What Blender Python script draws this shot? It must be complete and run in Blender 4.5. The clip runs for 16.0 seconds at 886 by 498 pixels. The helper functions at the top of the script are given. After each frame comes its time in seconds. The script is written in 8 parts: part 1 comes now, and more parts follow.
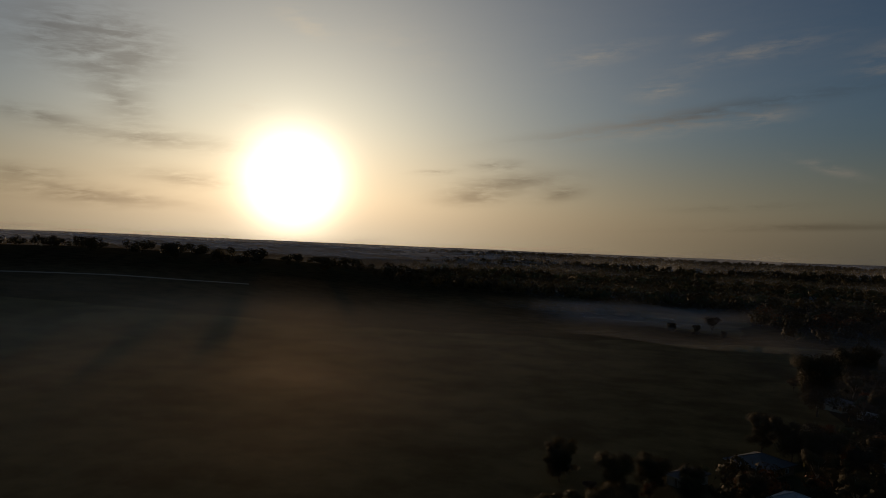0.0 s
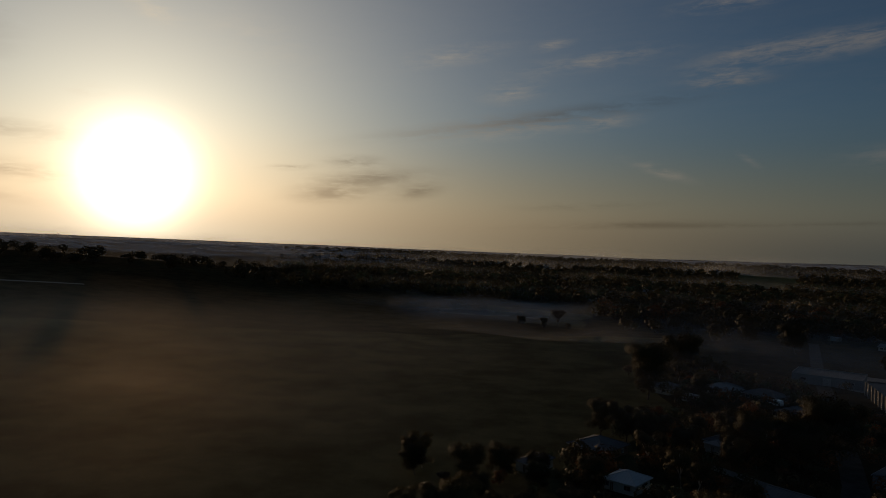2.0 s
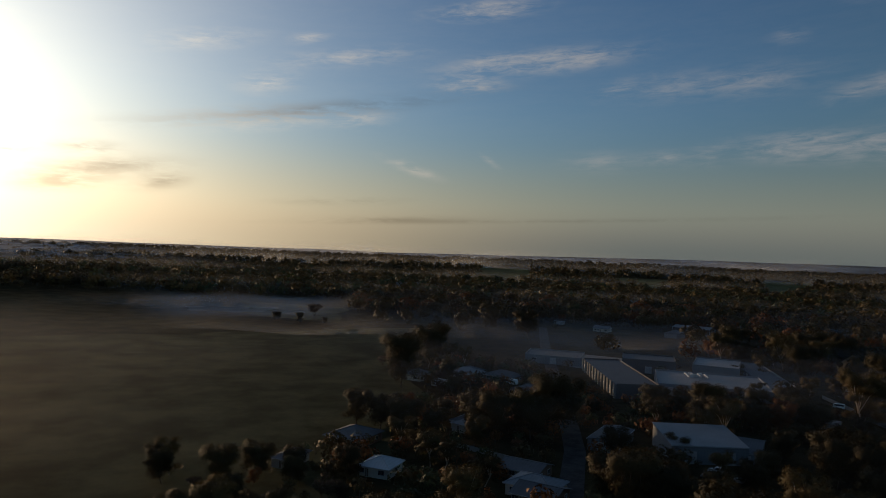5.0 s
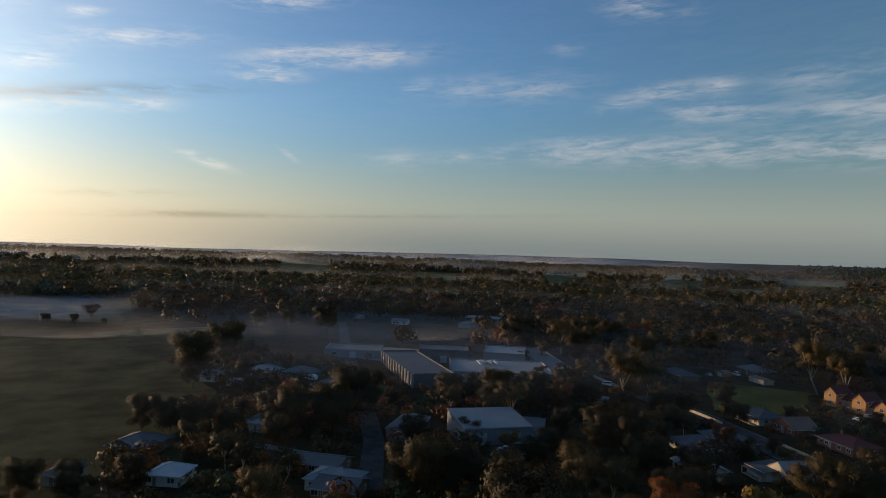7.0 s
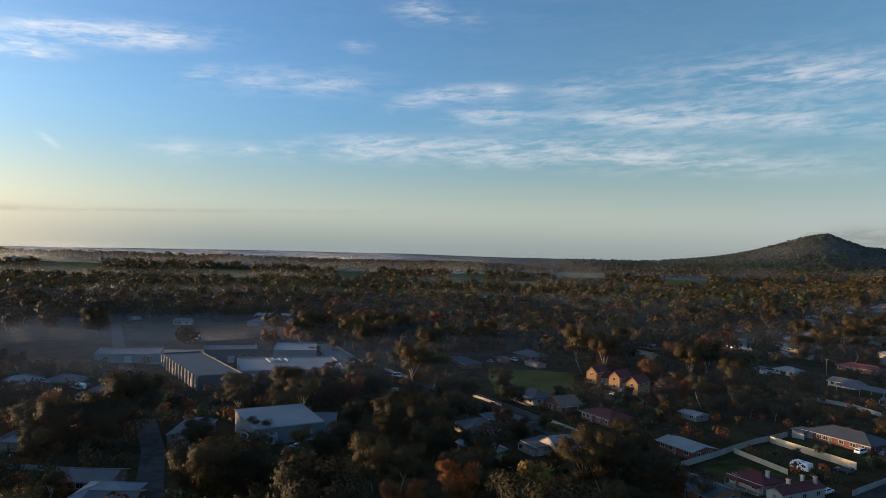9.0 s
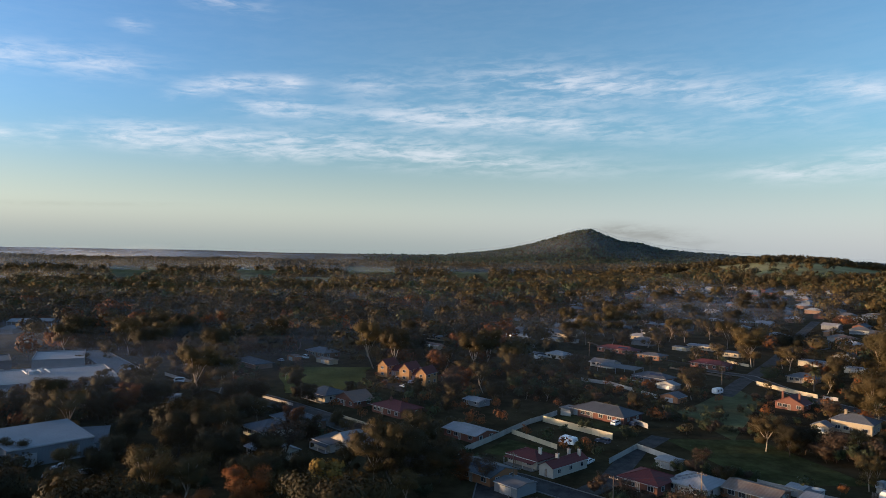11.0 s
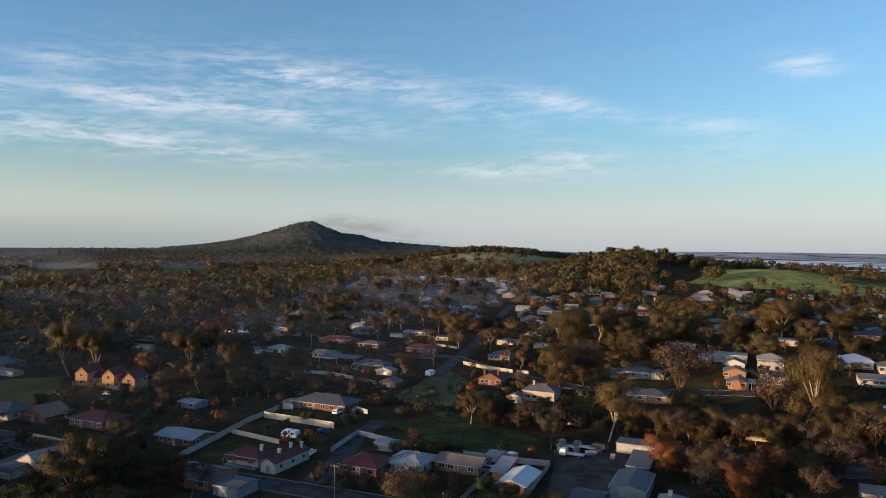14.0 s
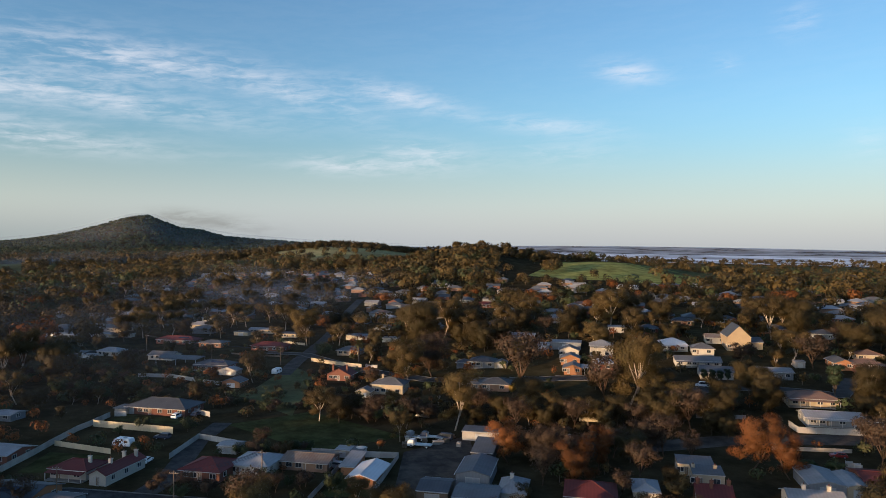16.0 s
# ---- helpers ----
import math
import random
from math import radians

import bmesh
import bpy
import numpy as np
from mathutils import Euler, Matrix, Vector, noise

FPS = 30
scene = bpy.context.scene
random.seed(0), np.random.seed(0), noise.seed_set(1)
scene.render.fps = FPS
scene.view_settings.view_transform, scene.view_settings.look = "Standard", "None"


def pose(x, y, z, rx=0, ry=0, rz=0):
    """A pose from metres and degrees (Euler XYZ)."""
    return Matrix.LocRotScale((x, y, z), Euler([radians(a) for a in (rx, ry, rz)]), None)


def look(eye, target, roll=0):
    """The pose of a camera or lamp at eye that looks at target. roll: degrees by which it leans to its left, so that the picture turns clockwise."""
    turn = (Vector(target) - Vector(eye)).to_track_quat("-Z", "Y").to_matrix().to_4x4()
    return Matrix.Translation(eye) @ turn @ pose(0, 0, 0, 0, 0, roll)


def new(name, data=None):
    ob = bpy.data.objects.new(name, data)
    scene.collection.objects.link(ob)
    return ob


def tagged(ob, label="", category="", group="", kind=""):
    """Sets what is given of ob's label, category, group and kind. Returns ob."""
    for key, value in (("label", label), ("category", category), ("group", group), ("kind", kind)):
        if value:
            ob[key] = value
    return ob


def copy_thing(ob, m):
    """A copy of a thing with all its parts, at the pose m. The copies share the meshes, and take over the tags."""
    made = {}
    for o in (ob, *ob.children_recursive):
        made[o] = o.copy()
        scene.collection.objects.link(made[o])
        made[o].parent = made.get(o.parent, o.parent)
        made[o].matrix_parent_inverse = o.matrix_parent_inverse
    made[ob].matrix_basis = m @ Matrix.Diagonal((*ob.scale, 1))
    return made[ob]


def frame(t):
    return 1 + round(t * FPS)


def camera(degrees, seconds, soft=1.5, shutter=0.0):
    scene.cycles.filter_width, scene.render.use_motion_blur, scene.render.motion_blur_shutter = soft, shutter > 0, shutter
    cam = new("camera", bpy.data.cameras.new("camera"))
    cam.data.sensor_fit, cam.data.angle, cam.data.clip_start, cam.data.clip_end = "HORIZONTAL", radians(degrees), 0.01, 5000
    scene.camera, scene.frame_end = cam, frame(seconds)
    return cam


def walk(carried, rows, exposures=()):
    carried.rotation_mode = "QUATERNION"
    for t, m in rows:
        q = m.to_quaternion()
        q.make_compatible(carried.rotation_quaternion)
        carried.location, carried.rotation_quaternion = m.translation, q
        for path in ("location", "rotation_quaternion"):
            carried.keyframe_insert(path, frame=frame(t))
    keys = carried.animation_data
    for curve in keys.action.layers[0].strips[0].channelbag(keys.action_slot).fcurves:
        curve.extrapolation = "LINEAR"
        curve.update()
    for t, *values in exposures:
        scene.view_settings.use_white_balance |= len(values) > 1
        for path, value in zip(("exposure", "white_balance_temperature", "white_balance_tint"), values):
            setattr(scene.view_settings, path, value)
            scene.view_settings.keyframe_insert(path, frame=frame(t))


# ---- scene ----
cam = camera(64.36, 16.0, 0.7)
PATH = [
    (0, 0.00, -0.00, 55.00, 89.49, -2.26, 12.43),
    (0.5, 0.14, -0.19, 55.05, 89.51, -2.25, 9.56),
    (1, 0.26, -0.38, 55.11, 89.56, -2.25, 6.67),
    (1.5, 0.35, -0.56, 55.15, 89.62, -2.25, 3.79),
    (2, 0.40, -0.75, 55.19, 89.67, -2.25, 0.83),
    (2.5, 0.41, -0.93, 55.21, 89.71, -2.25, -2.00),
    (3, 0.42, -1.11, 55.20, 89.76, -2.26, -5.17),
    (3.5, 0.39, -1.28, 55.16, 89.81, -2.26, -8.37),
    (6, 0.16, -2.03, 54.81, 90.11, -2.18, -26.69),
    (6.5, 0.12, -2.16, 54.74, 90.16, -2.15, -30.85),
    (7, 0.08, -2.29, 54.67, 90.20, -2.11, -35.05),
    (7.5, 0.03, -2.42, 54.56, 90.28, -2.06, -39.27),
    (8, -0.03, -2.57, 54.48, 90.35, -2.00, -43.47),
    (8.5, -0.10, -2.74, 54.42, 90.39, -1.91, -47.69),
    (9, -0.16, -2.90, 54.45, 90.42, -1.81, -51.88),
    (11.5, -0.39, -3.54, 55.16, 90.47, -1.21, -72.86),
    (12, -0.44, -3.62, 55.26, 90.45, -1.09, -77.05),
    (12.5, -0.50, -3.71, 55.31, 90.41, -0.99, -81.24),
    (13, -0.57, -3.79, 55.33, 90.37, -0.91, -84.82),
    (13.5, -0.66, -3.84, 55.30, 90.31, -0.84, -87.97),
    (14, -0.77, -3.87, 55.27, 90.25, -0.77, -91.02),
    (14.5, -0.90, -3.89, 55.24, 90.18, -0.72, -94.07),
    (15, -1.00, -3.92, 55.23, 90.11, -0.66, -97.14),
    (15.5, -1.07, -3.98, 55.24, 90.04, -0.60, -100.21),
    (16, -1.15, -4.05, 55.27, 89.96, -0.53, -103.26),
]
walk(cam, [(row[0], pose(*row[1:])) for row in PATH],
     exposures=[(0.0, -1.85, 6400, 8), (3.5, -1.25, 6250, 8), (6.0, 0.14, 5950, 6), (7.0, 0.42, 5850, 6), (8.0, 0.7, 5800, 6), (9.0, 1.0, 5750, 6), (12.5, 1.26, 5800, 8), (16.0, 1.2, 5800, 8)])

# ---- sky and sun ----
SUN_SIDE, SUN_UP = -24.6, 4.4
SUN_WAY = Vector((math.sin(radians(SUN_SIDE)) * math.cos(radians(SUN_UP)), math.cos(radians(SUN_SIDE)) * math.cos(radians(SUN_UP)), math.sin(radians(SUN_UP))))


def node(tree, kind, **inputs):
    n = tree.nodes.new(kind)
    for key, value in inputs.items():
        slot = n.inputs[int(key[1:])] if key[0] == "i" and key[1:].isdigit() else n.inputs[key]
        if isinstance(value, bpy.types.NodeSocket):
            tree.links.new(value, slot)
        else:
            slot.default_value = value
    return n


def math_node(tree, what, *values):
    n = tree.nodes.new("ShaderNodeMath")
    n.operation = what
    for slot, value in zip(n.inputs, values):
        if isinstance(value, bpy.types.NodeSocket):
            tree.links.new(value, slot)
        else:
            slot.default_value = value
    return n.outputs[0]


def vec_node(tree, what, *values):
    n = tree.nodes.new("ShaderNodeVectorMath")
    n.operation = what
    for slot, value in zip(n.inputs, values):
        if isinstance(value, bpy.types.NodeSocket):
            tree.links.new(value, slot)
        else:
            slot.default_value = value
    return n.outputs["Value"] if what in ("DOT_PRODUCT", "LENGTH") else n.outputs["Vector"]


def mix_colour(tree, factor, a, b, blend="MIX"):
    n = tree.nodes.new("ShaderNodeMix")
    n.data_type, n.blend_type = "RGBA", blend
    for slot, value in ((n.inputs[0], factor), (n.inputs[6], a), (n.inputs[7], b)):
        if isinstance(value, bpy.types.NodeSocket):
            tree.links.new(value, slot)
        else:
            slot.default_value = value if not isinstance(value, tuple) else (*value[:3], 1)
    return n.outputs[2]


def ramp_value(tree, value, a, b, c=0.0, d=1.0):
    n = tree.nodes.new("ShaderNodeMapRange")
    n.interpolation_type = "SMOOTHSTEP"
    tree.links.new(value, n.inputs[0])
    for slot, number in zip(n.inputs[1:5], (a, b, c, d)):
        slot.default_value = number
    return n.outputs[0]


world = bpy.data.worlds.new("sky")
scene.world = world
world.use_nodes = True
wt = world.node_tree
wt.nodes.clear()
sky = wt.nodes.new("ShaderNodeTexSky")
sky.sky_type, sky.sun_disc = "NISHITA", False
sky.sun_elevation, sky.sun_rotation = radians(SUN_UP), radians(SUN_SIDE)
sky.altitude, sky.air_density, sky.dust_density, sky.ozone_density = 100, 1.0, 0.7, 1.6

way = node(wt, "ShaderNodeTexCoord").outputs["Generated"]
parts_of_way = node(wt, "ShaderNodeSeparateXYZ", i0=way)
east, north, up = parts_of_way.outputs
side = math_node(wt, "MULTIPLY", math_node(wt, "ARCTAN2", east, north), 57.2958)
lift = math_node(wt, "MULTIPLY", math_node(wt, "ARCSINE", up), 57.2958)
toward_sun = math_node(wt, "MULTIPLY", math_node(wt, "ARCCOSINE", math_node(wt, "MINIMUM", vec_node(wt, "DOT_PRODUCT", way, tuple(SUN_WAY)), 0.999999)), 57.2958)

high_blue = mix_colour(wt, ramp_value(wt, side, 75.0, 35.0), (1.05, 1.25, 1.48), (0.93, 1.2, 1.66))
sky_colour = mix_colour(wt, 1.0, sky.outputs[0], mix_colour(wt, ramp_value(wt, lift, 0.5, 12.0), (1.02, 0.95, 1.12), high_blue), "MULTIPLY")


def cloud_noise(width, height, lean, detail, rough, seed):
    """Streaky cloud texture: width and height of its streaks in degrees."""
    u = math_node(wt, "DIVIDE", side, width)
    v = math_node(wt, "DIVIDE", math_node(wt, "ADD", lift, math_node(wt, "MULTIPLY", side, lean)), height)
    p = node(wt, "ShaderNodeCombineXYZ", i0=u, i1=v, i2=seed)
    return node(wt, "ShaderNodeTexNoise", Vector=p.outputs[0], Scale=1.0, Detail=detail, Roughness=rough, Distortion=0.5).outputs[0]


sky_place = node(wt, "ShaderNodeCombineXYZ", i0=side, i1=lift, i2=0.0).outputs[0]


def gather(patches):
    """Soft long patches in which clouds gather: (side, lift, half width, half height, lean, strength) in degrees."""
    total = 0.0
    for at_side, at_lift, width, height, lean, strength in patches:
        m = node(wt, "ShaderNodeMapping", Vector=sky_place, Location=(at_side, at_lift, 0), Rotation=(0, 0, math.atan(lean)), Scale=(width * 2.1, height * 2.9, 1))
        m.vector_type = "TEXTURE"
        g = node(wt, "ShaderNodeTexGradient", Vector=m.outputs[0])
        g.gradient_type = "QUADRATIC_SPHERE"
        total = math_node(wt, "MULTIPLY_ADD", g.outputs[1], strength * 1.25, total)
    return math_node(wt, "MINIMUM", total, 1.6)


SUNRISE_CLOUDS = (
    (-0.3, 15.1, 3.1, 0.45, 0.18, 0.8), (7.4, 16.0, 1.2, 0.25, 0.18, 0.8), (10.8, 14.8, 4.5, 0.40, 0.14, 0.8), (4.3, 12.4, 1.9, 0.50, 0.16, 0.8), (3.8, 9.6, 6.3, 0.50, 0.11, 1.0),
    (11.8, 10.1, 2.0, 0.40, 0.14, 0.7), (16.0, 6.4, 1.9, 0.25, -0.31, 1.2), (-23.6, 16.3, 1.4, 0.50, -0.19, 1.2), (-27.7, 10.1, 1.7, 0.30, 0.09, 1.1), (-25.3, 17.2, 1.3, 0.40, -0.01, 0.7),
    (-16.4, 15.2, 3.8, 1.10, -0.27, 0.3), (21.8, 18.8, 3.5, 0.40, 0.11, 1.1), (25.9, 15.0, 6.2, 0.55, 0.10, 0.9), (20.4, 13.1, 2.4, 0.40, 0.03, 0.9))
MID_CLOUDS = (
    (22.5, 7.1, 0.8, 0.15, -0.65, 1.1), (21.4, 18.8, 3.2, 0.40, 0.10, 1.1), (22.8, 14.8, 2.5, 0.35, 0.12, 1.1), (28.8, 15.2, 3.3, 0.45, 0.10, 0.7), (20.4, 13.1, 2.0, 0.45, 0.06, 0.8),
    (32.2, 12.9, 1.4, 0.40, 0.35, 1.1), (35.9, 13.0, 2.7, 0.65, 0.09, 0.9), (41.8, 13.2, 4.1, 0.65, 0.04, 1.2), (48.6, 11.9, 1.6, 0.40, 0.21, 1.0), (52.8, 12.8, 3.3, 0.40, 0.12, 1.0),
    (55.9, 11.2, 4.3, 0.65, -0.11, 0.7), (31.3, 7.3, 2.4, 0.50, 0.03, 1.0), (36.2, 7.6, 1.6, 0.40, 0.02, 1.1), (39.3, 7.9, 1.5, 0.55, 0.11, 1.0))
EAST_CLOUDS = (
    (44.5, 16.1, 1.1, 0.35, -0.01, 0.8), (44.8, 8.3, 3.4, 0.55, 0.05, 1.1), (54.6, 8.4, 8.5, 0.70, 0.03, 1.3), (69.6, 8.0, 9.4, 0.75, -0.03, 0.9), (49.3, 19.1, 2.0, 0.60, -0.03, 1.3),
    (51.7, 18.7, 2.4, 0.45, -0.13, 0.9), (23.1, 14.8, 2.8, 0.35, 0.14, 0.9), (28.6, 15.2, 3.6, 0.40, 0.08, 0.7), (52.6, 12.9, 3.1, 0.40, 0.08, 1.2), (56.3, 13.1, 1.2, 0.55, 0.18, 1.0),
    (62.3, 13.3, 3.2, 0.70, 0.04, 0.9), (55.0, 11.2, 2.1, 0.40, 0.04, 0.8), (70.4, 11.1, 8.4, 0.85, 0.02, 1.1), (77.2, 13.9, 8.9, 1.10, -0.02, 1.0))
FAR_CLOUDS = (
    (45.3, 8.5, 3.3, 0.65, -0.01, 1.2), (53.7, 8.3, 6.6, 0.75, 0.01, 1.2), (64.9, 8.5, 6.9, 0.70, 0.02, 0.9), (73.4, 7.3, 10.6, 0.60, -0.02, 0.8), (66.5, 11.0, 5.8, 0.55, 0.01, 1.1),
    (80.0, 10.3, 9.8, 0.80, -0.06, 1.1), (80.0, 13.3, 8.9, 0.75, -0.04, 1.0), (92.2, 11.8, 5.7, 0.90, -0.22, 1.1), (100.4, 11.9, 5.7, 0.65, -0.21, 0.7), (55.2, 11.1, 3.0, 0.40, 0.08, 0.9),
    (102.0, 7.3, 3.9, 1.00, -0.14, 0.7), (99.4, 12.2, 3.8, 0.60, -0.18, 0.8), (111.4, 9.9, 4.8, 0.45, -0.09, 1.1), (95.0, 6.6, 3.3, 0.55, -0.04, 0.7))
LAST_CLOUDS = (
    (101.0, 7.3, 3.4, 0.70, 0.09, 0.9), (118.0, 13.7, 2.2, 0.55, -0.22, 0.7), (112.6, 7.7, 5.4, 0.80, 0.03, 0.6), (118.1, 13.7, 2.4, 0.60, -0.13, 0.8), (129.9, 16.4, 1.4, 0.70, 0.13, 0.8),
    (95.3, 6.6, 4.7, 0.50, -0.01, 0.8), (134.4, 7.5, 1.6, 1.00, -0.21, 0.5), (125.0, 13.9, 0.9, 0.40, -0.16, 0.6))
GREY_CLOUDS = (
    (-41.2, 13.5, 3.7, 1.50, 0.05, 1.0), (-37.8, 13.2, 3.6, 1.50, -0.01, 1.2), (-37.3, 9.5, 2.5, 1.10, -0.73, 0.8), (-42.6, 7.8, 2.6, 0.40, -0.10, 1.0), (-35.4, 6.9, 5.8, 0.50, -0.02, 0.8),
    (-43.2, 3.8, 2.6, 0.40, -0.04, 1.0), (-39.7, 2.5, 5.8, 0.45, -0.05, 1.2), (-32.8, 4.1, 3.3, 0.45, -0.07, 0.8), (-13.3, 5.7, 1.6, 0.15, 0.09, 0.9), (-8.2, 6.4, 2.0, 0.30, 0.03, 1.0),
    (-9.8, 3.8, 2.9, 0.45, 0.10, 1.1), (-7.0, 5.1, 4.1, 0.45, 0.11, 1.1), (-3.0, 4.3, 1.7, 0.40, 0.21, 1.0), (7.1, 10.4, 10.7, 0.40, 0.15, 1.0))
BAND_CLOUDS = (
    (10.4, 3.5, 4.0, 0.20, 0.05, 0.5), (14.8, 2.2, 5.6, 0.20, 0.04, 0.6), (26.6, 2.5, 18.9, 0.12, 0.04, 0.4), (82.6, 2.2, 2.1, 0.40, -0.02, 1.0),
    (86.5, 1.7, 2.9, 0.50, -0.10, 0.8))
white_patches = gather(tuple((a, b, c, d, e, f * 1.9) for a, b, c, d, e, f in SUNRISE_CLOUDS) + MID_CLOUDS + EAST_CLOUDS + FAR_CLOUDS + LAST_CLOUDS)
grey_patches = gather(GREY_CLOUDS + BAND_CLOUDS)
fine = cloud_noise(1.9, 0.42, -0.06, 6.0, 0.62, 3.1)
broad = cloud_noise(7.0, 1.1, -0.05, 4.0, 0.55, 8.7)
grain = math_node(wt, "ADD", math_node(wt, "MULTIPLY", fine, 0.5), math_node(wt, "MULTIPLY", broad, 0.5))
loose = math_node(wt, "MULTIPLY", ramp_value(wt, lift, 5.0, 14.0), 0.07)
amount = math_node(wt, "MINIMUM", math_node(wt, "ADD", white_patches, loose), 1.6)
cover = math_node(wt, "MULTIPLY", amount, ramp_value(wt, grain, 0.36, 0.66))
near_sun = ramp_value(wt, toward_sun, 75.0, 8.0)
cloud_light = mix_colour(wt, near_sun, (4.95, 4.5, 4.3), (10.5, 8.6, 6.6))
clouded = mix_colour(wt, math_node(wt, "MULTIPLY", cover, 0.35), sky_colour, cloud_light)
grey = math_node(wt, "MULTIPLY", math_node(wt, "MINIMUM", grey_patches, 1.0), ramp_value(wt, grain, 0.33, 0.62))
haze_band = math_node(wt, "MULTIPLY", ramp_value(wt, math_node(wt, "ABSOLUTE", lift), 9.0, 0.5), 0.62)
haze_sun = ramp_value(wt, toward_sun, 62.0, 8.0)
clouded = mix_colour(wt, haze_band, clouded, mix_colour(wt, haze_sun, mix_colour(wt, ramp_value(wt, side, 55.0, 95.0), (3.6, 3.72, 3.4), (3.45, 3.65, 3.9)), (9.6, 7.5, 4.7)))
# duller air low over the plain
murk = math_node(wt, "MULTIPLY", ramp_value(wt, lift, 3.8, -0.2, 0.0, 0.92), ramp_value(wt, side, 105.0, 60.0, 0.35, 1.0))
clouded = mix_colour(wt, murk, clouded, mix_colour(wt, haze_sun, (1.75, 1.88, 1.7), (8.0, 5.6, 2.9)))
# bright haze round the sun
halo = math_node(wt, "ADD", math_node(wt, "MULTIPLY", math_node(wt, "EXPONENT", math_node(wt, "MULTIPLY", math_node(wt, "POWER", math_node(wt, "DIVIDE", toward_sun, 2.95), 2.0), -1.0)), 120.0),
                 math_node(wt, "MULTIPLY", math_node(wt, "EXPONENT", math_node(wt, "MULTIPLY", math_node(wt, "POWER", math_node(wt, "DIVIDE", toward_sun, 13.5), 1.2), -1.0)), 32.0))
glow = vec_node(wt, "SCALE", (1.0, 0.85, 0.63), (0, 0, 0))
wt.links.new(halo, wt.nodes[-1].inputs["Scale"])
total_light = vec_node(wt, "ADD", clouded, glow)
total_light = mix_colour(wt, math_node(wt, "MULTIPLY", grey, 0.62), total_light, mix_colour(wt, 1.0, total_light, (0.42, 0.38, 0.36), "MULTIPLY"))
back = node(wt, "ShaderNodeBackground", Color=total_light, Strength=0.09)
wt.links.new(back.outputs[0], node(wt, "ShaderNodeOutputWorld").inputs[0])

sun = new("sun", bpy.data.lights.new("sun", "SUN"))
sun.data.energy, sun.data.angle, sun.data.color = 2.9, radians(0.6), (1.0, 0.61, 0.3)
sun.matrix_world = look(SUN_WAY * 100, (0, 0, 0))

# ---- materials ----
def material(name, colour, rough=0.8, vary=0.25, coarse=0.15, fine=3.0, second=None, metal=0.0, bump_size=0.0, per_thing=0.12, per_leaf=0.0, patches=0.0, sheets=0.0, shine=0.2):
    """A surface with broad stains, fine grain and a little difference from thing to thing."""
    m = bpy.data.materials.new(name)
    m.use_nodes = True
    t = m.node_tree
    shader = t.nodes["Principled BSDF"]
    shader.inputs["Roughness"].default_value, shader.inputs["Metallic"].default_value = rough, metal
    if "Specular IOR Level" in shader.inputs:
        shader.inputs["Specular IOR Level"].default_value = shine
    place = node(t, "ShaderNodeNewGeometry")
    broad_n = node(t, "ShaderNodeTexNoise", Vector=place.outputs["Position"], Scale=coarse, Detail=4.0, Roughness=0.6).outputs[0]
    fine_n = node(t, "ShaderNodeTexNoise", Vector=place.outputs["Position"], Scale=fine, Detail=3.0, Roughness=0.6).outputs[0]
    if patches:
        mid_n = node(t, "ShaderNodeTexNoise", Vector=place.outputs["Position"], Scale=patches, Detail=5.0, Roughness=0.65).outputs[0]
    second = second or tuple(c * 0.6 for c in colour)
    c = mix_colour(t, ramp_value(t, broad_n, 0.32, 0.68, 0.0, min(1.0, vary * 2)), colour, second)
    level = math_node(t, "ADD", 1 - vary * 0.5, math_node(t, "MULTIPLY", fine_n, vary))
    if patches:
        level = math_node(t, "MULTIPLY", level, ramp_value(t, mid_n, 0.3, 0.7, 0.6, 1.35))
    if per_thing:
        level = math_node(t, "ADD", level, math_node(t, "MULTIPLY", math_node(t, "SUBTRACT", node(t, "ShaderNodeObjectInfo").outputs["Random"], 0.5), per_thing * 2))
    if per_leaf:
        level = math_node(t, "ADD", level, math_node(t, "MULTIPLY", math_node(t, "SUBTRACT", place.outputs["Random Per Island"], 0.5), per_leaf * 2))
    if sheets:
        local = node(t, "ShaderNodeTexCoord").outputs["Object"]
        w = t.nodes.new("ShaderNodeTexWave")
        t.links.new(local, w.inputs["Vector"])
        w.inputs["Scale"].default_value, w.inputs["Distortion"].default_value, w.inputs["Detail"].default_value = 0.42, 0.3, 2.0
        level = math_node(t, "ADD", level, math_node(t, "MULTIPLY", math_node(t, "SUBTRACT", w.outputs["Fac"], 0.5), sheets))
    scaled = vec_node(t, "SCALE", c, (0, 0, 0))
    t.links.new(level, t.nodes[-1].inputs["Scale"])
    t.links.new(scaled, shader.inputs["Base Color"])
    if bump_size:
        b = node(t, "ShaderNodeBump", Height=fine_n, Strength=0.5, Distance=bump_size)
        t.links.new(b.outputs[0], shader.inputs["Normal"])
    return m


def foliage(name, colour, second, per_leaf=0.1):
    m = material(name, colour, 0.65, 0.3, 0.09, 1.2, second, per_thing=0.3, per_leaf=per_leaf)
    t = m.node_tree
    shader = t.nodes["Principled BSDF"]
    out = t.nodes["Material Output"]
    through_leaf = node(t, "ShaderNodeBsdfTranslucent")
    t.links.new(shader.inputs["Base Color"].links[0].from_socket, through_leaf.inputs["Color"])
    both = node(t, "ShaderNodeMixShader", i0=0.16)
    t.links.new(shader.outputs[0], both.inputs[1])
    t.links.new(through_leaf.outputs[0], both.inputs[2])
    t.links.new(both.outputs[0], out.inputs[0])
    return m


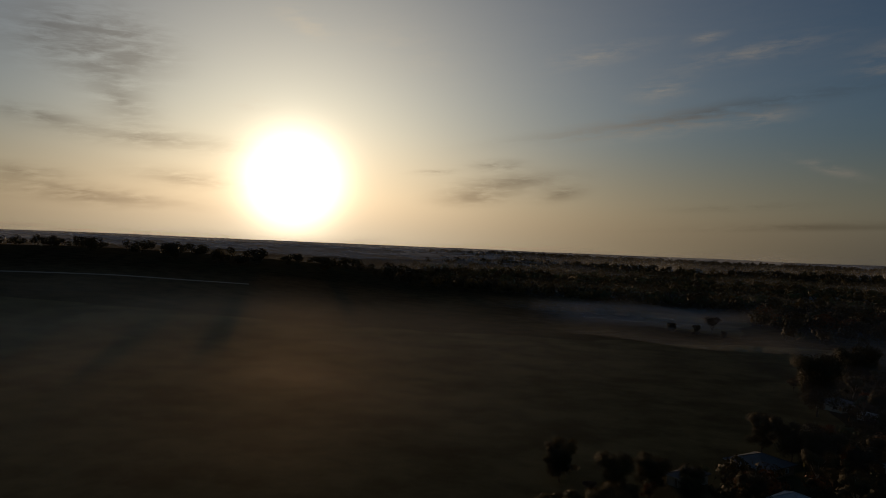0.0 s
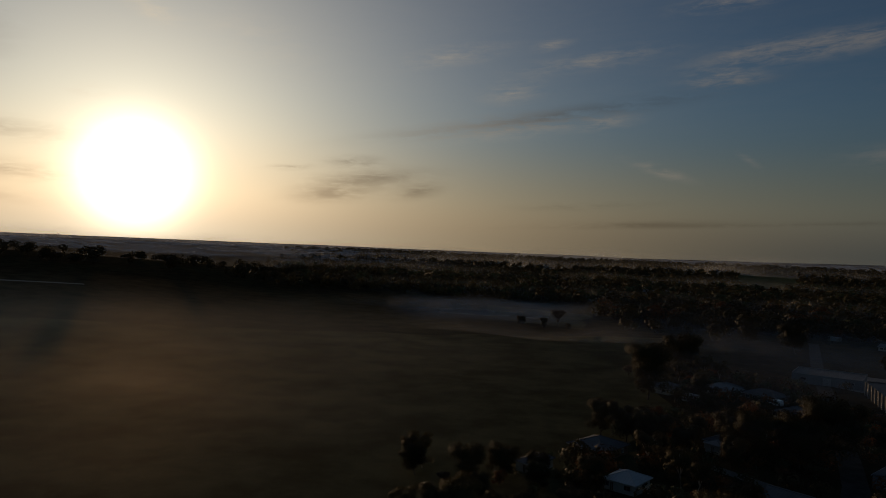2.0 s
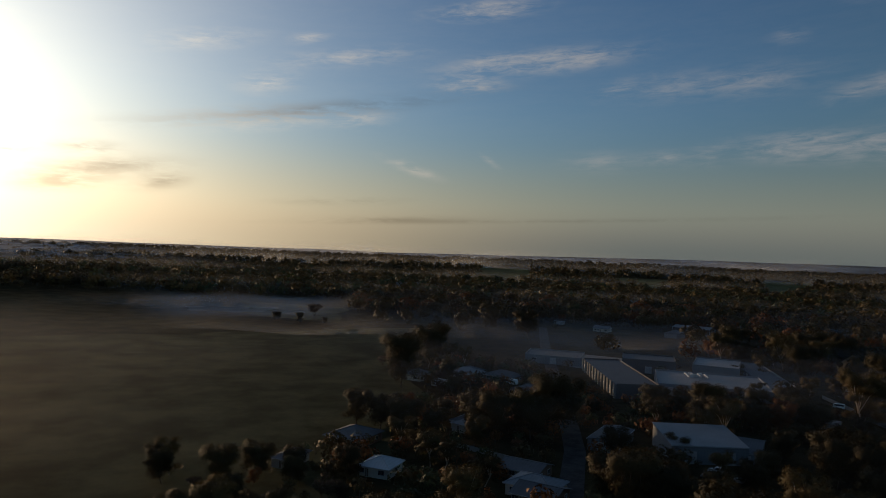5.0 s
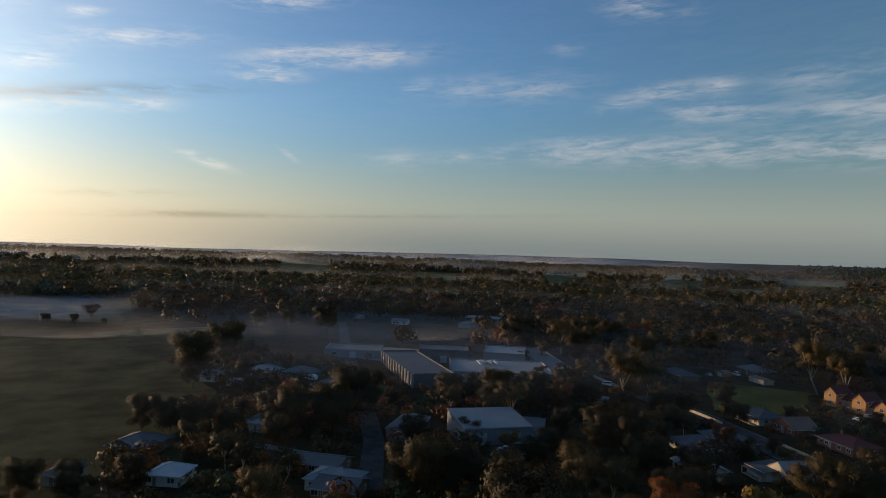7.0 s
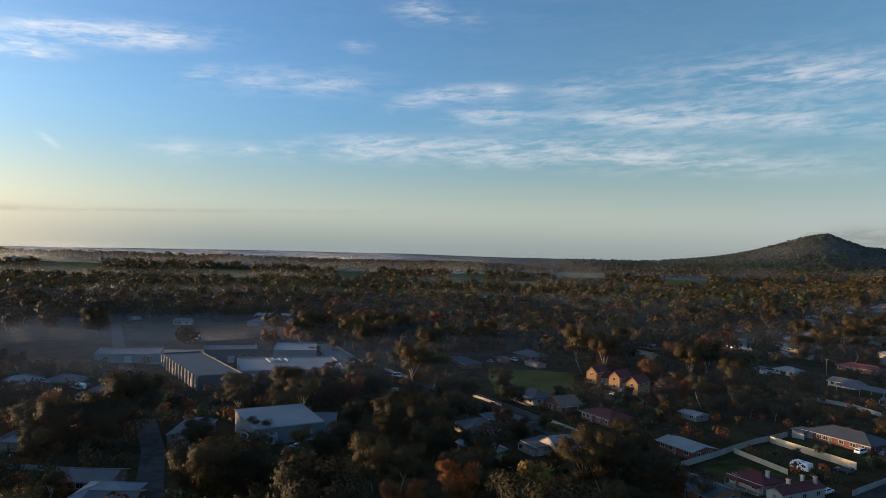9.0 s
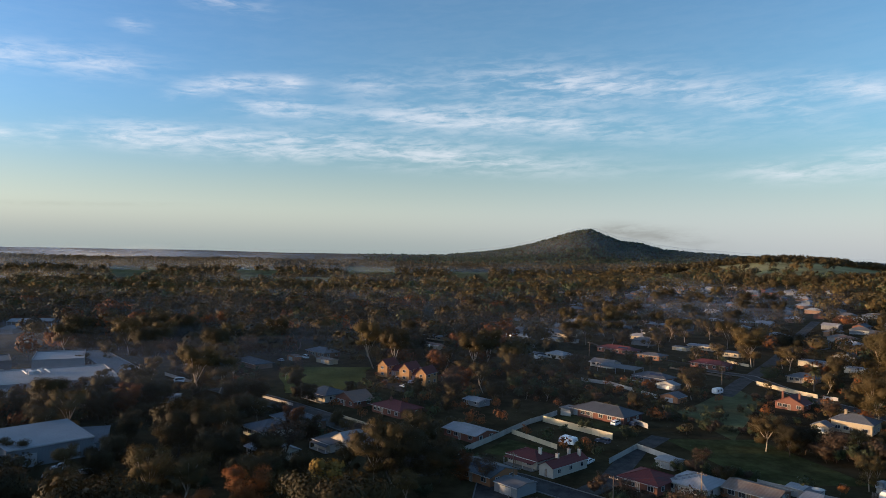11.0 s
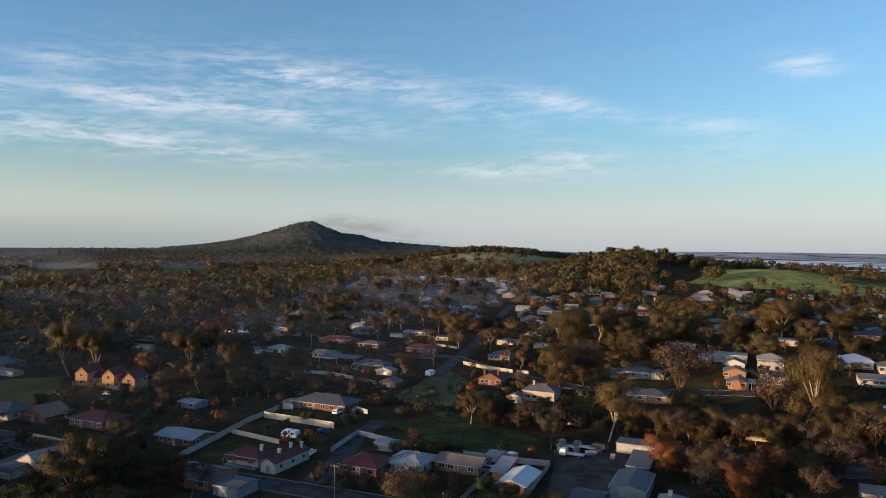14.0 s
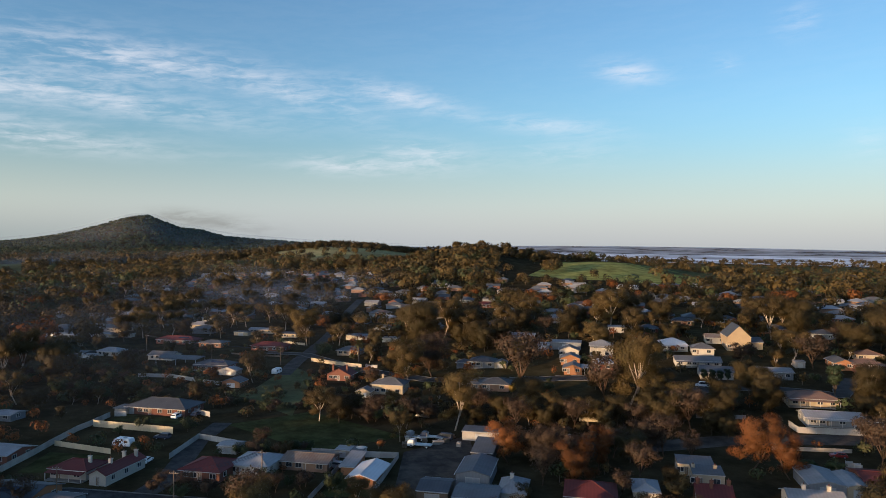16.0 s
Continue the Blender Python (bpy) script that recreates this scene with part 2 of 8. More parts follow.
GROUND = material("dry_grass_and_soil", (0.05, 0.041, 0.02), 0.95, 0.5, 0.012, 0.9, (0.043, 0.032, 0.018), bump_size=0.15, per_thing=0, patches=0.09, shine=0.0)
PASTURE = material("green_pasture", (0.26, 0.26, 0.075), 0.95, 0.3, 0.02, 0.35, (0.22, 0.2, 0.07), bump_size=0.1, per_thing=0.05, patches=0.06, shine=0.0)
PALE_FIELD = material("pale_winter_field", (0.105, 0.11, 0.05), 0.95, 0.4, 0.02, 0.35, (0.09, 0.085, 0.045), bump_size=0.08, per_thing=0, patches=0.05, shine=0.0)
STRAW = material("pale_straw_pasture", (0.3, 0.26, 0.13), 0.95, 0.35, 0.01, 0.3, (0.2, 0.2, 0.08), bump_size=0.08, per_thing=0, patches=0.02, shine=0.0)
MEADOW = material("meadow_grass", (0.14, 0.135, 0.042), 0.95, 0.45, 0.05, 0.6, (0.06, 0.06, 0.02), bump_size=0.08, per_thing=0, patches=0.1, shine=0.0)
LAWN = material("lawn", (0.054, 0.058, 0.022), 0.95, 0.4, 0.06, 0.8, (0.05, 0.047, 0.02), bump_size=0.06, per_thing=0.1, patches=0.15, shine=0.0)
DRY = material("dry_grass", (0.1, 0.087, 0.042), 0.95, 0.25, 0.03, 0.7, (0.085, 0.074, 0.036), bump_size=0.02, per_thing=0.1, patches=0.04, shine=0.0)
ASPHALT = material("asphalt", (0.052, 0.047, 0.043), 0.85, 0.3, 0.08, 2.0, (0.066, 0.06, 0.054), per_thing=0.05, patches=0.25, shine=0.08)
GRAVEL = material("gravel", (0.085, 0.07, 0.055), 0.95, 0.4, 0.08, 1.5, (0.055, 0.045, 0.037), per_thing=0.1, patches=0.2, shine=0.05)
QUARRY = material("quarry_earth", (0.16, 0.1, 0.065), 0.95, 0.5, 0.02, 0.3, (0.1, 0.065, 0.045), shine=0.0)
CONCRETE = material("concrete", (0.24, 0.23, 0.21), 0.9, 0.3, 0.2, 2.0, (0.17, 0.165, 0.155))
KERB = material("old_kerb_concrete", (0.15, 0.145, 0.135), 0.9, 0.3, 0.2, 2.0, (0.11, 0.105, 0.1))
GUM = foliage("gum_leaves", (0.09, 0.059, 0.018), (0.056, 0.047, 0.016))
GUM_DARK = foliage("dark_gum_leaves", (0.052, 0.037, 0.012), (0.042, 0.034, 0.012))
AUTUMN = foliage("autumn_leaves", (0.165, 0.06, 0.014), (0.1, 0.045, 0.015))
BROWN = foliage("withered_brown_leaves", (0.068, 0.043, 0.025), (0.055, 0.039, 0.024))
GOLD = foliage("golden_leaves", (0.24, 0.15, 0.025), (0.16, 0.11, 0.025))
HEDGE = foliage("shrub_leaves", (0.042, 0.056, 0.02), (0.055, 0.045, 0.02))
CONIFER = foliage("conifer_needles", (0.03, 0.045, 0.02), (0.024, 0.035, 0.018))
PALM_LEAF = foliage("palm_fronds", (0.09, 0.085, 0.03), (0.06, 0.06, 0.025))
BARK = material("brown_bark", (0.12, 0.09, 0.065), 0.95, 0.4, 0.6, 4.0)
PALE_BARK = material("pale_gum_bark", (0.46, 0.38, 0.29), 0.85, 0.4, 0.5, 3.0, (0.26, 0.2, 0.15))
TWIG = material("bare_twigs", (0.11, 0.068, 0.042), 0.95, 0.3, 0.5, 3.0)
ROOF_WHITE = material("pale_zinc_roof", (0.26, 0.26, 0.265), 0.68, 0.3, 0.25, 1.6, (0.18, 0.178, 0.175), metal=0.0, sheets=0.08, shine=0.2)
ROOF_BRIGHT = material("bright_zinc_roof", (0.5, 0.5, 0.5), 0.6, 0.2, 0.25, 1.6, (0.4, 0.395, 0.39), sheets=0.06)
ROOF_HALL = material("dull_pale_hall_roof", (0.27, 0.275, 0.28), 0.68, 0.25, 0.12, 1.2, (0.2, 0.2, 0.2), sheets=0.06, shine=0.2)
ROOF_GREY = material("grey_iron_roof", (0.12, 0.122, 0.128), 0.68, 0.3, 0.25, 1.6, (0.088, 0.087, 0.086), metal=0.0, sheets=0.08, shine=0.2)
ROOF_DARK = material("charcoal_roof", (0.075, 0.078, 0.085), 0.6, 0.25, 0.25, 1.6, sheets=0.1)
ROOF_RED = material("red_iron_roof", (0.12, 0.03, 0.026), 0.7, 0.3, 0.25, 1.6, (0.09, 0.03, 0.027), sheets=0.12)
ROOF_TILE = material("brown_tile_roof", (0.2, 0.12, 0.085), 0.8, 0.35, 0.3, 2.5, (0.15, 0.105, 0.085), sheets=0.1)
ROOF_RUST = material("weathered_rusty_roof", (0.2, 0.165, 0.135), 0.75, 0.5, 0.35, 1.8, (0.17, 0.12, 0.09), sheets=0.15)
BRICK = material("orange_brick", (0.33, 0.155, 0.075), 0.9, 0.25, 0.4, 6.0, (0.27, 0.13, 0.065))
BRICK_RED = material("red_brick", (0.17, 0.075, 0.05), 0.9, 0.25, 0.4, 6.0, (0.14, 0.062, 0.045))
BRICK_BROWN = material("brown_brick", (0.24, 0.15, 0.1), 0.9, 0.25, 0.4, 6.0)
RENDER = material("cream_render", (0.42, 0.34, 0.23), 0.85, 0.2, 0.3, 2.5, (0.35, 0.28, 0.19))
WHITE_WALL = material("white_weatherboard", (0.46, 0.42, 0.35), 0.75, 0.2, 0.3, 2.5, (0.38, 0.34, 0.28))
STONE = material("sandstone", (0.44, 0.33, 0.2), 0.9, 0.3, 0.5, 3.5, (0.36, 0.27, 0.17))
GREEN_WALL = material("grey_green_cladding", (0.3, 0.33, 0.3), 0.8, 0.2, 0.3, 2.0)
GREY_WALL = material("grey_cladding", (0.2, 0.21, 0.22), 0.75, 0.2, 0.2, 1.2, (0.16, 0.165, 0.17), sheets=0.08)
DARK_CLAD = material("dark_grey_cladding", (0.085, 0.085, 0.088), 0.75, 0.2, 0.2, 1.2, (0.065, 0.065, 0.067), sheets=0.08)
FENCE_CREAM = material("cream_steel_fence", (0.52, 0.43, 0.28), 0.7, 0.15, 0.2, 2.0, (0.52, 0.43, 0.29))
FENCE_GREY = material("grey_paling_fence", (0.34, 0.31, 0.27), 0.9, 0.3, 0.3, 3.0, (0.25, 0.22, 0.19))
FENCE_WHITE = material("white_fence_paint", (0.4, 0.37, 0.33), 0.75, 0.2, 0.3, 2.5)
TRIM = material("white_trim_paint", (0.48, 0.46, 0.42), 0.6, 0.1, 0.5, 3.0)
DARK_METAL = material("dark_metal", (0.06, 0.06, 0.065), 0.55, 0.2, 0.5, 3.0, metal=0.4)
STEEL = material("galvanised_steel", (0.5, 0.51, 0.52), 0.45, 0.2, 0.5, 3.0, metal=0.6)
WOOD = material("weathered_timber", (0.2, 0.15, 0.105), 0.9, 0.35, 0.5, 4.0)
TANK = material("tank_plastic", (0.42, 0.42, 0.38), 0.6, 0.15, 0.4, 2.0)
RUBBER = material("rubber", (0.025, 0.025, 0.027), 0.9, 0.2, 0.5, 5.0, per_thing=0)
SOLAR = material("solar_glass", (0.03, 0.04, 0.075), 0.2, 0.15, 0.5, 2.0)
PAINT_WHITE = material("white_car_paint", (0.8, 0.8, 0.79), 0.3, 0.06, 0.5, 2.0)
PAINT_SILVER = material("silver_car_paint", (0.45, 0.46, 0.48), 0.3, 0.06, 0.5, 2.0, metal=0.5)
PAINT_DARK = material("dark_blue_car_paint", (0.045, 0.055, 0.085), 0.3, 0.06, 0.5, 2.0)
PAINT_RED = material("red_car_paint", (0.2, 0.025, 0.02), 0.3, 0.06, 0.5, 2.0)
ORANGE_PLASTER = material("orange_plaster", (0.4, 0.23, 0.1), 0.85, 0.15, 0.3, 2.5, (0.33, 0.19, 0.085))

GLASS = bpy.data.materials.new("window_glass")
GLASS.use_nodes = True
g_shader = GLASS.node_tree.nodes["Principled BSDF"]
g_shader.inputs["Base Color"].default_value = (0.03, 0.035, 0.04, 1)
g_shader.inputs["Roughness"].default_value = 0.08

def mist_material(name, through_part, tint=(0.82, 0.85, 0.89, 1), onward=0.0):
    """Thin mist: part of the light is scattered back, part through; onward adds a glossy sheen for a glow at a low sun.
    """
    m = bpy.data.materials.new(name)
    m.use_nodes = True
    mt = m.node_tree
    mt.nodes.clear()
    m_pos = node(mt, "ShaderNodeNewGeometry").outputs["Position"]
    m_long = vec_node(mt, "MULTIPLY", m_pos, (0.0035, 0.0035, 0.02))
    m_n = node(mt, "ShaderNodeTexNoise", Vector=m_long, Scale=1.0, Detail=5.0, Roughness=0.55, Distortion=0.5).outputs[0]
    m_edge = node(mt, "ShaderNodeAttribute")
    m_edge.attribute_name = "thickness"
    m_f = math_node(mt, "MULTIPLY", ramp_value(mt, m_n, 0.3, 0.75, 0.25, 1.0), m_edge.outputs["Fac"])
    m_up = node(mt, "ShaderNodeBsdfDiffuse", Color=tint)
    m_down = node(mt, "ShaderNodeBsdfTranslucent", Color=tint)
    m_body = node(mt, "ShaderNodeMixShader", i0=through_part, i1=m_up.outputs[0], i2=m_down.outputs[0])
    if onward:
        m_low = node(mt, "ShaderNodeBsdfGlossy", Color=tint, Roughness=0.75)
        m_body = node(mt, "ShaderNodeMixShader", i0=onward, i1=m_body.outputs[0], i2=m_low.outputs[0])
    m_all = node(mt, "ShaderNodeMixShader", i0=m_f, i1=node(mt, "ShaderNodeBsdfTransparent").outputs[0], i2=m_body.outputs[0])
    mt.links.new(m_all.outputs[0], node(mt, "ShaderNodeOutputMaterial").inputs[0])
    return m


MIST = mist_material("ground_mist", 0.25)
# For upright sheets that glow with the sun in place of hazy air.
HAZE = mist_material("haze_sheet_glow", 0.6)
FOG = mist_material("white_fog", 0.08, (0.86, 0.88, 0.9, 1))
def smooth(a, b, v):
    u = min(1.0, max(0.0, (v - a) / (b - a)))
    return u * u * (3 - 2 * u)


def bump(v, centre, width):
    return math.exp(-((v - centre) / width) ** 2)


def MOUNTAIN(a):
    """Height of the mountain's ridge by bearing."""
    bearing = (60, 67.5, 70.2, 72.8, 74.6, 76, 77.4, 78.7, 79.6, 80.5, 81.2, 81.9, 82.9, 84.3, 85.2, 86.1, 87.9, 90.2, 95, 104)
    height = (0, 9, 20, 41, 61, 83, 109, 137, 150, 160, 141, 121, 95, 87, 72, 56, 46, 37, 15, 0)
    return float(np.interp(a, bearing, height))


def land(x, y):
    """Height of the ground. The town lies in a shallow valley, with rises to the north-west, the east and the south-east."""
    d = math.hypot(x, y)
    a = math.degrees(math.atan2(x, y))
    if a < -150:
        a += 360
    z = (4 + 30 * smooth(12, 45, a)) * smooth(2200, 4900, d) + 13 * smooth(1000, 2100, d)
    z += 34 * bump(a, -42, 26) * smooth(260, 800, d) * (1 - 0.6 * smooth(850, 1600, d))
    z += 14 * smooth(94, 118, a) * smooth(190, 400, d) * (1 - smooth(155, 200, a)) * (1 - smooth(1050, 1500, d))
    z += 20 * bump(a, 98, 24) * smooth(430, 1000, d) * (1 - 0.5 * smooth(1080, 1500, d))
    z += 40 * bump(a, 95, 8) * smooth(1000, 1600, d) * (1 - smooth(1720, 2400, d))
    z += 24 * bump(a, 106, 5.5) * smooth(700, 1000, d) * (1 - smooth(1030, 1400, d))
    z += 14 * bump(a, 117, 5) * smooth(760, 990, d) * (1 - smooth(1010, 1350, d))
    # the mountain and its shoulder
    z += MOUNTAIN(a) * math.exp(-((d - 3700) / 650) ** 2)
    # far range past the fog
    z += 26 * bump(a, 120, 18) * smooth(3800, 4500, d)
    z += 0.8 * noise.noise((x * 0.006, y * 0.006, 0.3)) * smooth(120, 400, d) + 5 * noise.noise((x * 0.0016, y * 0.0016, 1.7)) * smooth(600, 1800, d)
    return z


# ---- building blocks ----
def finish(name, bm, mat, smooth_faces=False):
    me = bpy.data.meshes.new(name)
    bm.normal_update()
    bm.to_mesh(me)
    bm.free()
    for f in me.polygons:
        f.use_smooth = smooth_faces
    for one in mat if isinstance(mat, (list, tuple)) else [mat]:
        me.materials.append(one)
    return me


def part(name, bm, mat, parent, label="", smooth_faces=False):
    ob = new(name, finish(name, bm, mat, smooth_faces) if isinstance(bm, bmesh.types.BMesh) else bm)
    ob.parent = parent
    return tagged(ob, label)


def thing(name, x, y, turn, label, category, group="", z=None, drop=0.0):
    ob = new(name)
    ob.empty_display_size = 0.5
    ob.matrix_world = pose(x, y, (land(x, y) if z is None else z) - drop, 0, 0, turn)
    return tagged(ob, label, category, group)


def box(bm, cx, cy, cz, sx, sy, sz, turn=0.0):
    m = pose(cx, cy, cz, 0, 0, turn) @ Matrix.Diagonal((sx, sy, sz, 1))
    return bmesh.ops.create_cube(bm, size=1, matrix=m)["verts"]


def tube(bm, a, b, r1, r2, sides=6):
    a, b = Vector(a), Vector(b)
    m = Matrix.Translation((a + b) / 2) @ (b - a).to_track_quat("Z", "Y").to_matrix().to_4x4()
    bmesh.ops.create_cone(bm, cap_ends=True, segments=sides, radius1=r1, radius2=max(r2, 0.004), depth=(b - a).length, matrix=m)


def solid(bm, points, faces):
    vs = [bm.verts.new(p) for p in points]
    for f in faces:
        bm.faces.new([vs[i] for i in f])


TAKEN = {}


def take(x, y, r):
    """Marks a round spot as built on; kept in squares of 40 m."""
    for i in range(int((x - r - 20) // 40), int((x + r + 20) // 40) + 1):
        for k in range(int((y - r - 20) // 40), int((y + r + 20) // 40) + 1):
            TAKEN.setdefault((i, k), []).append((x, y, r))


def free(x, y, r):
    return all((x - a) ** 2 + (y - b) ** 2 > (r + c) ** 2 for a, b, c in TAKEN.get((int(x // 40), int(y // 40)), ()))


# ---- the ground, one sheet to the horizon ----
RINGS = [0.0] + [12 * i for i in range(1, 9)] + [96 + 7 * i for i in range(1, 87)]
while RINGS[-1] < 4850:
    RINGS.append(min(4900, RINGS[-1] * 1.035))
SPOKES = 360
gv, gf = [], []
for i, d in enumerate(RINGS):
    for k in range(SPOKES):
        a = math.tau * k / SPOKES
        gx, gy = d * math.sin(a), d * math.cos(a)
        gv.append((gx, gy, land(gx, gy) if i else 0.0))
for i in range(len(RINGS) - 1):
    for k in range(SPOKES):
        q, w = i * SPOKES + k, i * SPOKES + (k + 1) % SPOKES
        gf.append((q, w, w + SPOKES, q + SPOKES) if i else (q, w + SPOKES, q + SPOKES))
ground_mesh = bpy.data.meshes.new("ground")
ground_mesh.from_pydata(gv, [], gf)
ground_mesh.materials.append(GROUND)
ground_mesh.flip_normals()
for f in ground_mesh.polygons:
    f.use_smooth = True
ground = tagged(new("ground", ground_mesh), "dry grass and dark soil ground rolling to the horizon", "ground", kind="structure")


def sheet(name, corners, mat, lift, label, category, kind="structure", steps=12, ragged=0.0, claim=True):
    """A patch of ground between four corners, laid on the land."""
    bm = bmesh.new()
    a, b, c, d = (Vector(p) for p in corners)
    rows = []
    for i in range(steps + 1):
        row = []
        for k in range(steps + 1):
            u, v = i / steps, k / steps
            p = (a * (1 - u) + b * u) * (1 - v) + (d * (1 - u) + c * u) * v
            if ragged and (i in (0, steps) or k in (0, steps)):
                p = p + Vector((noise.noise((p.x * 0.03, p.y * 0.03, 5)), noise.noise((p.x * 0.03, p.y * 0.03, 9)))) * ragged
            row.append(bm.verts.new((p.x, p.y, land(p.x, p.y) + lift)))
        rows.append(row)
    for i in range(steps):
        for k in range(steps):
            bm.faces.new((rows[i][k], rows[i + 1][k], rows[i + 1][k + 1], rows[i][k + 1]))
    bmesh.ops.recalc_face_normals(bm, faces=bm.faces)
    if sum(f.normal.z for f in bm.faces) < 0:
        bmesh.ops.reverse_faces(bm, faces=bm.faces)
    if claim:
        n = max(2, int(max((b - a).length, (d - a).length) / 12))
        for i in range(n):
            for k in range(n):
                u, v = (i + 0.5) / n, (k + 0.5) / n
                p = (a * (1 - u) + b * u) * (1 - v) + (d * (1 - u) + c * u) * v
                take(p.x, p.y, max((b - a).length, (d - a).length) / n * 0.62)
    return tagged(new(name, finish(name, bm, mat, True)), label, category, kind=kind)


def strip(name, points, width, mat, lift, label, category, kerb=False):
    """A road along points, with kerbs."""
    bm, pts = bmesh.new(), []
    for (x1, y1), (x2, y2) in zip(points, points[1:]):
        n = max(1, int(math.hypot(x2 - x1, y2 - y1) / 6))
        pts += [(x1 + (x2 - x1) * i / n, y1 + (y2 - y1) * i / n) for i in range(n)]
    pts.append(points[-1])
    last = None
    edges = []
    for i, (x, y) in enumerate(pts):
        take(x, y, width * 0.6)
        p, q = pts[max(0, i - 1)], pts[min(len(pts) - 1, i + 1)]
        s = Vector((q[1] - p[1], p[0] - q[0])).normalized() * width / 2
        now = [bm.verts.new((x + k * s.x, y + k * s.y, land(x + k * s.x, y + k * s.y) + lift)) for k in (-1, 1)]
        edges.append([v.co.copy() for v in now])
        if last:
            bm.faces.new((last[0], last[1], now[1], now[0]))
        last = now
    bmesh.ops.recalc_face_normals(bm, faces=bm.faces)
    if sum(f.normal.z for f in bm.faces) < 0:
        bmesh.ops.reverse_faces(bm, faces=bm.faces)
    road = tagged(new(name, finish(name, bm, mat)), label, category, kind="structure")
    if kerb:
        for s in (0, 1):
            kb = bmesh.new()
            for e, h in zip(edges, edges[1:]):
                mid, run = (e[s] + h[s]) / 2, h[s] - e[s]
                box(kb, mid.x, mid.y, mid.z + 0.03, run.length + 0.02, 0.3, 0.24, math.degrees(math.atan2(run.y, run.x)))
            part("kerb", kb, KERB, road)
    return road


# ---- buildings ----
def opening(parent, name, x, y, z, w, h, face, glass=True, mat=None):
    """A window or door set in a wall. face: degrees of the wall's outward side."""
    c, s = math.cos(radians(face)), math.sin(radians(face))
    bm = bmesh.new()
    for dx, dz, sx, sz in ((0, h / 2 - 0.05, w, 0.1), (0, -h / 2 + 0.05, w, 0.1), (-w / 2 + 0.05, 0, 0.1, h - 0.2), (w / 2 - 0.05, 0, 0.1, h - 0.2), (0, 0, 0.06, h - 0.2)):
        box(bm, x - s * dx + c * 0.03, y + c * dx + s * 0.03, z + dz, sx, 0.14, sz, face + 90)
    frame_ob = part(name, bm, TRIM, parent)
    pm = bmesh.new()
    box(pm, x + c * 0.005, y + s * 0.005, z, w - 0.1, 0.07, h - 0.1, face + 90)
    part("pane" if glass else "leaf", pm, mat or (GLASS if glass else WOOD), frame_ob)
    return frame_ob


def roof_mesh(kind, l, w, h, pitch, over, mat):
    bm = bmesh.new()
    a, b = l / 2 + over, w / 2 + over
    t = 0.16
    k = math.tan(radians(pitch))
    if kind == "hip":
        r = min(a, b)
        top = h + t + r * k
        pts = [(-a, -b, h), (a, -b, h), (a, b, h), (-a, b, h), (-a, -b, h + t), (a, -b, h + t), (a, b, h + t), (-a, b, h + t)]
        faces = [(3, 2, 1, 0), (0, 1, 5, 4), (1, 2, 6, 5), (2, 3, 7, 6), (3, 0, 4, 7)]
        if abs(a - b) < 0.05:
            pts.append((0, 0, top))
            faces += [(4, 5, 8), (5, 6, 8), (6, 7, 8), (7, 4, 8)]
        elif a > b:
            pts += [(-a + r, 0, top), (a - r, 0, top)]
            faces += [(4, 5, 9, 8), (5, 6, 9), (6, 7, 8, 9), (7, 4, 8)]
        else:
            pts += [(0, -b + r, top), (0, b - r, top)]
            faces += [(4, 5, 8), (5, 6, 9, 8), (6, 7, 9), (7, 4, 8, 9)]
        solid(bm, pts, faces)
    elif kind in ("gable", "gable_y"):
        if kind == "gable_y":
            a, b = b, a
        low, top = h - over * k, h + (b - over) * k
        for s in (-1, 1):
            pts = [(-a, 0, top), (a, 0, top), (a, s * b, low), (-a, s * b, low)]
            pts += [(p[0], p[1], p[2] + t) for p in pts]
            if kind == "gable_y":
                pts = [(-p[1], p[0], p[2]) for p in pts]
            solid(bm, pts, [(0, 1, 2, 3), (7, 6, 5, 4), (0, 4, 5, 1), (1, 5, 6, 2), (2, 6, 7, 3), (3, 7, 4, 0)])
        bmesh.ops.recalc_face_normals(bm, faces=bm.faces)
    else:
        rise = w * k if kind == "skillion" else 0.12
        pts = [(-a, -b, h + rise), (a, -b, h + rise), (a, b, h), (-a, b, h)]
        pts += [(p[0], p[1], p[2] + t) for p in pts]
        solid(bm, pts, [(0, 1, 2, 3), (7, 6, 5, 4), (0, 4, 5, 1), (1, 5, 6, 2), (2, 6, 7, 3), (3, 7, 4, 0)])
        bmesh.ops.recalc_face_normals(bm, faces=bm.faces)
    return finish("roof", bm, mat)


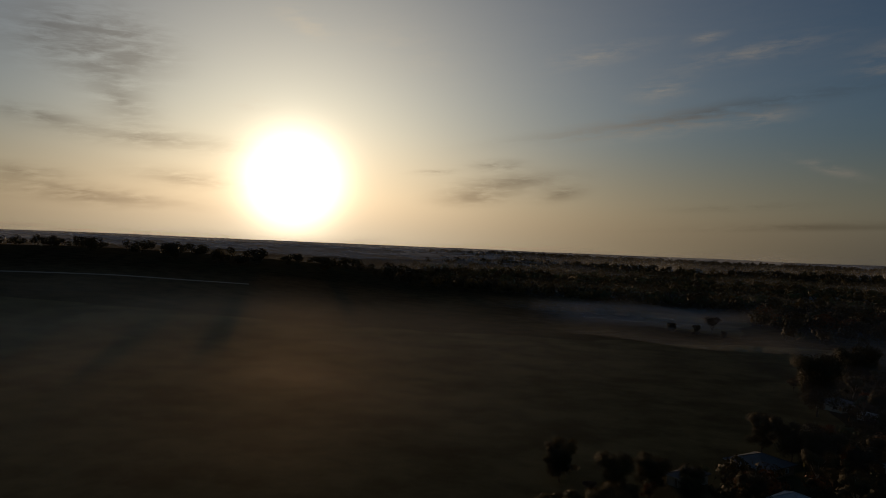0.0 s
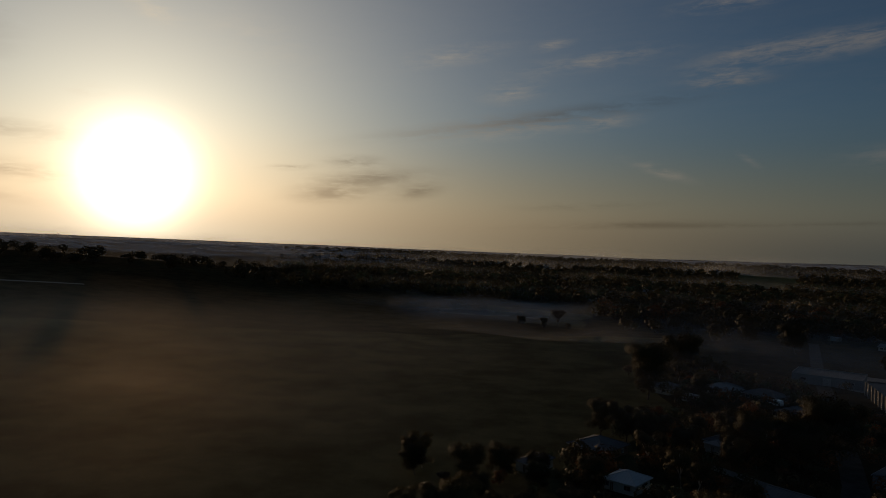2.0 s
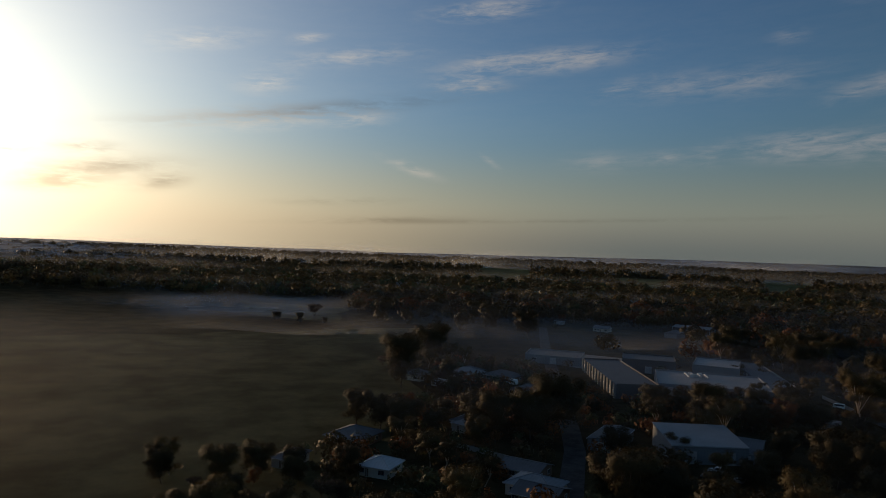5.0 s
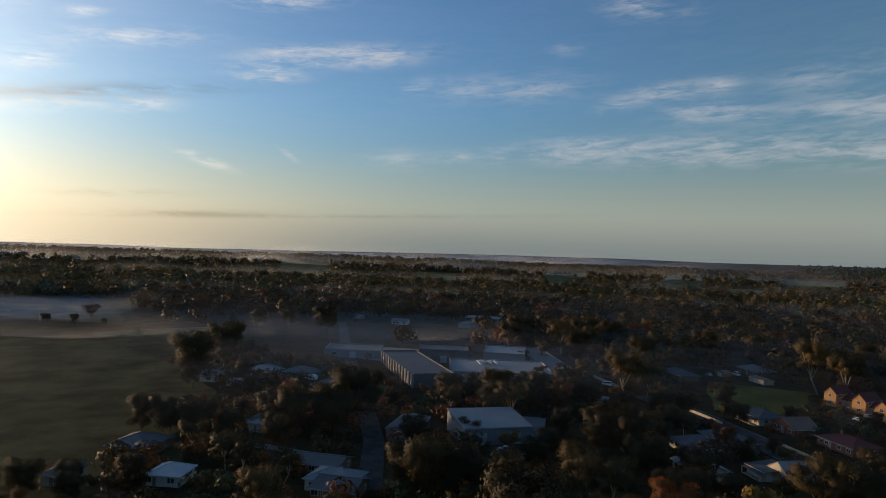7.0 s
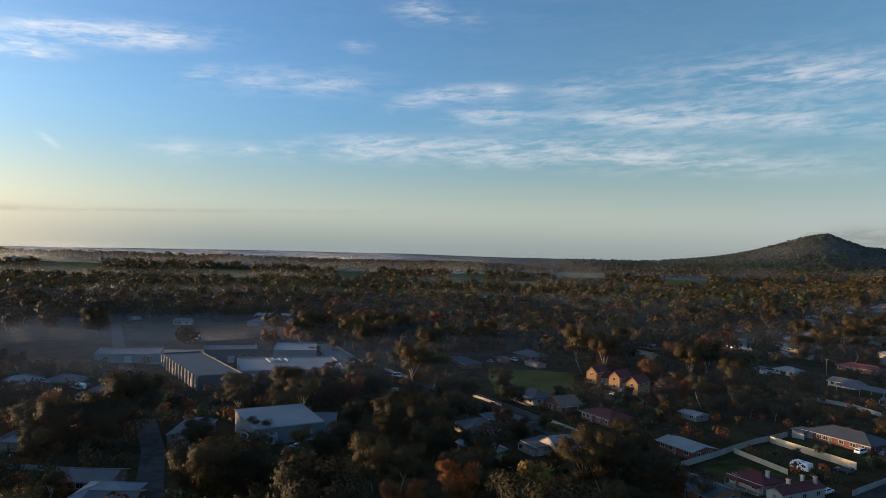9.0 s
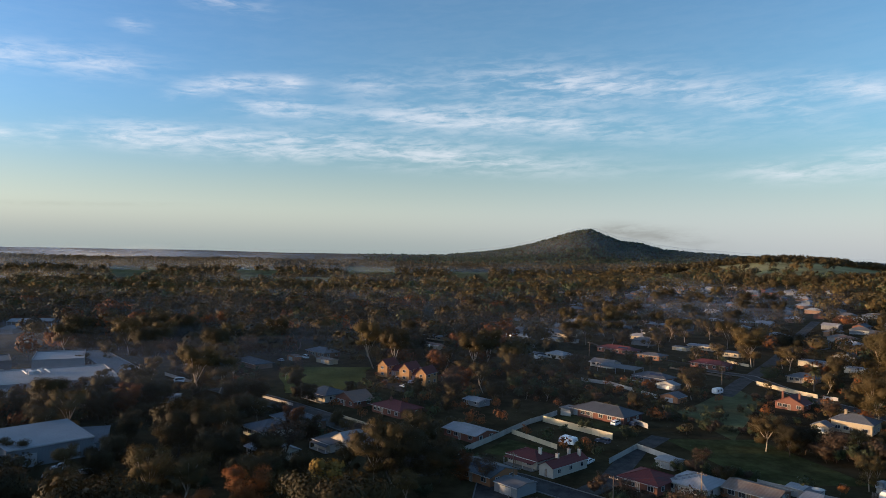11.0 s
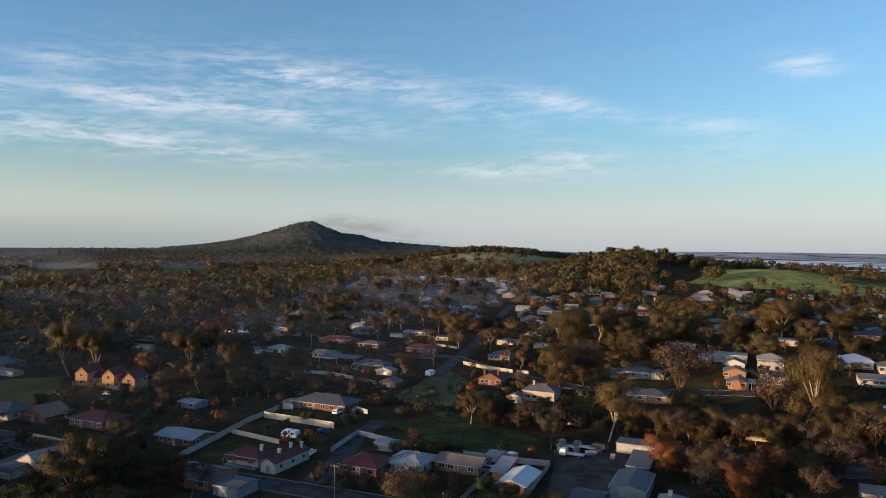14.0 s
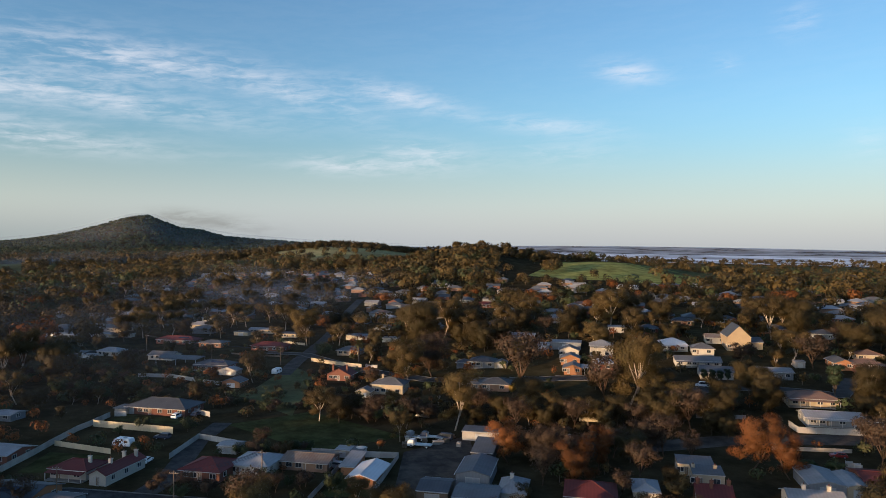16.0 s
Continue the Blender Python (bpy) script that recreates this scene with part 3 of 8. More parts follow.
def wall_mesh(kind, l, w, h, pitch, mat, over=0.5):
    bm = bmesh.new()
    a, b, base, k = l / 2, w / 2, -1.2, math.tan(radians(pitch))
    if kind == "gable":
        top = h + b * k - 0.02
        pts = [(-a, -b, base), (-a, b, base), (-a, b, h), (-a, 0, top), (-a, -b, h)]
        pts += [(a, p[1], p[2]) for p in pts]
        solid(bm, pts, [(0, 1, 2, 3, 4), (9, 8, 7, 6, 5), (0, 5, 6, 1), (1, 6, 7, 2), (2, 7, 8, 3), (3, 8, 9, 4), (4, 9, 5, 0)])
    elif kind == "gable_y":
        top = h + a * k - 0.02
        pts = [(-a, -b, base), (a, -b, base), (a, -b, h), (0, -b, top), (-a, -b, h)]
        pts += [(p[0], b, p[2]) for p in pts]
        solid(bm, pts, [(0, 1, 2, 3, 4), (9, 8, 7, 6, 5), (0, 5, 6, 1), (1, 6, 7, 2), (2, 7, 8, 3), (3, 8, 9, 4), (4, 9, 5, 0)])
    elif kind == "skillion":
        rise = w * k
        pts = [(-a, -b, base), (a, -b, base), (a, b, base), (-a, b, base), (-a, -b, h + rise), (a, -b, h + rise), (a, b, h), (-a, b, h)]
        solid(bm, pts, [(3, 2, 1, 0), (4, 5, 6, 7), (0, 1, 5, 4), (1, 2, 6, 5), (2, 3, 7, 6), (3, 0, 4, 7)])
    else:
        box(bm, 0, 0, (h + base) / 2, l, w, h - base)
    bmesh.ops.recalc_face_normals(bm, faces=bm.faces)
    return finish("wall", bm, mat)


def house(x, y, turn, l, w, h, kind, wall, roof, label, pitch=22, over=0.5, chimneys=(), verandah=0.0, storeys=1, solar=False, windows=True, name="house", category="house", group="", garage=False, door=True):
    """A house with its long side l along the turn; its front is the +y side."""
    t = thing(name, x, y, turn, label, category, group)
    take(x, y, max(l, w) * 0.55)
    part("wall", wall_mesh(kind, l, w, h, pitch, wall), None, t)
    r = part("roof", roof_mesh(kind, l, w, h, pitch, over, roof), None, t)
    k = math.tan(radians(pitch))
    rise = (min(l, w) / 2 if kind == "hip" else l / 2 if kind == "gable_y" else w / 2 if kind == "gable" else 0) * k
    if kind in ("hip", "gable", "gable_y"):
        cap = bmesh.new()
        if kind == "gable":
            box(cap, 0, 0, h + rise + 0.17, l + over * 2, 0.32, 0.1)
        elif kind == "gable_y":
            box(cap, 0, 0, h + rise + 0.17, 0.32, w + over * 2, 0.1)
        else:
            e = min(l, w) / 2 + over
            top = h + 0.18 + e * k
            if l >= w:
                ends = [Vector((-(l - w) / 2, 0, top)), Vector(((l - w) / 2, 0, top))]
            else:
                ends = [Vector((0, -(w - l) / 2, top)), Vector((0, (w - l) / 2, top))]
            if (ends[1] - ends[0]).length > 0.3:
                tube(cap, ends[0], ends[1], 0.14, 0.14, 5)
            for sx in (-1, 1):
                for sy in (-1, 1):
                    near = ends[(sx if l >= w else sy) > 0]
                    tube(cap, near, (sx * (l / 2 + over), sy * (w / 2 + over), h + 0.18), 0.13, 0.11, 5)
        part("ridge_capping", cap, roof, r)
    if kind != "flat" and group != "houses on the far slope":
        for s in (-1, 1):
            gut = bmesh.new()
            if kind in ("hip", "gable", "skillion"):
                z = h + 0.06 - (over * k if kind == "gable" else 0) + (w * k if kind == "skillion" and s < 0 else 0)
                box(gut, 0, s * (w / 2 + over + 0.055), z, l + 2 * over, 0.11, 0.12)
            else:
                box(gut, s * (l / 2 + over + 0.055), 0, h + 0.06 - over * k, 0.11, w + 2 * over, 0.12)
            part("gutter", gut, TRIM, t)
    if windows:
        for level in range(storeys):
            z = 1.45 + 2.7 * level
            n = max(1, int(l / 3.4))
            for s, face in ((1, 90), (-1, 270)):
                for i in range(n):
                    px = -l / 2 + l * (i + 0.5) / n
                    if door and s == 1 and level == 0 and i == n // 2:
                        opening(t, "door", px, w / 2, 1.05, 0.95, 2.1, 90, False)
                        if n == 1:
                            continue
                        px += 1.5 if n > 1 and l / n > 3.2 else 0
                        if l / n <= 3.2:
                            continue
                    if garage and s == 1 and i == n - 1 and level == 0:
                        opening(t, "garage_door", px, w / 2, 1.15, min(2.6, l / n - 0.4), 2.3, 90, False, TRIM)
                    else:
                        opening(t, "window", px, s * w / 2, z, min(1.7, l / n - 0.5), 1.25, face)
            n = max(1, int(w / 4.2))
            for s, face in ((1, 0), (-1, 180)):
                for i in range(n):
                    opening(t, "window", s * l / 2, -w / 2 + w * (i + 0.5) / n, z, min(1.4, w / n - 0.5), 1.2, face)
    for cx, cy in chimneys:
        cm = bmesh.new()
        top = h + rise + 1.1
        box(cm, cx, cy, (h + top) / 2, 0.75, 0.6, top - h)
        box(cm, cx, cy, top + 0.08, 0.92, 0.78, 0.16)
        chim = part("chimney", cm, wall, t)
        pot = bmesh.new()
        tube(pot, (cx, cy, top + 0.16), (cx, cy, top + 0.55), 0.14, 0.11, 8)
        part("chimney_pot", pot, BRICK_RED, chim)
    if verandah:
        vm = bmesh.new()
        b = w / 2
        pts = [(-l / 2, b - 0.02, h - 0.12), (l / 2, b - 0.02, h - 0.12), (l / 2, b + verandah, h - 0.5), (-l / 2, b + verandah, h - 0.5)]
        pts += [(p[0], p[1], p[2] + 0.08) for p in pts]
        solid(vm, pts, [(0, 1, 2, 3), (7, 6, 5, 4), (0, 4, 5, 1), (1, 5, 6, 2), (2, 6, 7, 3), (3, 7, 4, 0)])
        bmesh.ops.recalc_face_normals(vm, faces=vm.faces)
        part("verandah_roof", vm, roof, t)
        fl = bmesh.new()
        box(fl, 0, b + verandah / 2, 0.05, l, verandah, 0.3)
        part("verandah_floor", fl, CONCRETE, t)
        n = max(2, int(l / 2.8))
        for i in range(n + 1):
            pm = bmesh.new()
            box(pm, -l / 2 + 0.1 + (l - 0.2) * i / n, b + verandah - 0.12, (h - 0.5 + 0.2) / 2, 0.14, 0.14, h - 0.7)
            part("post", pm, TRIM, t)
    if solar:
        k2 = radians(pitch)
        for i in range(6):
            sm = bmesh.new()
            m = Matrix.Translation((-l * 0.3 + 1.05 * i, w * 0.25, h + 0.3 + (w / 4 + over) * k)) @ Matrix.Rotation(-k2, 4, "X") @ Matrix.Diagonal((1.0, 1.7, 0.05, 1))
            bmesh.ops.create_cube(sm, size=1, matrix=m)
            part("solar_panel", sm, SOLAR, r)
    return t


def shed(x, y, turn, l, w, h, kind, wall, roof, label, pitch=8, name="shed", door=True, over=0.2, opens=0):
    """A plain metal shed or warehouse, with doors on its front."""
    t = thing(name, x, y, turn, label, name.replace("_", " "))
    take(x, y, max(l, w) * 0.55)
    part("wall", wall_mesh(kind, l, w, h, pitch, wall), None, t)
    part("roof", roof_mesh(kind, l, w, h, pitch, over, roof), None, t)
    if door:
        n = max(1, int(l / 9))
        for i in range(n):
            opening(t, "roller_door", -l / 2 + l * (i + 0.5) / n, w / 2, min(h * 0.42, 1.7), min(3.4, l * 0.5), min(h * 0.8, 3.3), 90, False, STEEL)
    for s in (-1, 1):
        gut = bmesh.new()
        if kind == "gable_y":
            box(gut, s * (l / 2 + over + 0.08), 0, h - over * math.tan(radians(pitch)), 0.16, w + 2 * over, 0.18)
        else:
            box(gut, 0, s * (w / 2 + over + 0.08), h + (w * math.tan(radians(pitch)) if kind == "skillion" and s < 0 else 0), l + 2 * over, 0.16, 0.18)
        part("gutter", gut, STEEL, t)
    if opens:
        for i in range(opens):
            pm = bmesh.new()
            box(pm, -l / 2 + l * (i + 0.5) / opens, w / 2 + 0.02, h / 2 - 0.1, l / opens * 0.72, 0.08, h * 0.72)
            part("bay", pm, DARK_METAL, t)
    return t


def canopy(x, y, turn, l, w, h, roof, label):
    """An open shelter: a thin roof on posts."""
    t = thing("open_shelter", x, y, turn, label, "shelter")
    take(x, y, max(l, w) * 0.5)
    part("roof", roof_mesh("skillion", l, w, h, 4, 0.3, roof), None, t)
    for i in range(3):
        for s in (-1, 1):
            pm = bmesh.new()
            px, py = -l / 2 + l * i / 2, s * w / 2
            top = h + (0 if s > 0 else w * math.tan(radians(4)))
            box(pm, px, py, top / 2 - 0.15, 0.15, 0.15, top + 0.3)
            part("post", pm, STEEL, t)
    return t


def flat_hall(x, y, turn, l, w, h, wall, roof, label, plant_room=False, name="warehouse"):
    """A large flat-roofed hall: walls with a parapet, a roof deck and roof units."""
    t = thing(name, x, y, turn, label, "warehouse")
    take(x, y, max(l, w) * 0.5)
    bm = bmesh.new()
    box(bm, 0, 0, h / 2 - 0.6, l, w, h + 1.2)
    part("wall", bm, wall, t)
    dm = bmesh.new()
    box(dm, 0, 0, h + 0.07, l - 0.7, w - 0.7, 0.13)
    deck = part("roof", dm, roof, t)
    for sx, sy, px, py in ((l, 0.3, 0, w / 2 - 0.15), (l, 0.3, 0, -w / 2 + 0.15), (0.3, w - 0.6, l / 2 - 0.15, 0), (0.3, w - 0.6, -l / 2 + 0.15, 0)):
        pm = bmesh.new()
        tall = 0.2 if py > 1 else 0.64
        box(pm, px, py, h + tall / 2, sx, sy, tall)
        part("parapet", pm, wall, t)
    n = max(1, int(l / 8))
    for i in range(n):
        opening(t, "roller_door" if i % 3 == 1 else "window", -l / 2 + l * (i + 0.5) / n, w / 2, 1.7 if i % 3 == 1 else 2.2, 3.2 if i % 3 == 1 else 2.4, 3.2 if i % 3 == 1 else 1.2, 90, i % 3 != 1, STEEL if i % 3 == 1 else None)
    if plant_room:
        rng = random.Random(int(x))
        for i in range(7):
            um = bmesh.new()
            ux, uy = l * 0.12 + rng.uniform(-5, 5), -w * 0.2 + rng.uniform(-3, 3)
            box(um, ux, uy, h + 0.75, rng.uniform(1.2, 2.4), rng.uniform(1.0, 1.8), 1.2)
            unit = part("roof_unit", um, STEEL, deck)
        for i in range(4):
            tm = bmesh.new()
            tube(tm, (l * 0.12 - 5 + 2.6 * i, -w * 0.12, h + 0.4), (l * 0.12 - 3.4 + 2.6 * i, -w * 0.2, h + 1.5), 0.35, 0.35, 8)
            part("duct", tm, STEEL, deck)
    return t


def fence(points, h, mat, label, posts=True, name="fence"):
    """A run of fence panels between posts."""
    (x0, y0) = points[0]
    t = thing(name, x0, y0, 0, label, "fence")
    z0 = land(x0, y0)
    for (x1, y1), (x2, y2) in zip(points, points[1:]):
        n = max(1, round(math.hypot(x2 - x1, y2 - y1) / 2.6))
        turn = math.degrees(math.atan2(y2 - y1, x2 - x1))
        run = math.hypot(x2 - x1, y2 - y1) / n
        for i in range(n):
            px, py = x1 + (x2 - x1) * (i + 0.5) / n, y1 + (y2 - y1) * (i + 0.5) / n
            take(px, py, 1.0)
            pm = bmesh.new()
            box(pm, px - x0, py - y0, land(px, py) - z0 + h / 2, run - 0.06, 0.06, h, turn)
            box(pm, px - x0, py - y0, land(px, py) - z0 + h - 0.1, run - 0.04, 0.1, 0.09, turn)
            part("panel", pm, mat, t)
            if posts:
                qx, qy = x1 + (x2 - x1) * i / n, y1 + (y2 - y1) * i / n
                qm = bmesh.new()
                box(qm, qx - x0, qy - y0, land(qx, qy) - z0 + h / 2, 0.12, 0.12, h + 0.12, turn)
                part("post", qm, mat, t)
    return t


# ---- vehicles and small things ----
def wheel_pair(t, xs, half, r):
    for wx in xs:
        for s in (-1, 1):
            bm = bmesh.new()
            tube(bm, (wx, s * (half - 0.2), r), (wx, s * half, r), r, r, 12)
            w = part("wheel", bm, RUBBER, t)
            rm = bmesh.new()
            tube(rm, (wx, s * (half - 0.02), r), (wx, s * (half + 0.015), r), r * 0.58, r * 0.5, 10)
            part("rim", rm, STEEL, w)


def car(x, y, turn, paint, label, kind="hatch"):
    t = thing("car", x, y, turn, label, "car")
    take(x, y, 2.4)
    side = {"hatch": [(-2.1, 0.35), (-2.15, 0.75), (-2.0, 0.98), (1.0, 0.98), (1.9, 0.82), (2.1, 0.6), (2.1, 0.35)],
            "wagon": [(-2.3, 0.4), (-2.35, 0.9), (-2.3, 1.08), (1.0, 1.08), (2.1, 0.95), (2.3, 0.65), (2.3, 0.4)],
            "van": [(-2.5, 0.4), (-2.55, 1.0), (-2.5, 1.2), (1.5, 1.2), (2.3, 1.0), (2.5, 0.7), (2.5, 0.4)]}[kind]
    cab = {"hatch": [(-1.9, 0.98), (-1.45, 1.45), (0.15, 1.48), (1.0, 0.98)],
           "wagon": [(-2.25, 1.08), (-2.05, 1.7), (0.2, 1.72), (1.05, 1.08)],
           "van": [(-2.5, 1.2), (-2.45, 2.0), (0.9, 2.0), (1.6, 1.2)]}[kind]
    bm = bmesh.new()
    for prof, half, inset in ((side, 0.88, 0.0), (cab, 0.8, 0.1)):
        n = len(prof)
        pts = [(px, -half + (inset if pz > prof[0][1] + 0.2 and inset else 0), pz) for px, pz in prof] + [(px, half - (inset if pz > prof[0][1] + 0.2 and inset else 0), pz) for px, pz in prof]
        solid(bm, pts, [tuple(range(n)), tuple(range(2 * n - 1, n - 1, -1))] + [(i, i + n, (i + 1) % n + n, (i + 1) % n) for i in range(n)])
    bmesh.ops.recalc_face_normals(bm, faces=bm.faces)
    part("body", bm, paint, t)
    a, b, c, d = cab
    for s in (-1, 1):
        gm = bmesh.new()
        y1, y2 = s * 0.815, s * 0.73
        pts = [(a[0] + 0.3, y1, a[1] + 0.05), (d[0] - 0.25, y1, d[1] + 0.05), (c[0] - 0.05, y2, c[1] - 0.09), (b[0] + 0.1, y2, b[1] - 0.09)]
        solid(gm, pts + [(p[0], p[1] - s * 0.03, p[2]) for p in pts], [(0, 1, 2, 3), (7, 6, 5, 4), (0, 4, 5, 1), (1, 5, 6, 2), (2, 6, 7, 3), (3, 7, 4, 0)])
        part("side_window", gm, GLASS, t)
    for p, q, nm, sgn in ((d, c, "windscreen", 1), (a, b, "rear_window", -1)):
        gm = bmesh.new()
        pts = [(p[0] + sgn * 0.012, -0.7, p[1] + 0.05), (p[0] + sgn * 0.012, 0.7, p[1] + 0.05), (q[0] + sgn * 0.012, 0.62, q[1] - 0.06), (q[0] + sgn * 0.012, -0.62, q[1] - 0.06)]
        solid(gm, pts + [(v[0] - sgn * 0.03, v[1], v[2] - 0.01) for v in pts], [(0, 1, 2, 3), (7, 6, 5, 4), (0, 4, 5, 1), (1, 5, 6, 2), (2, 6, 7, 3), (3, 7, 4, 0)])
        part(nm, gm, GLASS, t)
    wheel_pair(t, (-1.3, 1.3), 0.9, 0.32)
    return t


def caravan(x, y, turn, label, length=5.6):
    t = thing("caravan", x, y, turn, label, "caravan")
    take(x, y, 3.4)
    n = length / 2
    prof = [(-n, 0.5), (-n - 0.1, 1.4), (-n + 0.25, 2.45), (n - 0.7, 2.5), (n, 1.7), (n + 0.1, 1.1), (n - 0.2, 0.5)]
    bm = bmesh.new()
    k = len(prof)
    pts = [(px, -1.15, pz) for px, pz in prof] + [(px, 1.15, pz) for px, pz in prof]
    solid(bm, pts, [tuple(range(k)), tuple(range(2 * k - 1, k - 1, -1))] + [(i, i + k, (i + 1) % k + k, (i + 1) % k) for i in range(k)])
    bmesh.ops.recalc_face_normals(bm, faces=bm.faces)
    part("body", bm, PAINT_WHITE, t)
    for s in (-1, 1):
        for wx in (-n * 0.55, n * 0.35):
            gm = bmesh.new()
            box(gm, wx, s * 1.155, 1.65, 1.1, 0.04, 0.55)
            part("window", gm, GLASS, t)
    hm = bmesh.new()
    box(hm, -n * 0.2, 0, 2.56, 0.8, 0.8, 0.16)
    part("roof_hatch", hm, TANK, t)
    dm = bmesh.new()
    tube(dm, (n - 0.2, 0, 0.5), (n + 1.2, 0, 0.45), 0.07, 0.05, 6)
    part("drawbar", dm, STEEL, t)
    jm = bmesh.new()
    tube(jm, (n + 1.05, 0, 0.5), (n + 1.05, 0, -0.05), 0.05, 0.05, 6)
    part("jockey_wheel", jm, STEEL, t)
    wheel_pair(t, (-0.3, 0.45), 1.12, 0.33)
    return t


def flatbed(x, y, turn, label, paint):
    t = thing("truck", x, y, turn, label, "truck")
    take(x, y, 3.2)
    bm = bmesh.new()
    box(bm, -0.8, 0, 0.95, 4.8, 2.2, 0.22)
    part("tray", bm, STEEL, t)
    cm = bmesh.new()
    n = [(1.8, 0.5), (1.8, 2.2), (3.1, 2.2), (3.55, 1.4), (3.6, 0.5)]
    pts = [(px, -1.05, pz) for px, pz in n] + [(px, 1.05, pz) for px, pz in n]
    solid(cm, pts, [tuple(range(5)), tuple(range(9, 4, -1))] + [(i, i + 5, (i + 1) % 5 + 5, (i + 1) % 5) for i in range(5)])
    bmesh.ops.recalc_face_normals(cm, faces=cm.faces)
    cab = part("cab", cm, paint, t)
    gm = bmesh.new()
    solid(gm, [(3.14, -0.9, 2.12), (3.14, 0.9, 2.12), (3.56, 0.9, 1.45), (3.56, -0.9, 1.45), (3.1, -0.9, 2.12), (3.1, 0.9, 2.12), (3.5, 0.9, 1.45), (3.5, -0.9, 1.45)],
          [(0, 1, 2, 3), (7, 6, 5, 4), (0, 4, 5, 1), (1, 5, 6, 2), (2, 6, 7, 3), (3, 7, 4, 0)])
    part("windscreen", gm, GLASS, cab)
    hm = bmesh.new()
    box(hm, 1.5, 0, 1.5, 0.1, 2.1, 1.0)
    part("headboard", hm, STEEL, t)
    wheel_pair(t, (-2.0, 2.5), 1.05, 0.42)
    return t


def tank(x, y, r, h, mat, label, name="water_tank"):
    t = thing(name, x, y, 0, label, name.replace("_", " "))
    take(x, y, r)
    bm = bmesh.new()
    tube(bm, (0, 0, -0.2), (0, 0, h), r, r, 20)
    part("body", bm, mat, t)
    rm = bmesh.new()
    tube(rm, (0, 0, h), (0, 0, h + r * 0.25), r * 1.02, r * 0.15, 20)
    lid = part("lid", rm, mat, t)
    for i in range(3):
        bm = bmesh.new()
        tube(bm, (0, 0, h * (0.25 + 0.25 * i) - 0.04), (0, 0, h * (0.25 + 0.25 * i) + 0.04), r * 1.02, r * 1.02, 20)
        part("band", bm, mat, t)
    return t


def cage_tank(x, y, turn, label):
    t = thing("bulk_container", x, y, turn, label, "container")
    bm = bmesh.new()
    v = box(bm, 0, 0, 1.25, 1.6, 1.6, 2.2)
    bmesh.ops.bevel(bm, geom=bm.edges[:], offset=0.12, segments=2, affect="EDGES")
    part("bottle", bm, FENCE_WHITE, t)
    pm = bmesh.new()
    box(pm, 0, 0, 0.06, 1.75, 1.75, 0.16)
    part("pallet", pm, WOOD, t)
    for sx in (-1, 1):
        for sy in (-1, 1):
            lm = bmesh.new()
            box(lm, sx * 0.84, sy * 0.84, 1.2, 0.06, 0.06, 2.4)
            part("cage_post", lm, STEEL, t)
    return t


def power_pole(x, y, turn, h=8.5):
    t = thing("power_pole", x, y, turn, "weathered timber power pole with a crossarm", "pole", "power poles along the streets")
    bm = bmesh.new()
    tube(bm, (0, 0, -0.5), (0, 0, h), 0.16, 0.11, 8)
    part("pole", bm, WOOD, t)
    cm = bmesh.new()
    box(cm, 0, 0, h - 0.6, 2.2, 0.12, 0.12)
    arm = part("crossarm", cm, WOOD, t)
    for px in (-1, -0.4, 0.4, 1):
        im = bmesh.new()
        tube(im, (px, 0, h - 0.54), (px, 0, h - 0.3), 0.05, 0.03, 6)
        part("insulator", im, TRIM, arm)
    return t


def wires(a, b, h=8.2):
    """Slack wires between two poles."""
    t = thing("power_line", a[0], a[1], 0, "thin slack electric wires between poles", "wires")
    z0 = land(*a)
    s = Vector((b[1] - a[1], a[0] - b[0], 0)).normalized()
    for off in (-1, -0.4, 0.4, 1):
        bm = bmesh.new()
        pts = []
        for i in range(9):
            u = i / 8
            pts.append(Vector(((b[0] - a[0]) * u, (b[1] - a[1]) * u, land(*a) * (1 - u) + land(*b) * u - z0 + h - 4 * 0.9 * u * (1 - u))) + s * off)
        rings = []
        for p in pts:
            rings.append([bm.verts.new(p + s * u + Vector((0, 0, v))) for u, v in ((-0.03, 0), (0, 0.03), (0.03, 0), (0, -0.03))])
        for p, q in zip(rings, rings[1:]):
            for i in range(4):
                bm.faces.new((p[i], p[(i + 1) % 4], q[(i + 1) % 4], q[i]))
        part("wire", bm, DARK_METAL, t)
    return t


def palm(x, y, h, label):
    t = thing("palm_tree", x, y, 0, label, "tree")
    take(x, y, 2.5)
    rng = random.Random(9)
    bm = bmesh.new()
    for i in range(6):
        tube(bm, (0, 0, h * i / 6 - 0.3), (0, 0, h * (i + 1) / 6), 0.42 - 0.03 * i, 0.36 - 0.03 * i, 9)
    part("trunk", bm, BARK, t)
    for i in range(46):
        a, up = rng.uniform(0, math.tau), rng.uniform(-0.6, 1.2)
        fm = bmesh.new()
        p, way = Vector((0, 0, h)), Vector((math.cos(a) * math.cos(up), math.sin(a) * math.cos(up), math.sin(up)))
        across = Vector((-math.sin(a), math.cos(a), 0))
        last = None
        for k in range(6):
            wd = (0.12, 0.42, 0.5, 0.45, 0.3, 0.05)[k]
            now = [fm.verts.new(p + across * wd - Vector((0, 0, wd * 0.35))), fm.verts.new(p), fm.verts.new(p - across * wd - Vector((0, 0, wd * 0.35)))]
            if last:
                fm.faces.new((last[0], now[0], now[1], last[1]))
                fm.faces.new((last[1], now[1], now[2], last[2]))
            last = now
            p = p + way * 0.72
            way = (way + Vector((0, 0, -0.24))).normalized()
        part("frond", fm, PALM_LEAF, t)
    return t


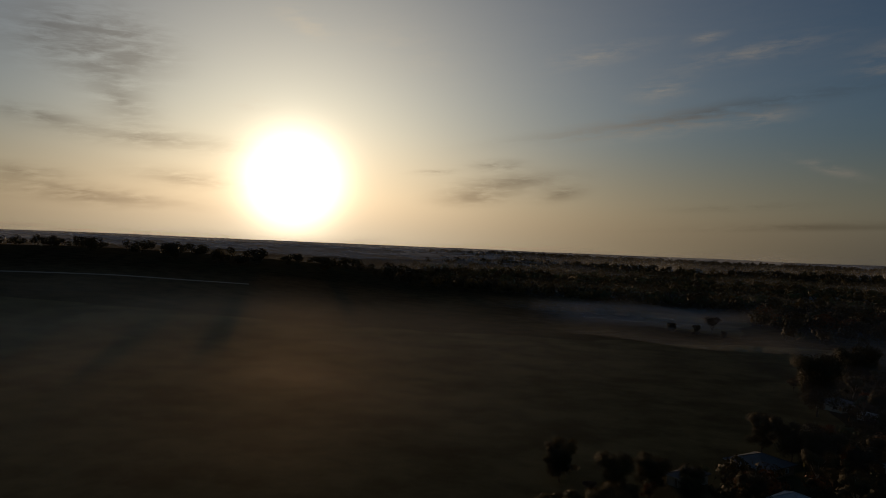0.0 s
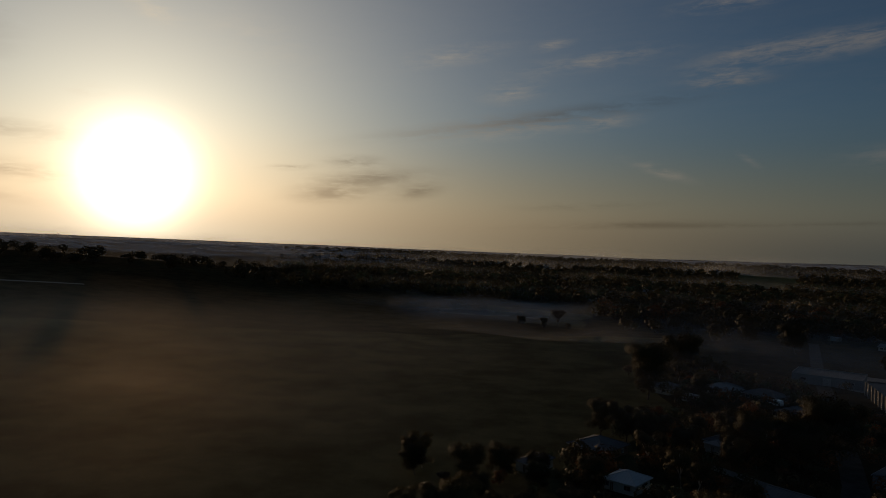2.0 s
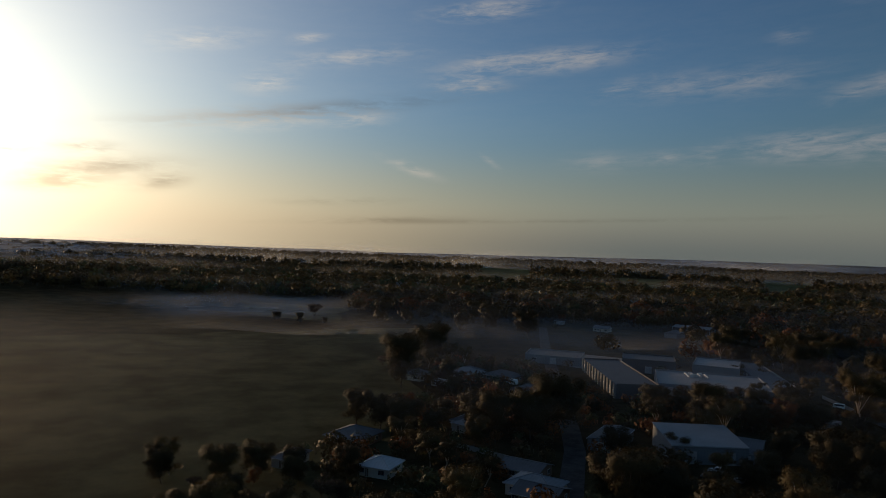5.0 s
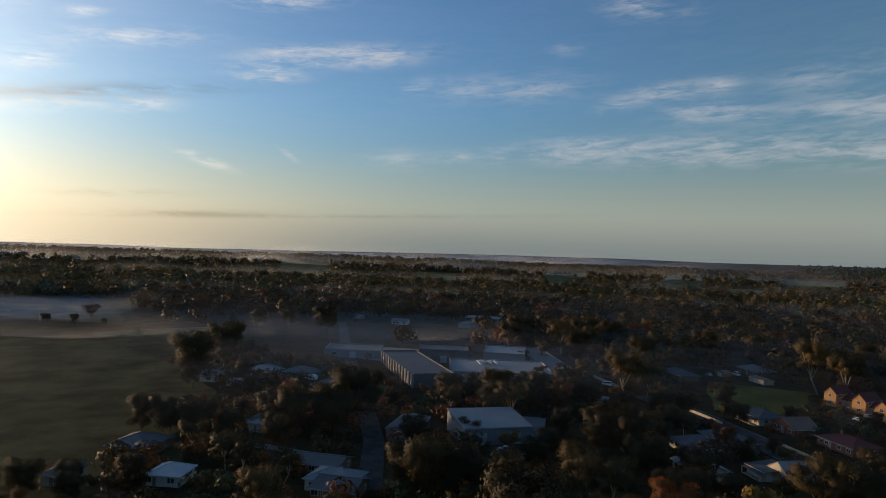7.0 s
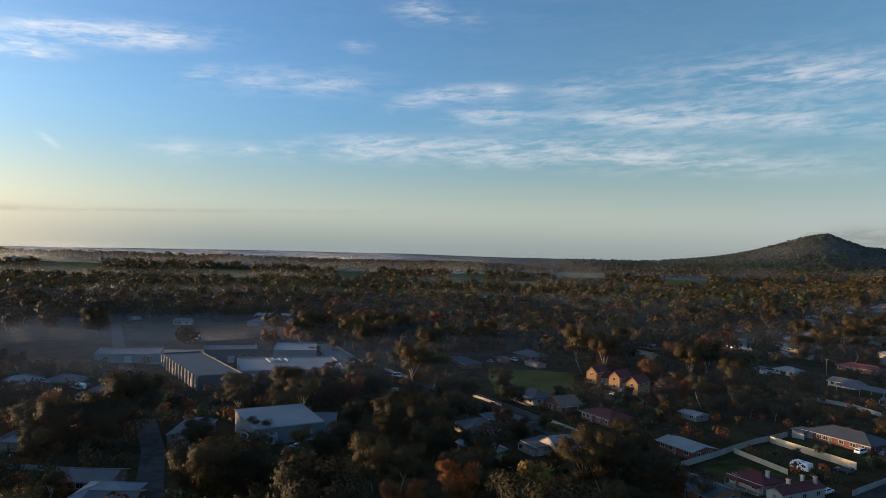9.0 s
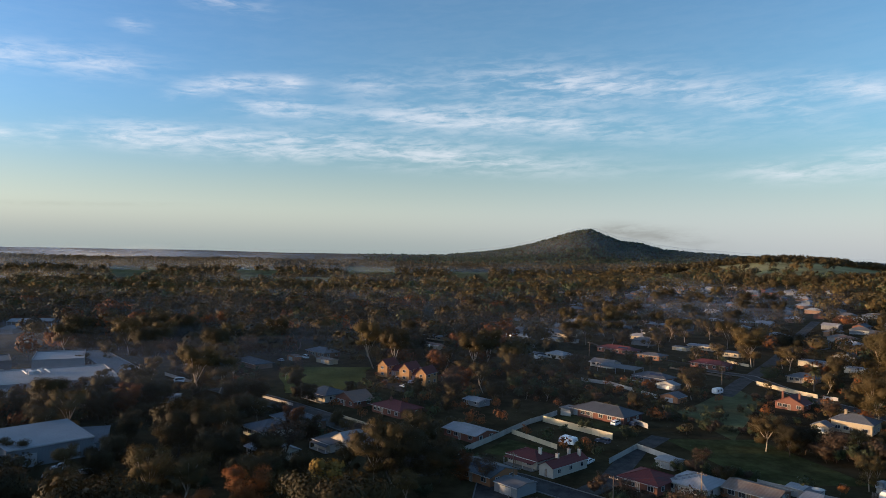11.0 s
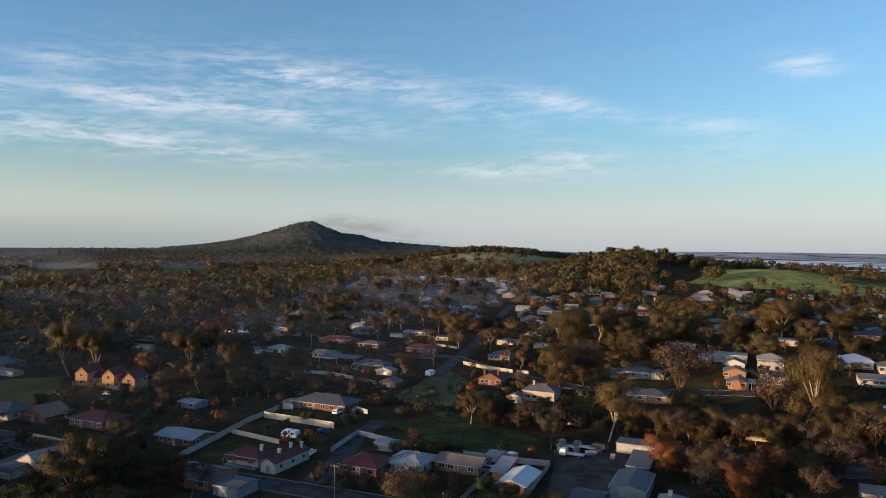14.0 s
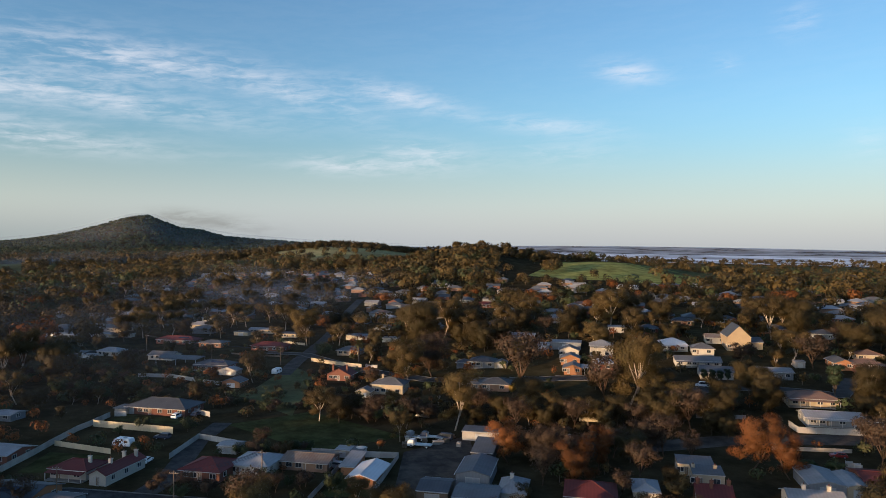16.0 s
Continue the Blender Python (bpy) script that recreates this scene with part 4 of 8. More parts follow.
def yard_stack(x, y, turn, seed):
    """A stack of crates and timber left in the work yard."""
    rng = random.Random(seed)
    t = thing("timber_stack" if seed % 2 else "crate_stack", x, y, turn, "stack of weathered timber lengths in the work yard" if seed % 2 else "stack of old crates in the work yard", "stack")
    z = 0.0
    for _ in range(3):
        bm = bmesh.new()
        h = rng.uniform(0.25, 0.5)
        if seed % 2:
            for i in range(5):
                box(bm, 0, -0.6 + 0.3 * i, z + h / 2, rng.uniform(2.2, 3.4), 0.22, h * 0.8)
        else:
            box(bm, rng.uniform(-0.1, 0.1), 0, z + h / 2 + 0.05, 1.3, 1.1, h)
            for i in (-0.5, 0, 0.5):
                box(bm, i, 0, z + 0.04, 0.12, 1.15, 0.08)
        part("timber_layer" if seed % 2 else "crate", bm, WOOD if seed % 3 else FENCE_GREY, t)
        z += h + 0.06
    return t


# ---- trees ----
def leaf_cloud(rng, centres, radii, count, size, flat=0.7):
    """Leaves as small bent cards gathered round clump centres; returns vertices and faces."""
    vs, fs, ns = [], [], []
    core = sum((Vector(c) for c in centres), Vector()) / len(centres) - Vector((0, 0, 1.0))
    for c, r in zip(centres, radii):
        for _ in range(count):
            d = Vector((rng.gauss(0, 1), rng.gauss(0, 1), rng.gauss(0, 1) * flat)).normalized() * r * rng.uniform(0.45, 1.05)
            d.z *= flat
            p = Vector(c) + d
            out = d.normalized() + (p - core).normalized() * 0.8 + Vector((rng.gauss(0, 0.45), rng.gauss(0, 0.45), rng.gauss(0, 0.45)))
            u = out.cross(Vector((rng.gauss(0, 1), rng.gauss(0, 1), rng.gauss(0, 1)))).normalized()
            w = out.cross(u).normalized()
            s = size * rng.uniform(0.6, 1.4)
            n = len(vs)
            vs += [p - u * s, p + u * s * 0.6 + w * s * 0.6, p + u * s * 0.6 - w * s * 0.6]
            fs.append((n, n + 2, n + 1))
            ns += [(d.normalized() * 0.75 + (p - core).normalized() * 0.75 + out.normalized() * 0.35).normalized()] * 3
    return vs, fs, ns


def card_mesh(name, vs, fs, ns, mat):
    """Leaf cards that shade as the rounded crown they make up."""
    me = bpy.data.meshes.new(name)
    me.from_pydata([tuple(v) for v in vs], [], fs)
    me.normals_split_custom_set_from_vertices([tuple(v) for v in ns])
    me.materials.append(mat)
    return me


def branching(rng, height, spread, fork, limbs, lean=0.12):
    """Trunk and limb segments (a, b, r1, r2) and the limb ends."""
    segs, ends = [], []
    base_r = height * 0.018
    top = Vector((rng.uniform(-lean, lean) * height, rng.uniform(-lean, lean) * height, height * fork))
    segs.append((Vector((0, 0, -0.4)), top, base_r, base_r * 0.7))
    for i in range(limbs):
        a = math.tau * (i + rng.uniform(-0.3, 0.3)) / limbs
        out = spread * rng.uniform(0.3, 0.75)
        mid = top + Vector((math.cos(a) * out * 0.55, math.sin(a) * out * 0.55, height * (1 - fork) * rng.uniform(0.25, 0.5)))
        segs.append((top + Vector((0, 0, -rng.uniform(0, height * fork * 0.25))), mid, base_r * 0.5, base_r * 0.3))
        for _ in range(3):
            b = a + rng.uniform(-0.9, 0.9)
            end = mid + Vector((math.cos(b) * spread * rng.uniform(0.15, 0.5), math.sin(b) * spread * rng.uniform(0.15, 0.5), height * (1 - fork) * rng.uniform(0.05, 0.55)))
            end.z = min(end.z, height * 0.95)
            segs.append((mid, end, base_r * 0.28, base_r * 0.1))
            ends.append(end)
        ends.append(mid + Vector((0, 0, height * 0.06)))
    return segs, ends


def wood_mesh(name, segs, mat, sides=6):
    bm = bmesh.new()
    for a, b, r1, r2 in segs:
        tube(bm, a, b, r1, r2, sides)
    return finish(name, bm, mat, True)


def tree_kind(name, seed, height, spread, fork, limbs, leaf, bark, leaves, leaf_size, clump, label, category="tree", bare=0, low=0):
    """One tree out of sight below ground level is never kept: the first copy takes the first place asked for."""
    rng = random.Random(seed)
    segs, ends = branching(rng, height, spread, fork, limbs)
    if bare:
        for e in list(ends):
            for _ in range(bare):
                q = e + Vector((rng.gauss(0, 0.1), rng.gauss(0, 0.1), rng.uniform(0.02, 0.12))) * height
                segs.append((e - Vector((0, 0, height * 0.05)), q, height * 0.0026, 0.006))
    parts = [("trunk", wood_mesh("trunk", segs, bark))]
    if leaves:
        for _ in range(low):
            a, out = rng.uniform(0, math.tau), spread * rng.uniform(0.25, 0.75)
            ends.append(Vector((math.cos(a) * out, math.sin(a) * out, height * rng.uniform(0.22, 0.5))))
        radii = [clump * rng.uniform(0.7, 1.3) for _ in ends]
        parts.append(("crown", card_mesh("crown", *leaf_cloud(rng, ends, radii, leaves, leaf_size), leaf)))
    return dict(name=name, parts=parts, label=label, category=category, height=height, spread=spread)


def plant(kind, x, y, scale=1.0, turn=None, label="", group=""):
    rng = random.Random(int(x * 13 + y * 7))
    t = tagged(new(kind["name"]), label or kind["label"], kind["category"], group)
    t.empty_display_size = 0.5
    t.matrix_world = pose(x, y, land(x, y), 0, 0, rng.uniform(0, 360) if turn is None else turn) @ Matrix.Diagonal((scale, scale, scale * rng.uniform(0.92, 1.08), 1))
    for n, me in kind["parts"]:
        part(n, me, None, t)
    take(x, y, kind["spread"] * scale * 0.35)
    return t


GUMS = [tree_kind("gum_tree", s, 14 + s % 3, 6.6, 0.32, 6, GUM, PALE_BARK, 430, 0.21, 2.3, "tall olive-green gum tree with pale forked trunk", low=5) for s in (1, 2, 3)]
GUMS_DARK = [tree_kind("evergreen_tree", s, 13 + s % 3, 6.6, 0.22, 7, GUM_DARK, BARK, 430, 0.22, 2.5, "broad dark green tree with dense rounded crown", low=11) for s in (11, 12, 13)]
AUTUMNS = [tree_kind("autumn_tree", s, 9 + s % 2, 4.4, 0.18, 6, leaf, TWIG, 420, 0.14, 1.65, lab, bare=3, low=8) for s, leaf, lab in ((31, AUTUMN, "rust-orange autumn tree with thinning leaves"), (32, BROWN, "dull brown autumn tree with thinning leaves"))]
GOLDS = [tree_kind("autumn_tree", 41, 8, 2.6, 0.2, 5, GOLD, TWIG, 100, 0.3, 1.2, "golden yellow autumn tree beside houses")]
BARES = [tree_kind("bare_tree", s, 9, 4.2, 0.22, 7, BROWN, TWIG, 40, 0.26, 1.6, "bare brown winter tree with fine twigs", bare=9) for s in (51, 52)]
POPLARS = [tree_kind("poplar", 61, 15, 1.9, 0.12, 11, AUTUMN, TWIG, 90, 0.22, 1.3, "tall narrow bare brown poplar", bare=5)]
SHRUBS = [tree_kind("shrub", s, 3.2, 2.2, 0.1, 5, m, BARK, 70, 0.2, 0.9, lab, "shrub")
          for s, m, lab in ((71, HEDGE, "dark green garden shrub with dense leaves"), (72, HEDGE, "rounded dark green shrub near a fence"), (73, GUM, "olive garden shrub with loose leaves"), (74, BROWN, "russet brown garden shrub in winter"))]
CONIFERS = [tree_kind("conifer", 81, 10, 2.0, 0.1, 9, CONIFER, BARK, 90, 0.3, 1.2, "dark green upright narrow conifer")]


def woods(name, spots, mats, label, height=(8, 15), cards=26, seed=5, fine=0.3):
    """Far trees past counting, as one sheet of crowns: each a few uneven clumps of leaf cards over a short trunk."""
    rng = np.random.default_rng(seed)
    n = len(spots)
    V, N, M = [], [], []
    for x, y in spots:
        h = rng.uniform(*height)
        r = h * rng.uniform(0.46, 0.74)
        z = land(x, y)
        lobes = rng.normal(0, 1, (5, 3)).clip(-1.6, 1.6) * (r * 0.31, r * 0.31, h * 0.11) + (x, y, z + h * 0.52)
        c = lobes[rng.integers(0, 5, cards)]
        d = rng.normal(0, 1, (cards, 3))
        d /= np.linalg.norm(d, axis=1)[:, None]
        p = c + d * (r * 0.55, r * 0.55, h * 0.24)
        out = d + 1.1 * (p - (x, y, z + h * 0.42)) / r + rng.normal(0, 0.4, (cards, 3))
        u = np.cross(out, rng.normal(0, 1, (cards, 3)))
        u /= np.linalg.norm(u, axis=1)[:, None]
        w = np.cross(out, u)
        w /= np.linalg.norm(w, axis=1)[:, None]
        s = r * fine * rng.uniform(0.6, 1.3, (cards, 1))
        V.append(np.stack([p - u * s, p + u * s * 0.6 - w * s * 0.8, p + u * s * 0.6 + w * s * 0.8], 1).reshape(-1, 3))
        way = 0.28 * d + 1.2 * (p - (x, y, z + h * 0.4)) / r + 0.2 * out / np.linalg.norm(out, axis=1)[:, None]
        N.append(np.repeat(way / np.linalg.norm(way, axis=1)[:, None], 3, 0))
        V.append(np.array([[x - 0.2, y, z - 0.3], [x + 0.2, y + 0.1, z - 0.3], [x, y, z + h * 0.6]]))
        N.append(np.array([[0, -1, 0]] * 3))
        k = int(rng.integers(0, len(mats)))
        M += [k] * cards + [len(mats)]
    V = np.concatenate(V)
    me = bpy.data.meshes.new(name)
    me.vertices.add(len(V))
    me.vertices.foreach_set("co", V.ravel())
    q = len(V) // 3
    me.loops.add(q * 3)
    me.loops.foreach_set("vertex_index", np.arange(q * 3))
    me.polygons.add(q)
    me.polygons.foreach_set("loop_start", np.arange(q) * 3)
    me.polygons.foreach_set("material_index", np.array(M))
    me.update(calc_edges=True)
    me.normals_split_custom_set_from_vertices(np.concatenate(N).tolist())
    for m in (*mats, BARK):
        me.materials.append(m)
    return tagged(new(name, me), label, "trees", kind="stuff")


def scatter(seed, count, side_range, far_range, keep, gap=0.0, size=5.0):
    """Random places in a fan of the land, thinned by keep(x, y, side, distance), off houses, roads and lots."""
    rng, out = random.Random(seed), []
    for _ in range(count):
        a = rng.uniform(*side_range)
        d = math.sqrt(rng.uniform(far_range[0] ** 2, far_range[1] ** 2))
        x, y = d * math.sin(radians(a)), d * math.cos(radians(a))
        if rng.random() < keep(x, y, a, d) and (d > 900 or free(x, y, size)):
            out.append((x, y))
            if gap and d < 900:
                take(x, y, gap)
    return out


# ---- open ground through which the low sun reaches walls and fences ----
SUNNY = ((405, 29, 6), (422, 50, 8), (387, -1, 8), (495, 42, 8), (531, 39, 6), (466, 4, 7), (330, 22, 7), (290, 12, 4), (250, 32, 9), (264, -46, 7), (284, -143, 5), (286, -179, 6), (281, -208, 6), (228, 38, 12), (245, 34, 10), (283, 134, 6), (277, 121, 6), (271, 110, 6), (401, 31, 7), (441, -10, 6), (481, 94, 7), (287, 13, 5), (260, -44, 8), (273, -204, 6), (260, -119, 6), (280, -141, 6), (281, -176, 7), (271, -185, 6), (174, -163, 10), (334, -32, 9), (293, -29, 6), (463, 6, 8), (362, -40, 6), (196, -176, 7), (289, -89, 6), (226, -48, 8))


def in_sun_lane(x, y):
    for px, py, r in SUNNY:
        dx, dy = x - px, y - py
        along = dx * SUN_WAY.x + dy * SUN_WAY.y
        if -4 < along < 190 and abs(dx * SUN_WAY.y - dy * SUN_WAY.x) < r + 4:
            return True
    return False


def lumpy(x, y, size, seed):
    return 0.5 + 0.7 * noise.noise((x / size, y / size, seed))


PADDOCKS = ((54, 1500, 1.6, 300), (58.5, 1250, 1.4, 200), (63, 1700, 2.0, 300), (71, 1500, 1.6, 260), (45, 1500, 1.6, 300), (35, 1350, 2, 220), (24, 1500, 2, 300))


def wooded(x, y, a, d):
    """How thickly trees stand, from open paddock to closed wood."""
    v = 0.12 + smooth(0.12, 0.42, lumpy(x, y, 150, 2.5))
    for pa, pd, wa, wd in PADDOCKS:
        if abs(a - pa) < wa and abs(d - pd) < wd:
            return 0.02
    if 83 < a < 96 and 540 < d < 1100:
        v *= 0.08 + 0.5 * smooth(0.5, 0.62, lumpy(x, y, 70, 9.9))
    if 44 < a < 60 and 340 < d < 580:
        v *= 0.3
    if 21 < a < 41 and d < 540:
        v *= 0.05
    if a < 30:
        v *= smooth(-16, -4, a) * (smooth(660, 740, d) if a < 10 else smooth(440, 560, d))
    if 108 < a < 125 and 745 < d < 1000:
        v *= 0.04
    if a > 112 and d > 880:
        v *= 0.12 + 0.6 * smooth(0.45, 0.65, lumpy(x, y, 80, 6.6))
    if 86 < a < 102 and 1220 < d < 1640:
        v *= 0.06 + 0.7 * smooth(0.42, 0.6, lumpy(x, y, 110, 7.7))
    return v


# ---- lots, lawns and roads ----
sheet("grass_lot", [(226.6, 10.9), (240.7, -16.6), (202.6, -41.0), (191.3, -14.2)], LAWN, 0.05, "wide mown dark green grass lot", "grass", steps=16, ragged=2.0)
sheet("back_lawn", [(205.8, 54.6), (199.5, 39.0), (184.6, 40.8), (188.8, 57.0)], LAWN, 0.05, "fenced back lawn of short grass", "grass")
sheet("front_lawn", [(241.3, 48.1), (229.6, 26.2), (236.0, 21.0), (247.4, 43.4)], LAWN, 0.05, "clipped lawn beside the brick house", "grass")
sheet("vacant_lot", [(270.8, 9.9), (330.1, -12.0), (306.5, -21.0), (235.4, -9.9)], PALE_FIELD, 0.05, "vacant lot of dry winter grass", "grass", ragged=3.0, claim=False)
sheet("side_yard", [(172.0, -20.6), (181.4, -34.8), (154.4, -24.6), (156.8, -13.0)], LAWN, 0.05, "house yard of thin dark grass", "grass", claim=False)
sheet("work_yard", [(187.0, -38.0), (199.7, -59.8), (149.1, -49.8), (146.7, -27.8)], GRAVEL, 0.05, "bare dark gravel work yard", "yard")
sheet("meadow", [(236.0, 156.0), (251.0, 138.5), (306.5, 148.5), (284.0, 186.0)], MEADOW, 0.05, "open green meadow in low sun", "grass", ragged=9.0, steps=24)
sheet("car_court", [(262.3, 126.3), (254.8, 109.9), (266.8, 108.1), (278.6, 131.9)], GRAVEL, 0.06, "pale gravel court before the town houses", "yard", claim=False)
sheet("hill_pasture", [(749, -280), (646, -429), (825, -548), (915, -379)], PASTURE, 0.2, "sunlit green pasture on the hill", "field", ragged=8.0, claim=False, steps=24)
sheet("upper_pasture", [(1268, 66), (1223, -260), (1663, -353), (1699, 59)], STRAW, 0.3, "pale green pasture below the ridge", "field", ragged=8.0, claim=False, steps=24)
sheet("valley_field", [(-87, 23), (48, 168), (140, 459), (-869, 233)], DRY, 0.08, "wide open field of pale winter grass", "field", ragged=12.0, claim=False, steps=60)
sheet("misty_paddock", [(29.2, 547.7), (88.9, 484.9), (120.3, 602.6), (34.7, 658.1)], DRY, 0.1, "low paddock under morning mist", "field", ragged=6.0, steps=20)
sheet("yard_apron", [(163.2, 317.4), (184.6, 282.1), (219.2, 320.4), (183.4, 354.5)], CONCRETE, 0.06, "wide concrete loading apron", "yard", claim=False)
strip("street", [(158.3, 27.3), (177.4, 20.5), (209.6, 17.4), (229.7, 12.0)], 6, ASPHALT, 0.07, "short dark asphalt street ending at the grass lot", "road", False)
strip("hill_road", [(310.1, -6.7), (351.9, -15.4), (369.3, -20.1), (414.4, -30.0), (495.4, -46.5), (573.0, -61.4), (647.9, -79.2)], 7, ASPHALT, 0.07, "dark asphalt street climbing between houses", "road", False)
strip("cross_street", [(145.1, 41.5), (172.5, 48.3), (157.9, 14.4), (150.2, -3.3)], 8, ASPHALT, 0.07, "dark asphalt cross street", "road", True)
strip("lower_road", [(229.2, 180.5), (218.1, 148.1), (205.2, 119.6), (195.6, 99.3), (182.6, 80.7), (161.5, 63.7)], 11, ASPHALT, 0.07, "wide asphalt road with pale verge", "road", True)
strip("industrial_lane", [(79.7, 136.9), (100.0, 170.5), (111.0, 193.0), (192.7, 369.8), (238.2, 462.2)], 6, ASPHALT, 0.07, "straight lane past the warehouses", "road", False)
strip("upper_street", [(376.8, 1.3), (367.5, -18.6), (314.1, -41.4), (278.5, -64.8), (262.8, -93.3), (253.3, -122.5)], 7, ASPHALT, 0.07, "cross street of worn asphalt", "road", True)
strip("hill_street", [(227.2, -141.2), (223.2, -173.2), (204.2, -194.7), (220.3, -212.1)], 7, ASPHALT, 0.07, "asphalt street between houses", "road", True)
# Pale concrete colour on the track stands in for its glint.
strip("farm_track", [(-414.4, 421.2), (-353.4, 461.4), (-306.2, 483.7), (-267.0, 507.8)], 5, CONCRETE, 0.35, "farm track along the hill, paled for its glint", "track", False)
sheet("quarry", [(3103.0, 822.4), (3024.2, 714.5), (3199.6, 778.1), (3244.7, 838.5)], QUARRY, 1.0, "pale bare quarry scar on the mountain", "quarry", claim=False)
strip("railway", [(177.3, -97.5), (177.3, -129.5), (173.0, -148.6), (164.4, -172.8)], 9, GRAVEL, 0.07, "dark gravel rail corridor", "railway", False)
sheet("paddock", [(951, 732), (990, 678), (1485, 1017), (1426, 1098)], PALE_FIELD, 0.4, "grey-green paddock opening in the woodland", "field", ragged=20.0, claim=False, steps=20)
sheet("paddock", [(882, 570), (908, 527), (1254, 727), (1217, 788)], PALE_FIELD, 0.4, "grey-green paddock opening in the woodland", "field", ragged=20.0, claim=False, steps=20)
sheet("paddock", [(1224, 679), (1269, 592), (1813, 845), (1749, 970)], PALE_FIELD, 0.4, "grey-green paddock opening in the woodland", "field", ragged=20.0, claim=False, steps=20)
sheet("paddock", [(1161, 436), (1183, 371), (1679, 526), (1647, 619)], PALE_FIELD, 0.4, "grey-green paddock opening in the woodland", "field", ragged=20.0, claim=False, steps=20)
sheet("paddock", [(825, 872), (872, 825), (1308, 1237), (1237, 1308)], PALE_FIELD, 0.4, "grey-green paddock opening in the woodland", "field", ragged=20.0, claim=False, steps=20)
sheet("paddock", [(615, 948), (680, 902), (945, 1254), (855, 1317)], PALE_FIELD, 0.4, "grey-green paddock opening in the woodland", "field", ragged=20.0, claim=False, steps=20)
sheet("paddock", [(450, 1113), (526, 1079), (789, 1618), (674, 1669)], PALE_FIELD, 0.4, "grey-green paddock opening in the woodland", "field", ragged=20.0, claim=False, steps=20)

# ---- houses round the cross street ----
house(181.1, 32.6, 65, 4.4, 14.6, 2.52, "gable_y", WHITE_WALL, ROOF_RED, "white weatherboard cottage with dark red iron gable roof", chimneys=((0.2, 2.5), (1.0, -3.5), (-0.9, -5.5)), over=0.3, pitch=28)
house(183.9, 41.9, 65, 9.8, 7.5, 2.35, "hip", WHITE_WALL, ROOF_RED, "low cottage with red iron roof and white porch", verandah=1.8, chimneys=((-3, 0),), pitch=19)
house(250.0, 32.0, 65, 21.5, 11.5, 2.26, "hip", BRICK_RED, ROOF_DARK, "long red-brick house with dark grey hipped roof", garage=True, pitch=19)
house(250.1, 44.6, 65, 4.0, 5, 2, "flat", FENCE_GREY, ROOF_GREY, "grey flat-roofed lean-to beside the brick house", windows=False, pitch=19)
house(177.5, 11.1, 65, 10.2, 10, 2.35, "hip", BRICK_RED, ROOF_RED, "red-roofed brick house behind bare shrubs", pitch=19)
house(179.5, 0.3, 65, 9.9, 10, 2.35, "hip", WHITE_WALL, ROOF_WHITE, "pale house with white hipped iron roof", pitch=19)
house(179.8, -12.9, 65, 11.9, 9, 2.26, "gable", BRICK_BROWN, ROOF_RUST, "long brown-brick house with weathered rusty gable roof", pitch=12)
house(165.4, -25.6, 65, 6.1, 12, 2.44, "gable_y", BRICK, ROOF_BRIGHT, "orange-brick house with pale iron gable roof", pitch=17, over=0.6)
house(174.2, -22.9, 65, 3.2, 9, 2.17, "skillion", BRICK, ROOF_WHITE, "brick side wing with pale skillion roof", windows=False, pitch=7)
shed(197.1, 7.5, 65, 5.4, 5, 2.11, "gable", FENCE_WHITE, ROOF_WHITE, "white steel garden shed by the lot fence")
shed(185.3, -25.5, 65, 3.1, 4, 1.94, "flat", FENCE_WHITE, ROOF_GREY, "small white shed against the fence")
shed(186.8, -22.0, 65, 3.8, 3.5, 2.02, "flat", FENCE_WHITE, ROOF_WHITE, "narrow white steel shed along the fence")
shed(195.6, -62.7, 65, 10.8, 6, 2.64, "flat", FENCE_WHITE, ROOF_GREY, "long white steel shed with flat roof")
shed(179.0, -58.6, 65, 5.6, 12, 2.55, "skillion", DARK_METAL, ROOF_GREY, "open-fronted machinery shed with grey skillion roof", opens=4, door=False, pitch=4)
shed(161.8, -51.4, 65, 7.9, 14, 2.99, "gable_y", GREY_WALL, ROOF_GREY, "grey steel barn with low gable roof", pitch=14)
shed(145.6, -46.9, 65, 9.6, 9, 2.64, "gable", GREY_WALL, ROOF_GREY, "wide grey iron shed with low roof", pitch=8)
shed(151.6, -39.0, 65, 6.9, 9, 2.64, "gable", WOOD, ROOF_DARK, "dark iron shed with white barge boards", pitch=12)
house(147.4, -55.7, 65, 5.6, 9, 2.52, "hip", WHITE_WALL, ROOF_WHITE, "cottage with white pyramid roof and cream chimney", chimneys=((0.5, -1),), pitch=26)
house(141.9, -71.6, 65, 10.6, 10, 2.44, "hip", BRICK_RED, ROOF_RED, "wide house with faded maroon iron roof", pitch=19)
house(142.2, -85.0, 65, 5.2, 8, 2.26, "hip", WHITE_WALL, ROOF_WHITE, "small house with pale hipped roof", pitch=19)
house(155.6, -106.0, 65, 8.6, 6, 2.7, "skillion", RENDER, ROOF_GREY, "cream rendered cottage with grey skillion roof", pitch=5, over=0.1)
house(147.6, -104.2, 65, 7.1, 6, 2.78, "skillion", RENDER, ROOF_GREY, "cream cottage with parapet and grey iron roof", pitch=5, over=0.1, chimneys=((3, -1), (-2, -1)))
house(134.6, -97.0, 65, 7.0, 8, 2.52, "gable", BRICK_RED, ROOF_RED, "red-roofed cottage with cream chimneys", chimneys=((3.2, 0), (-3.2, 0), (0.5, 1)), pitch=24)
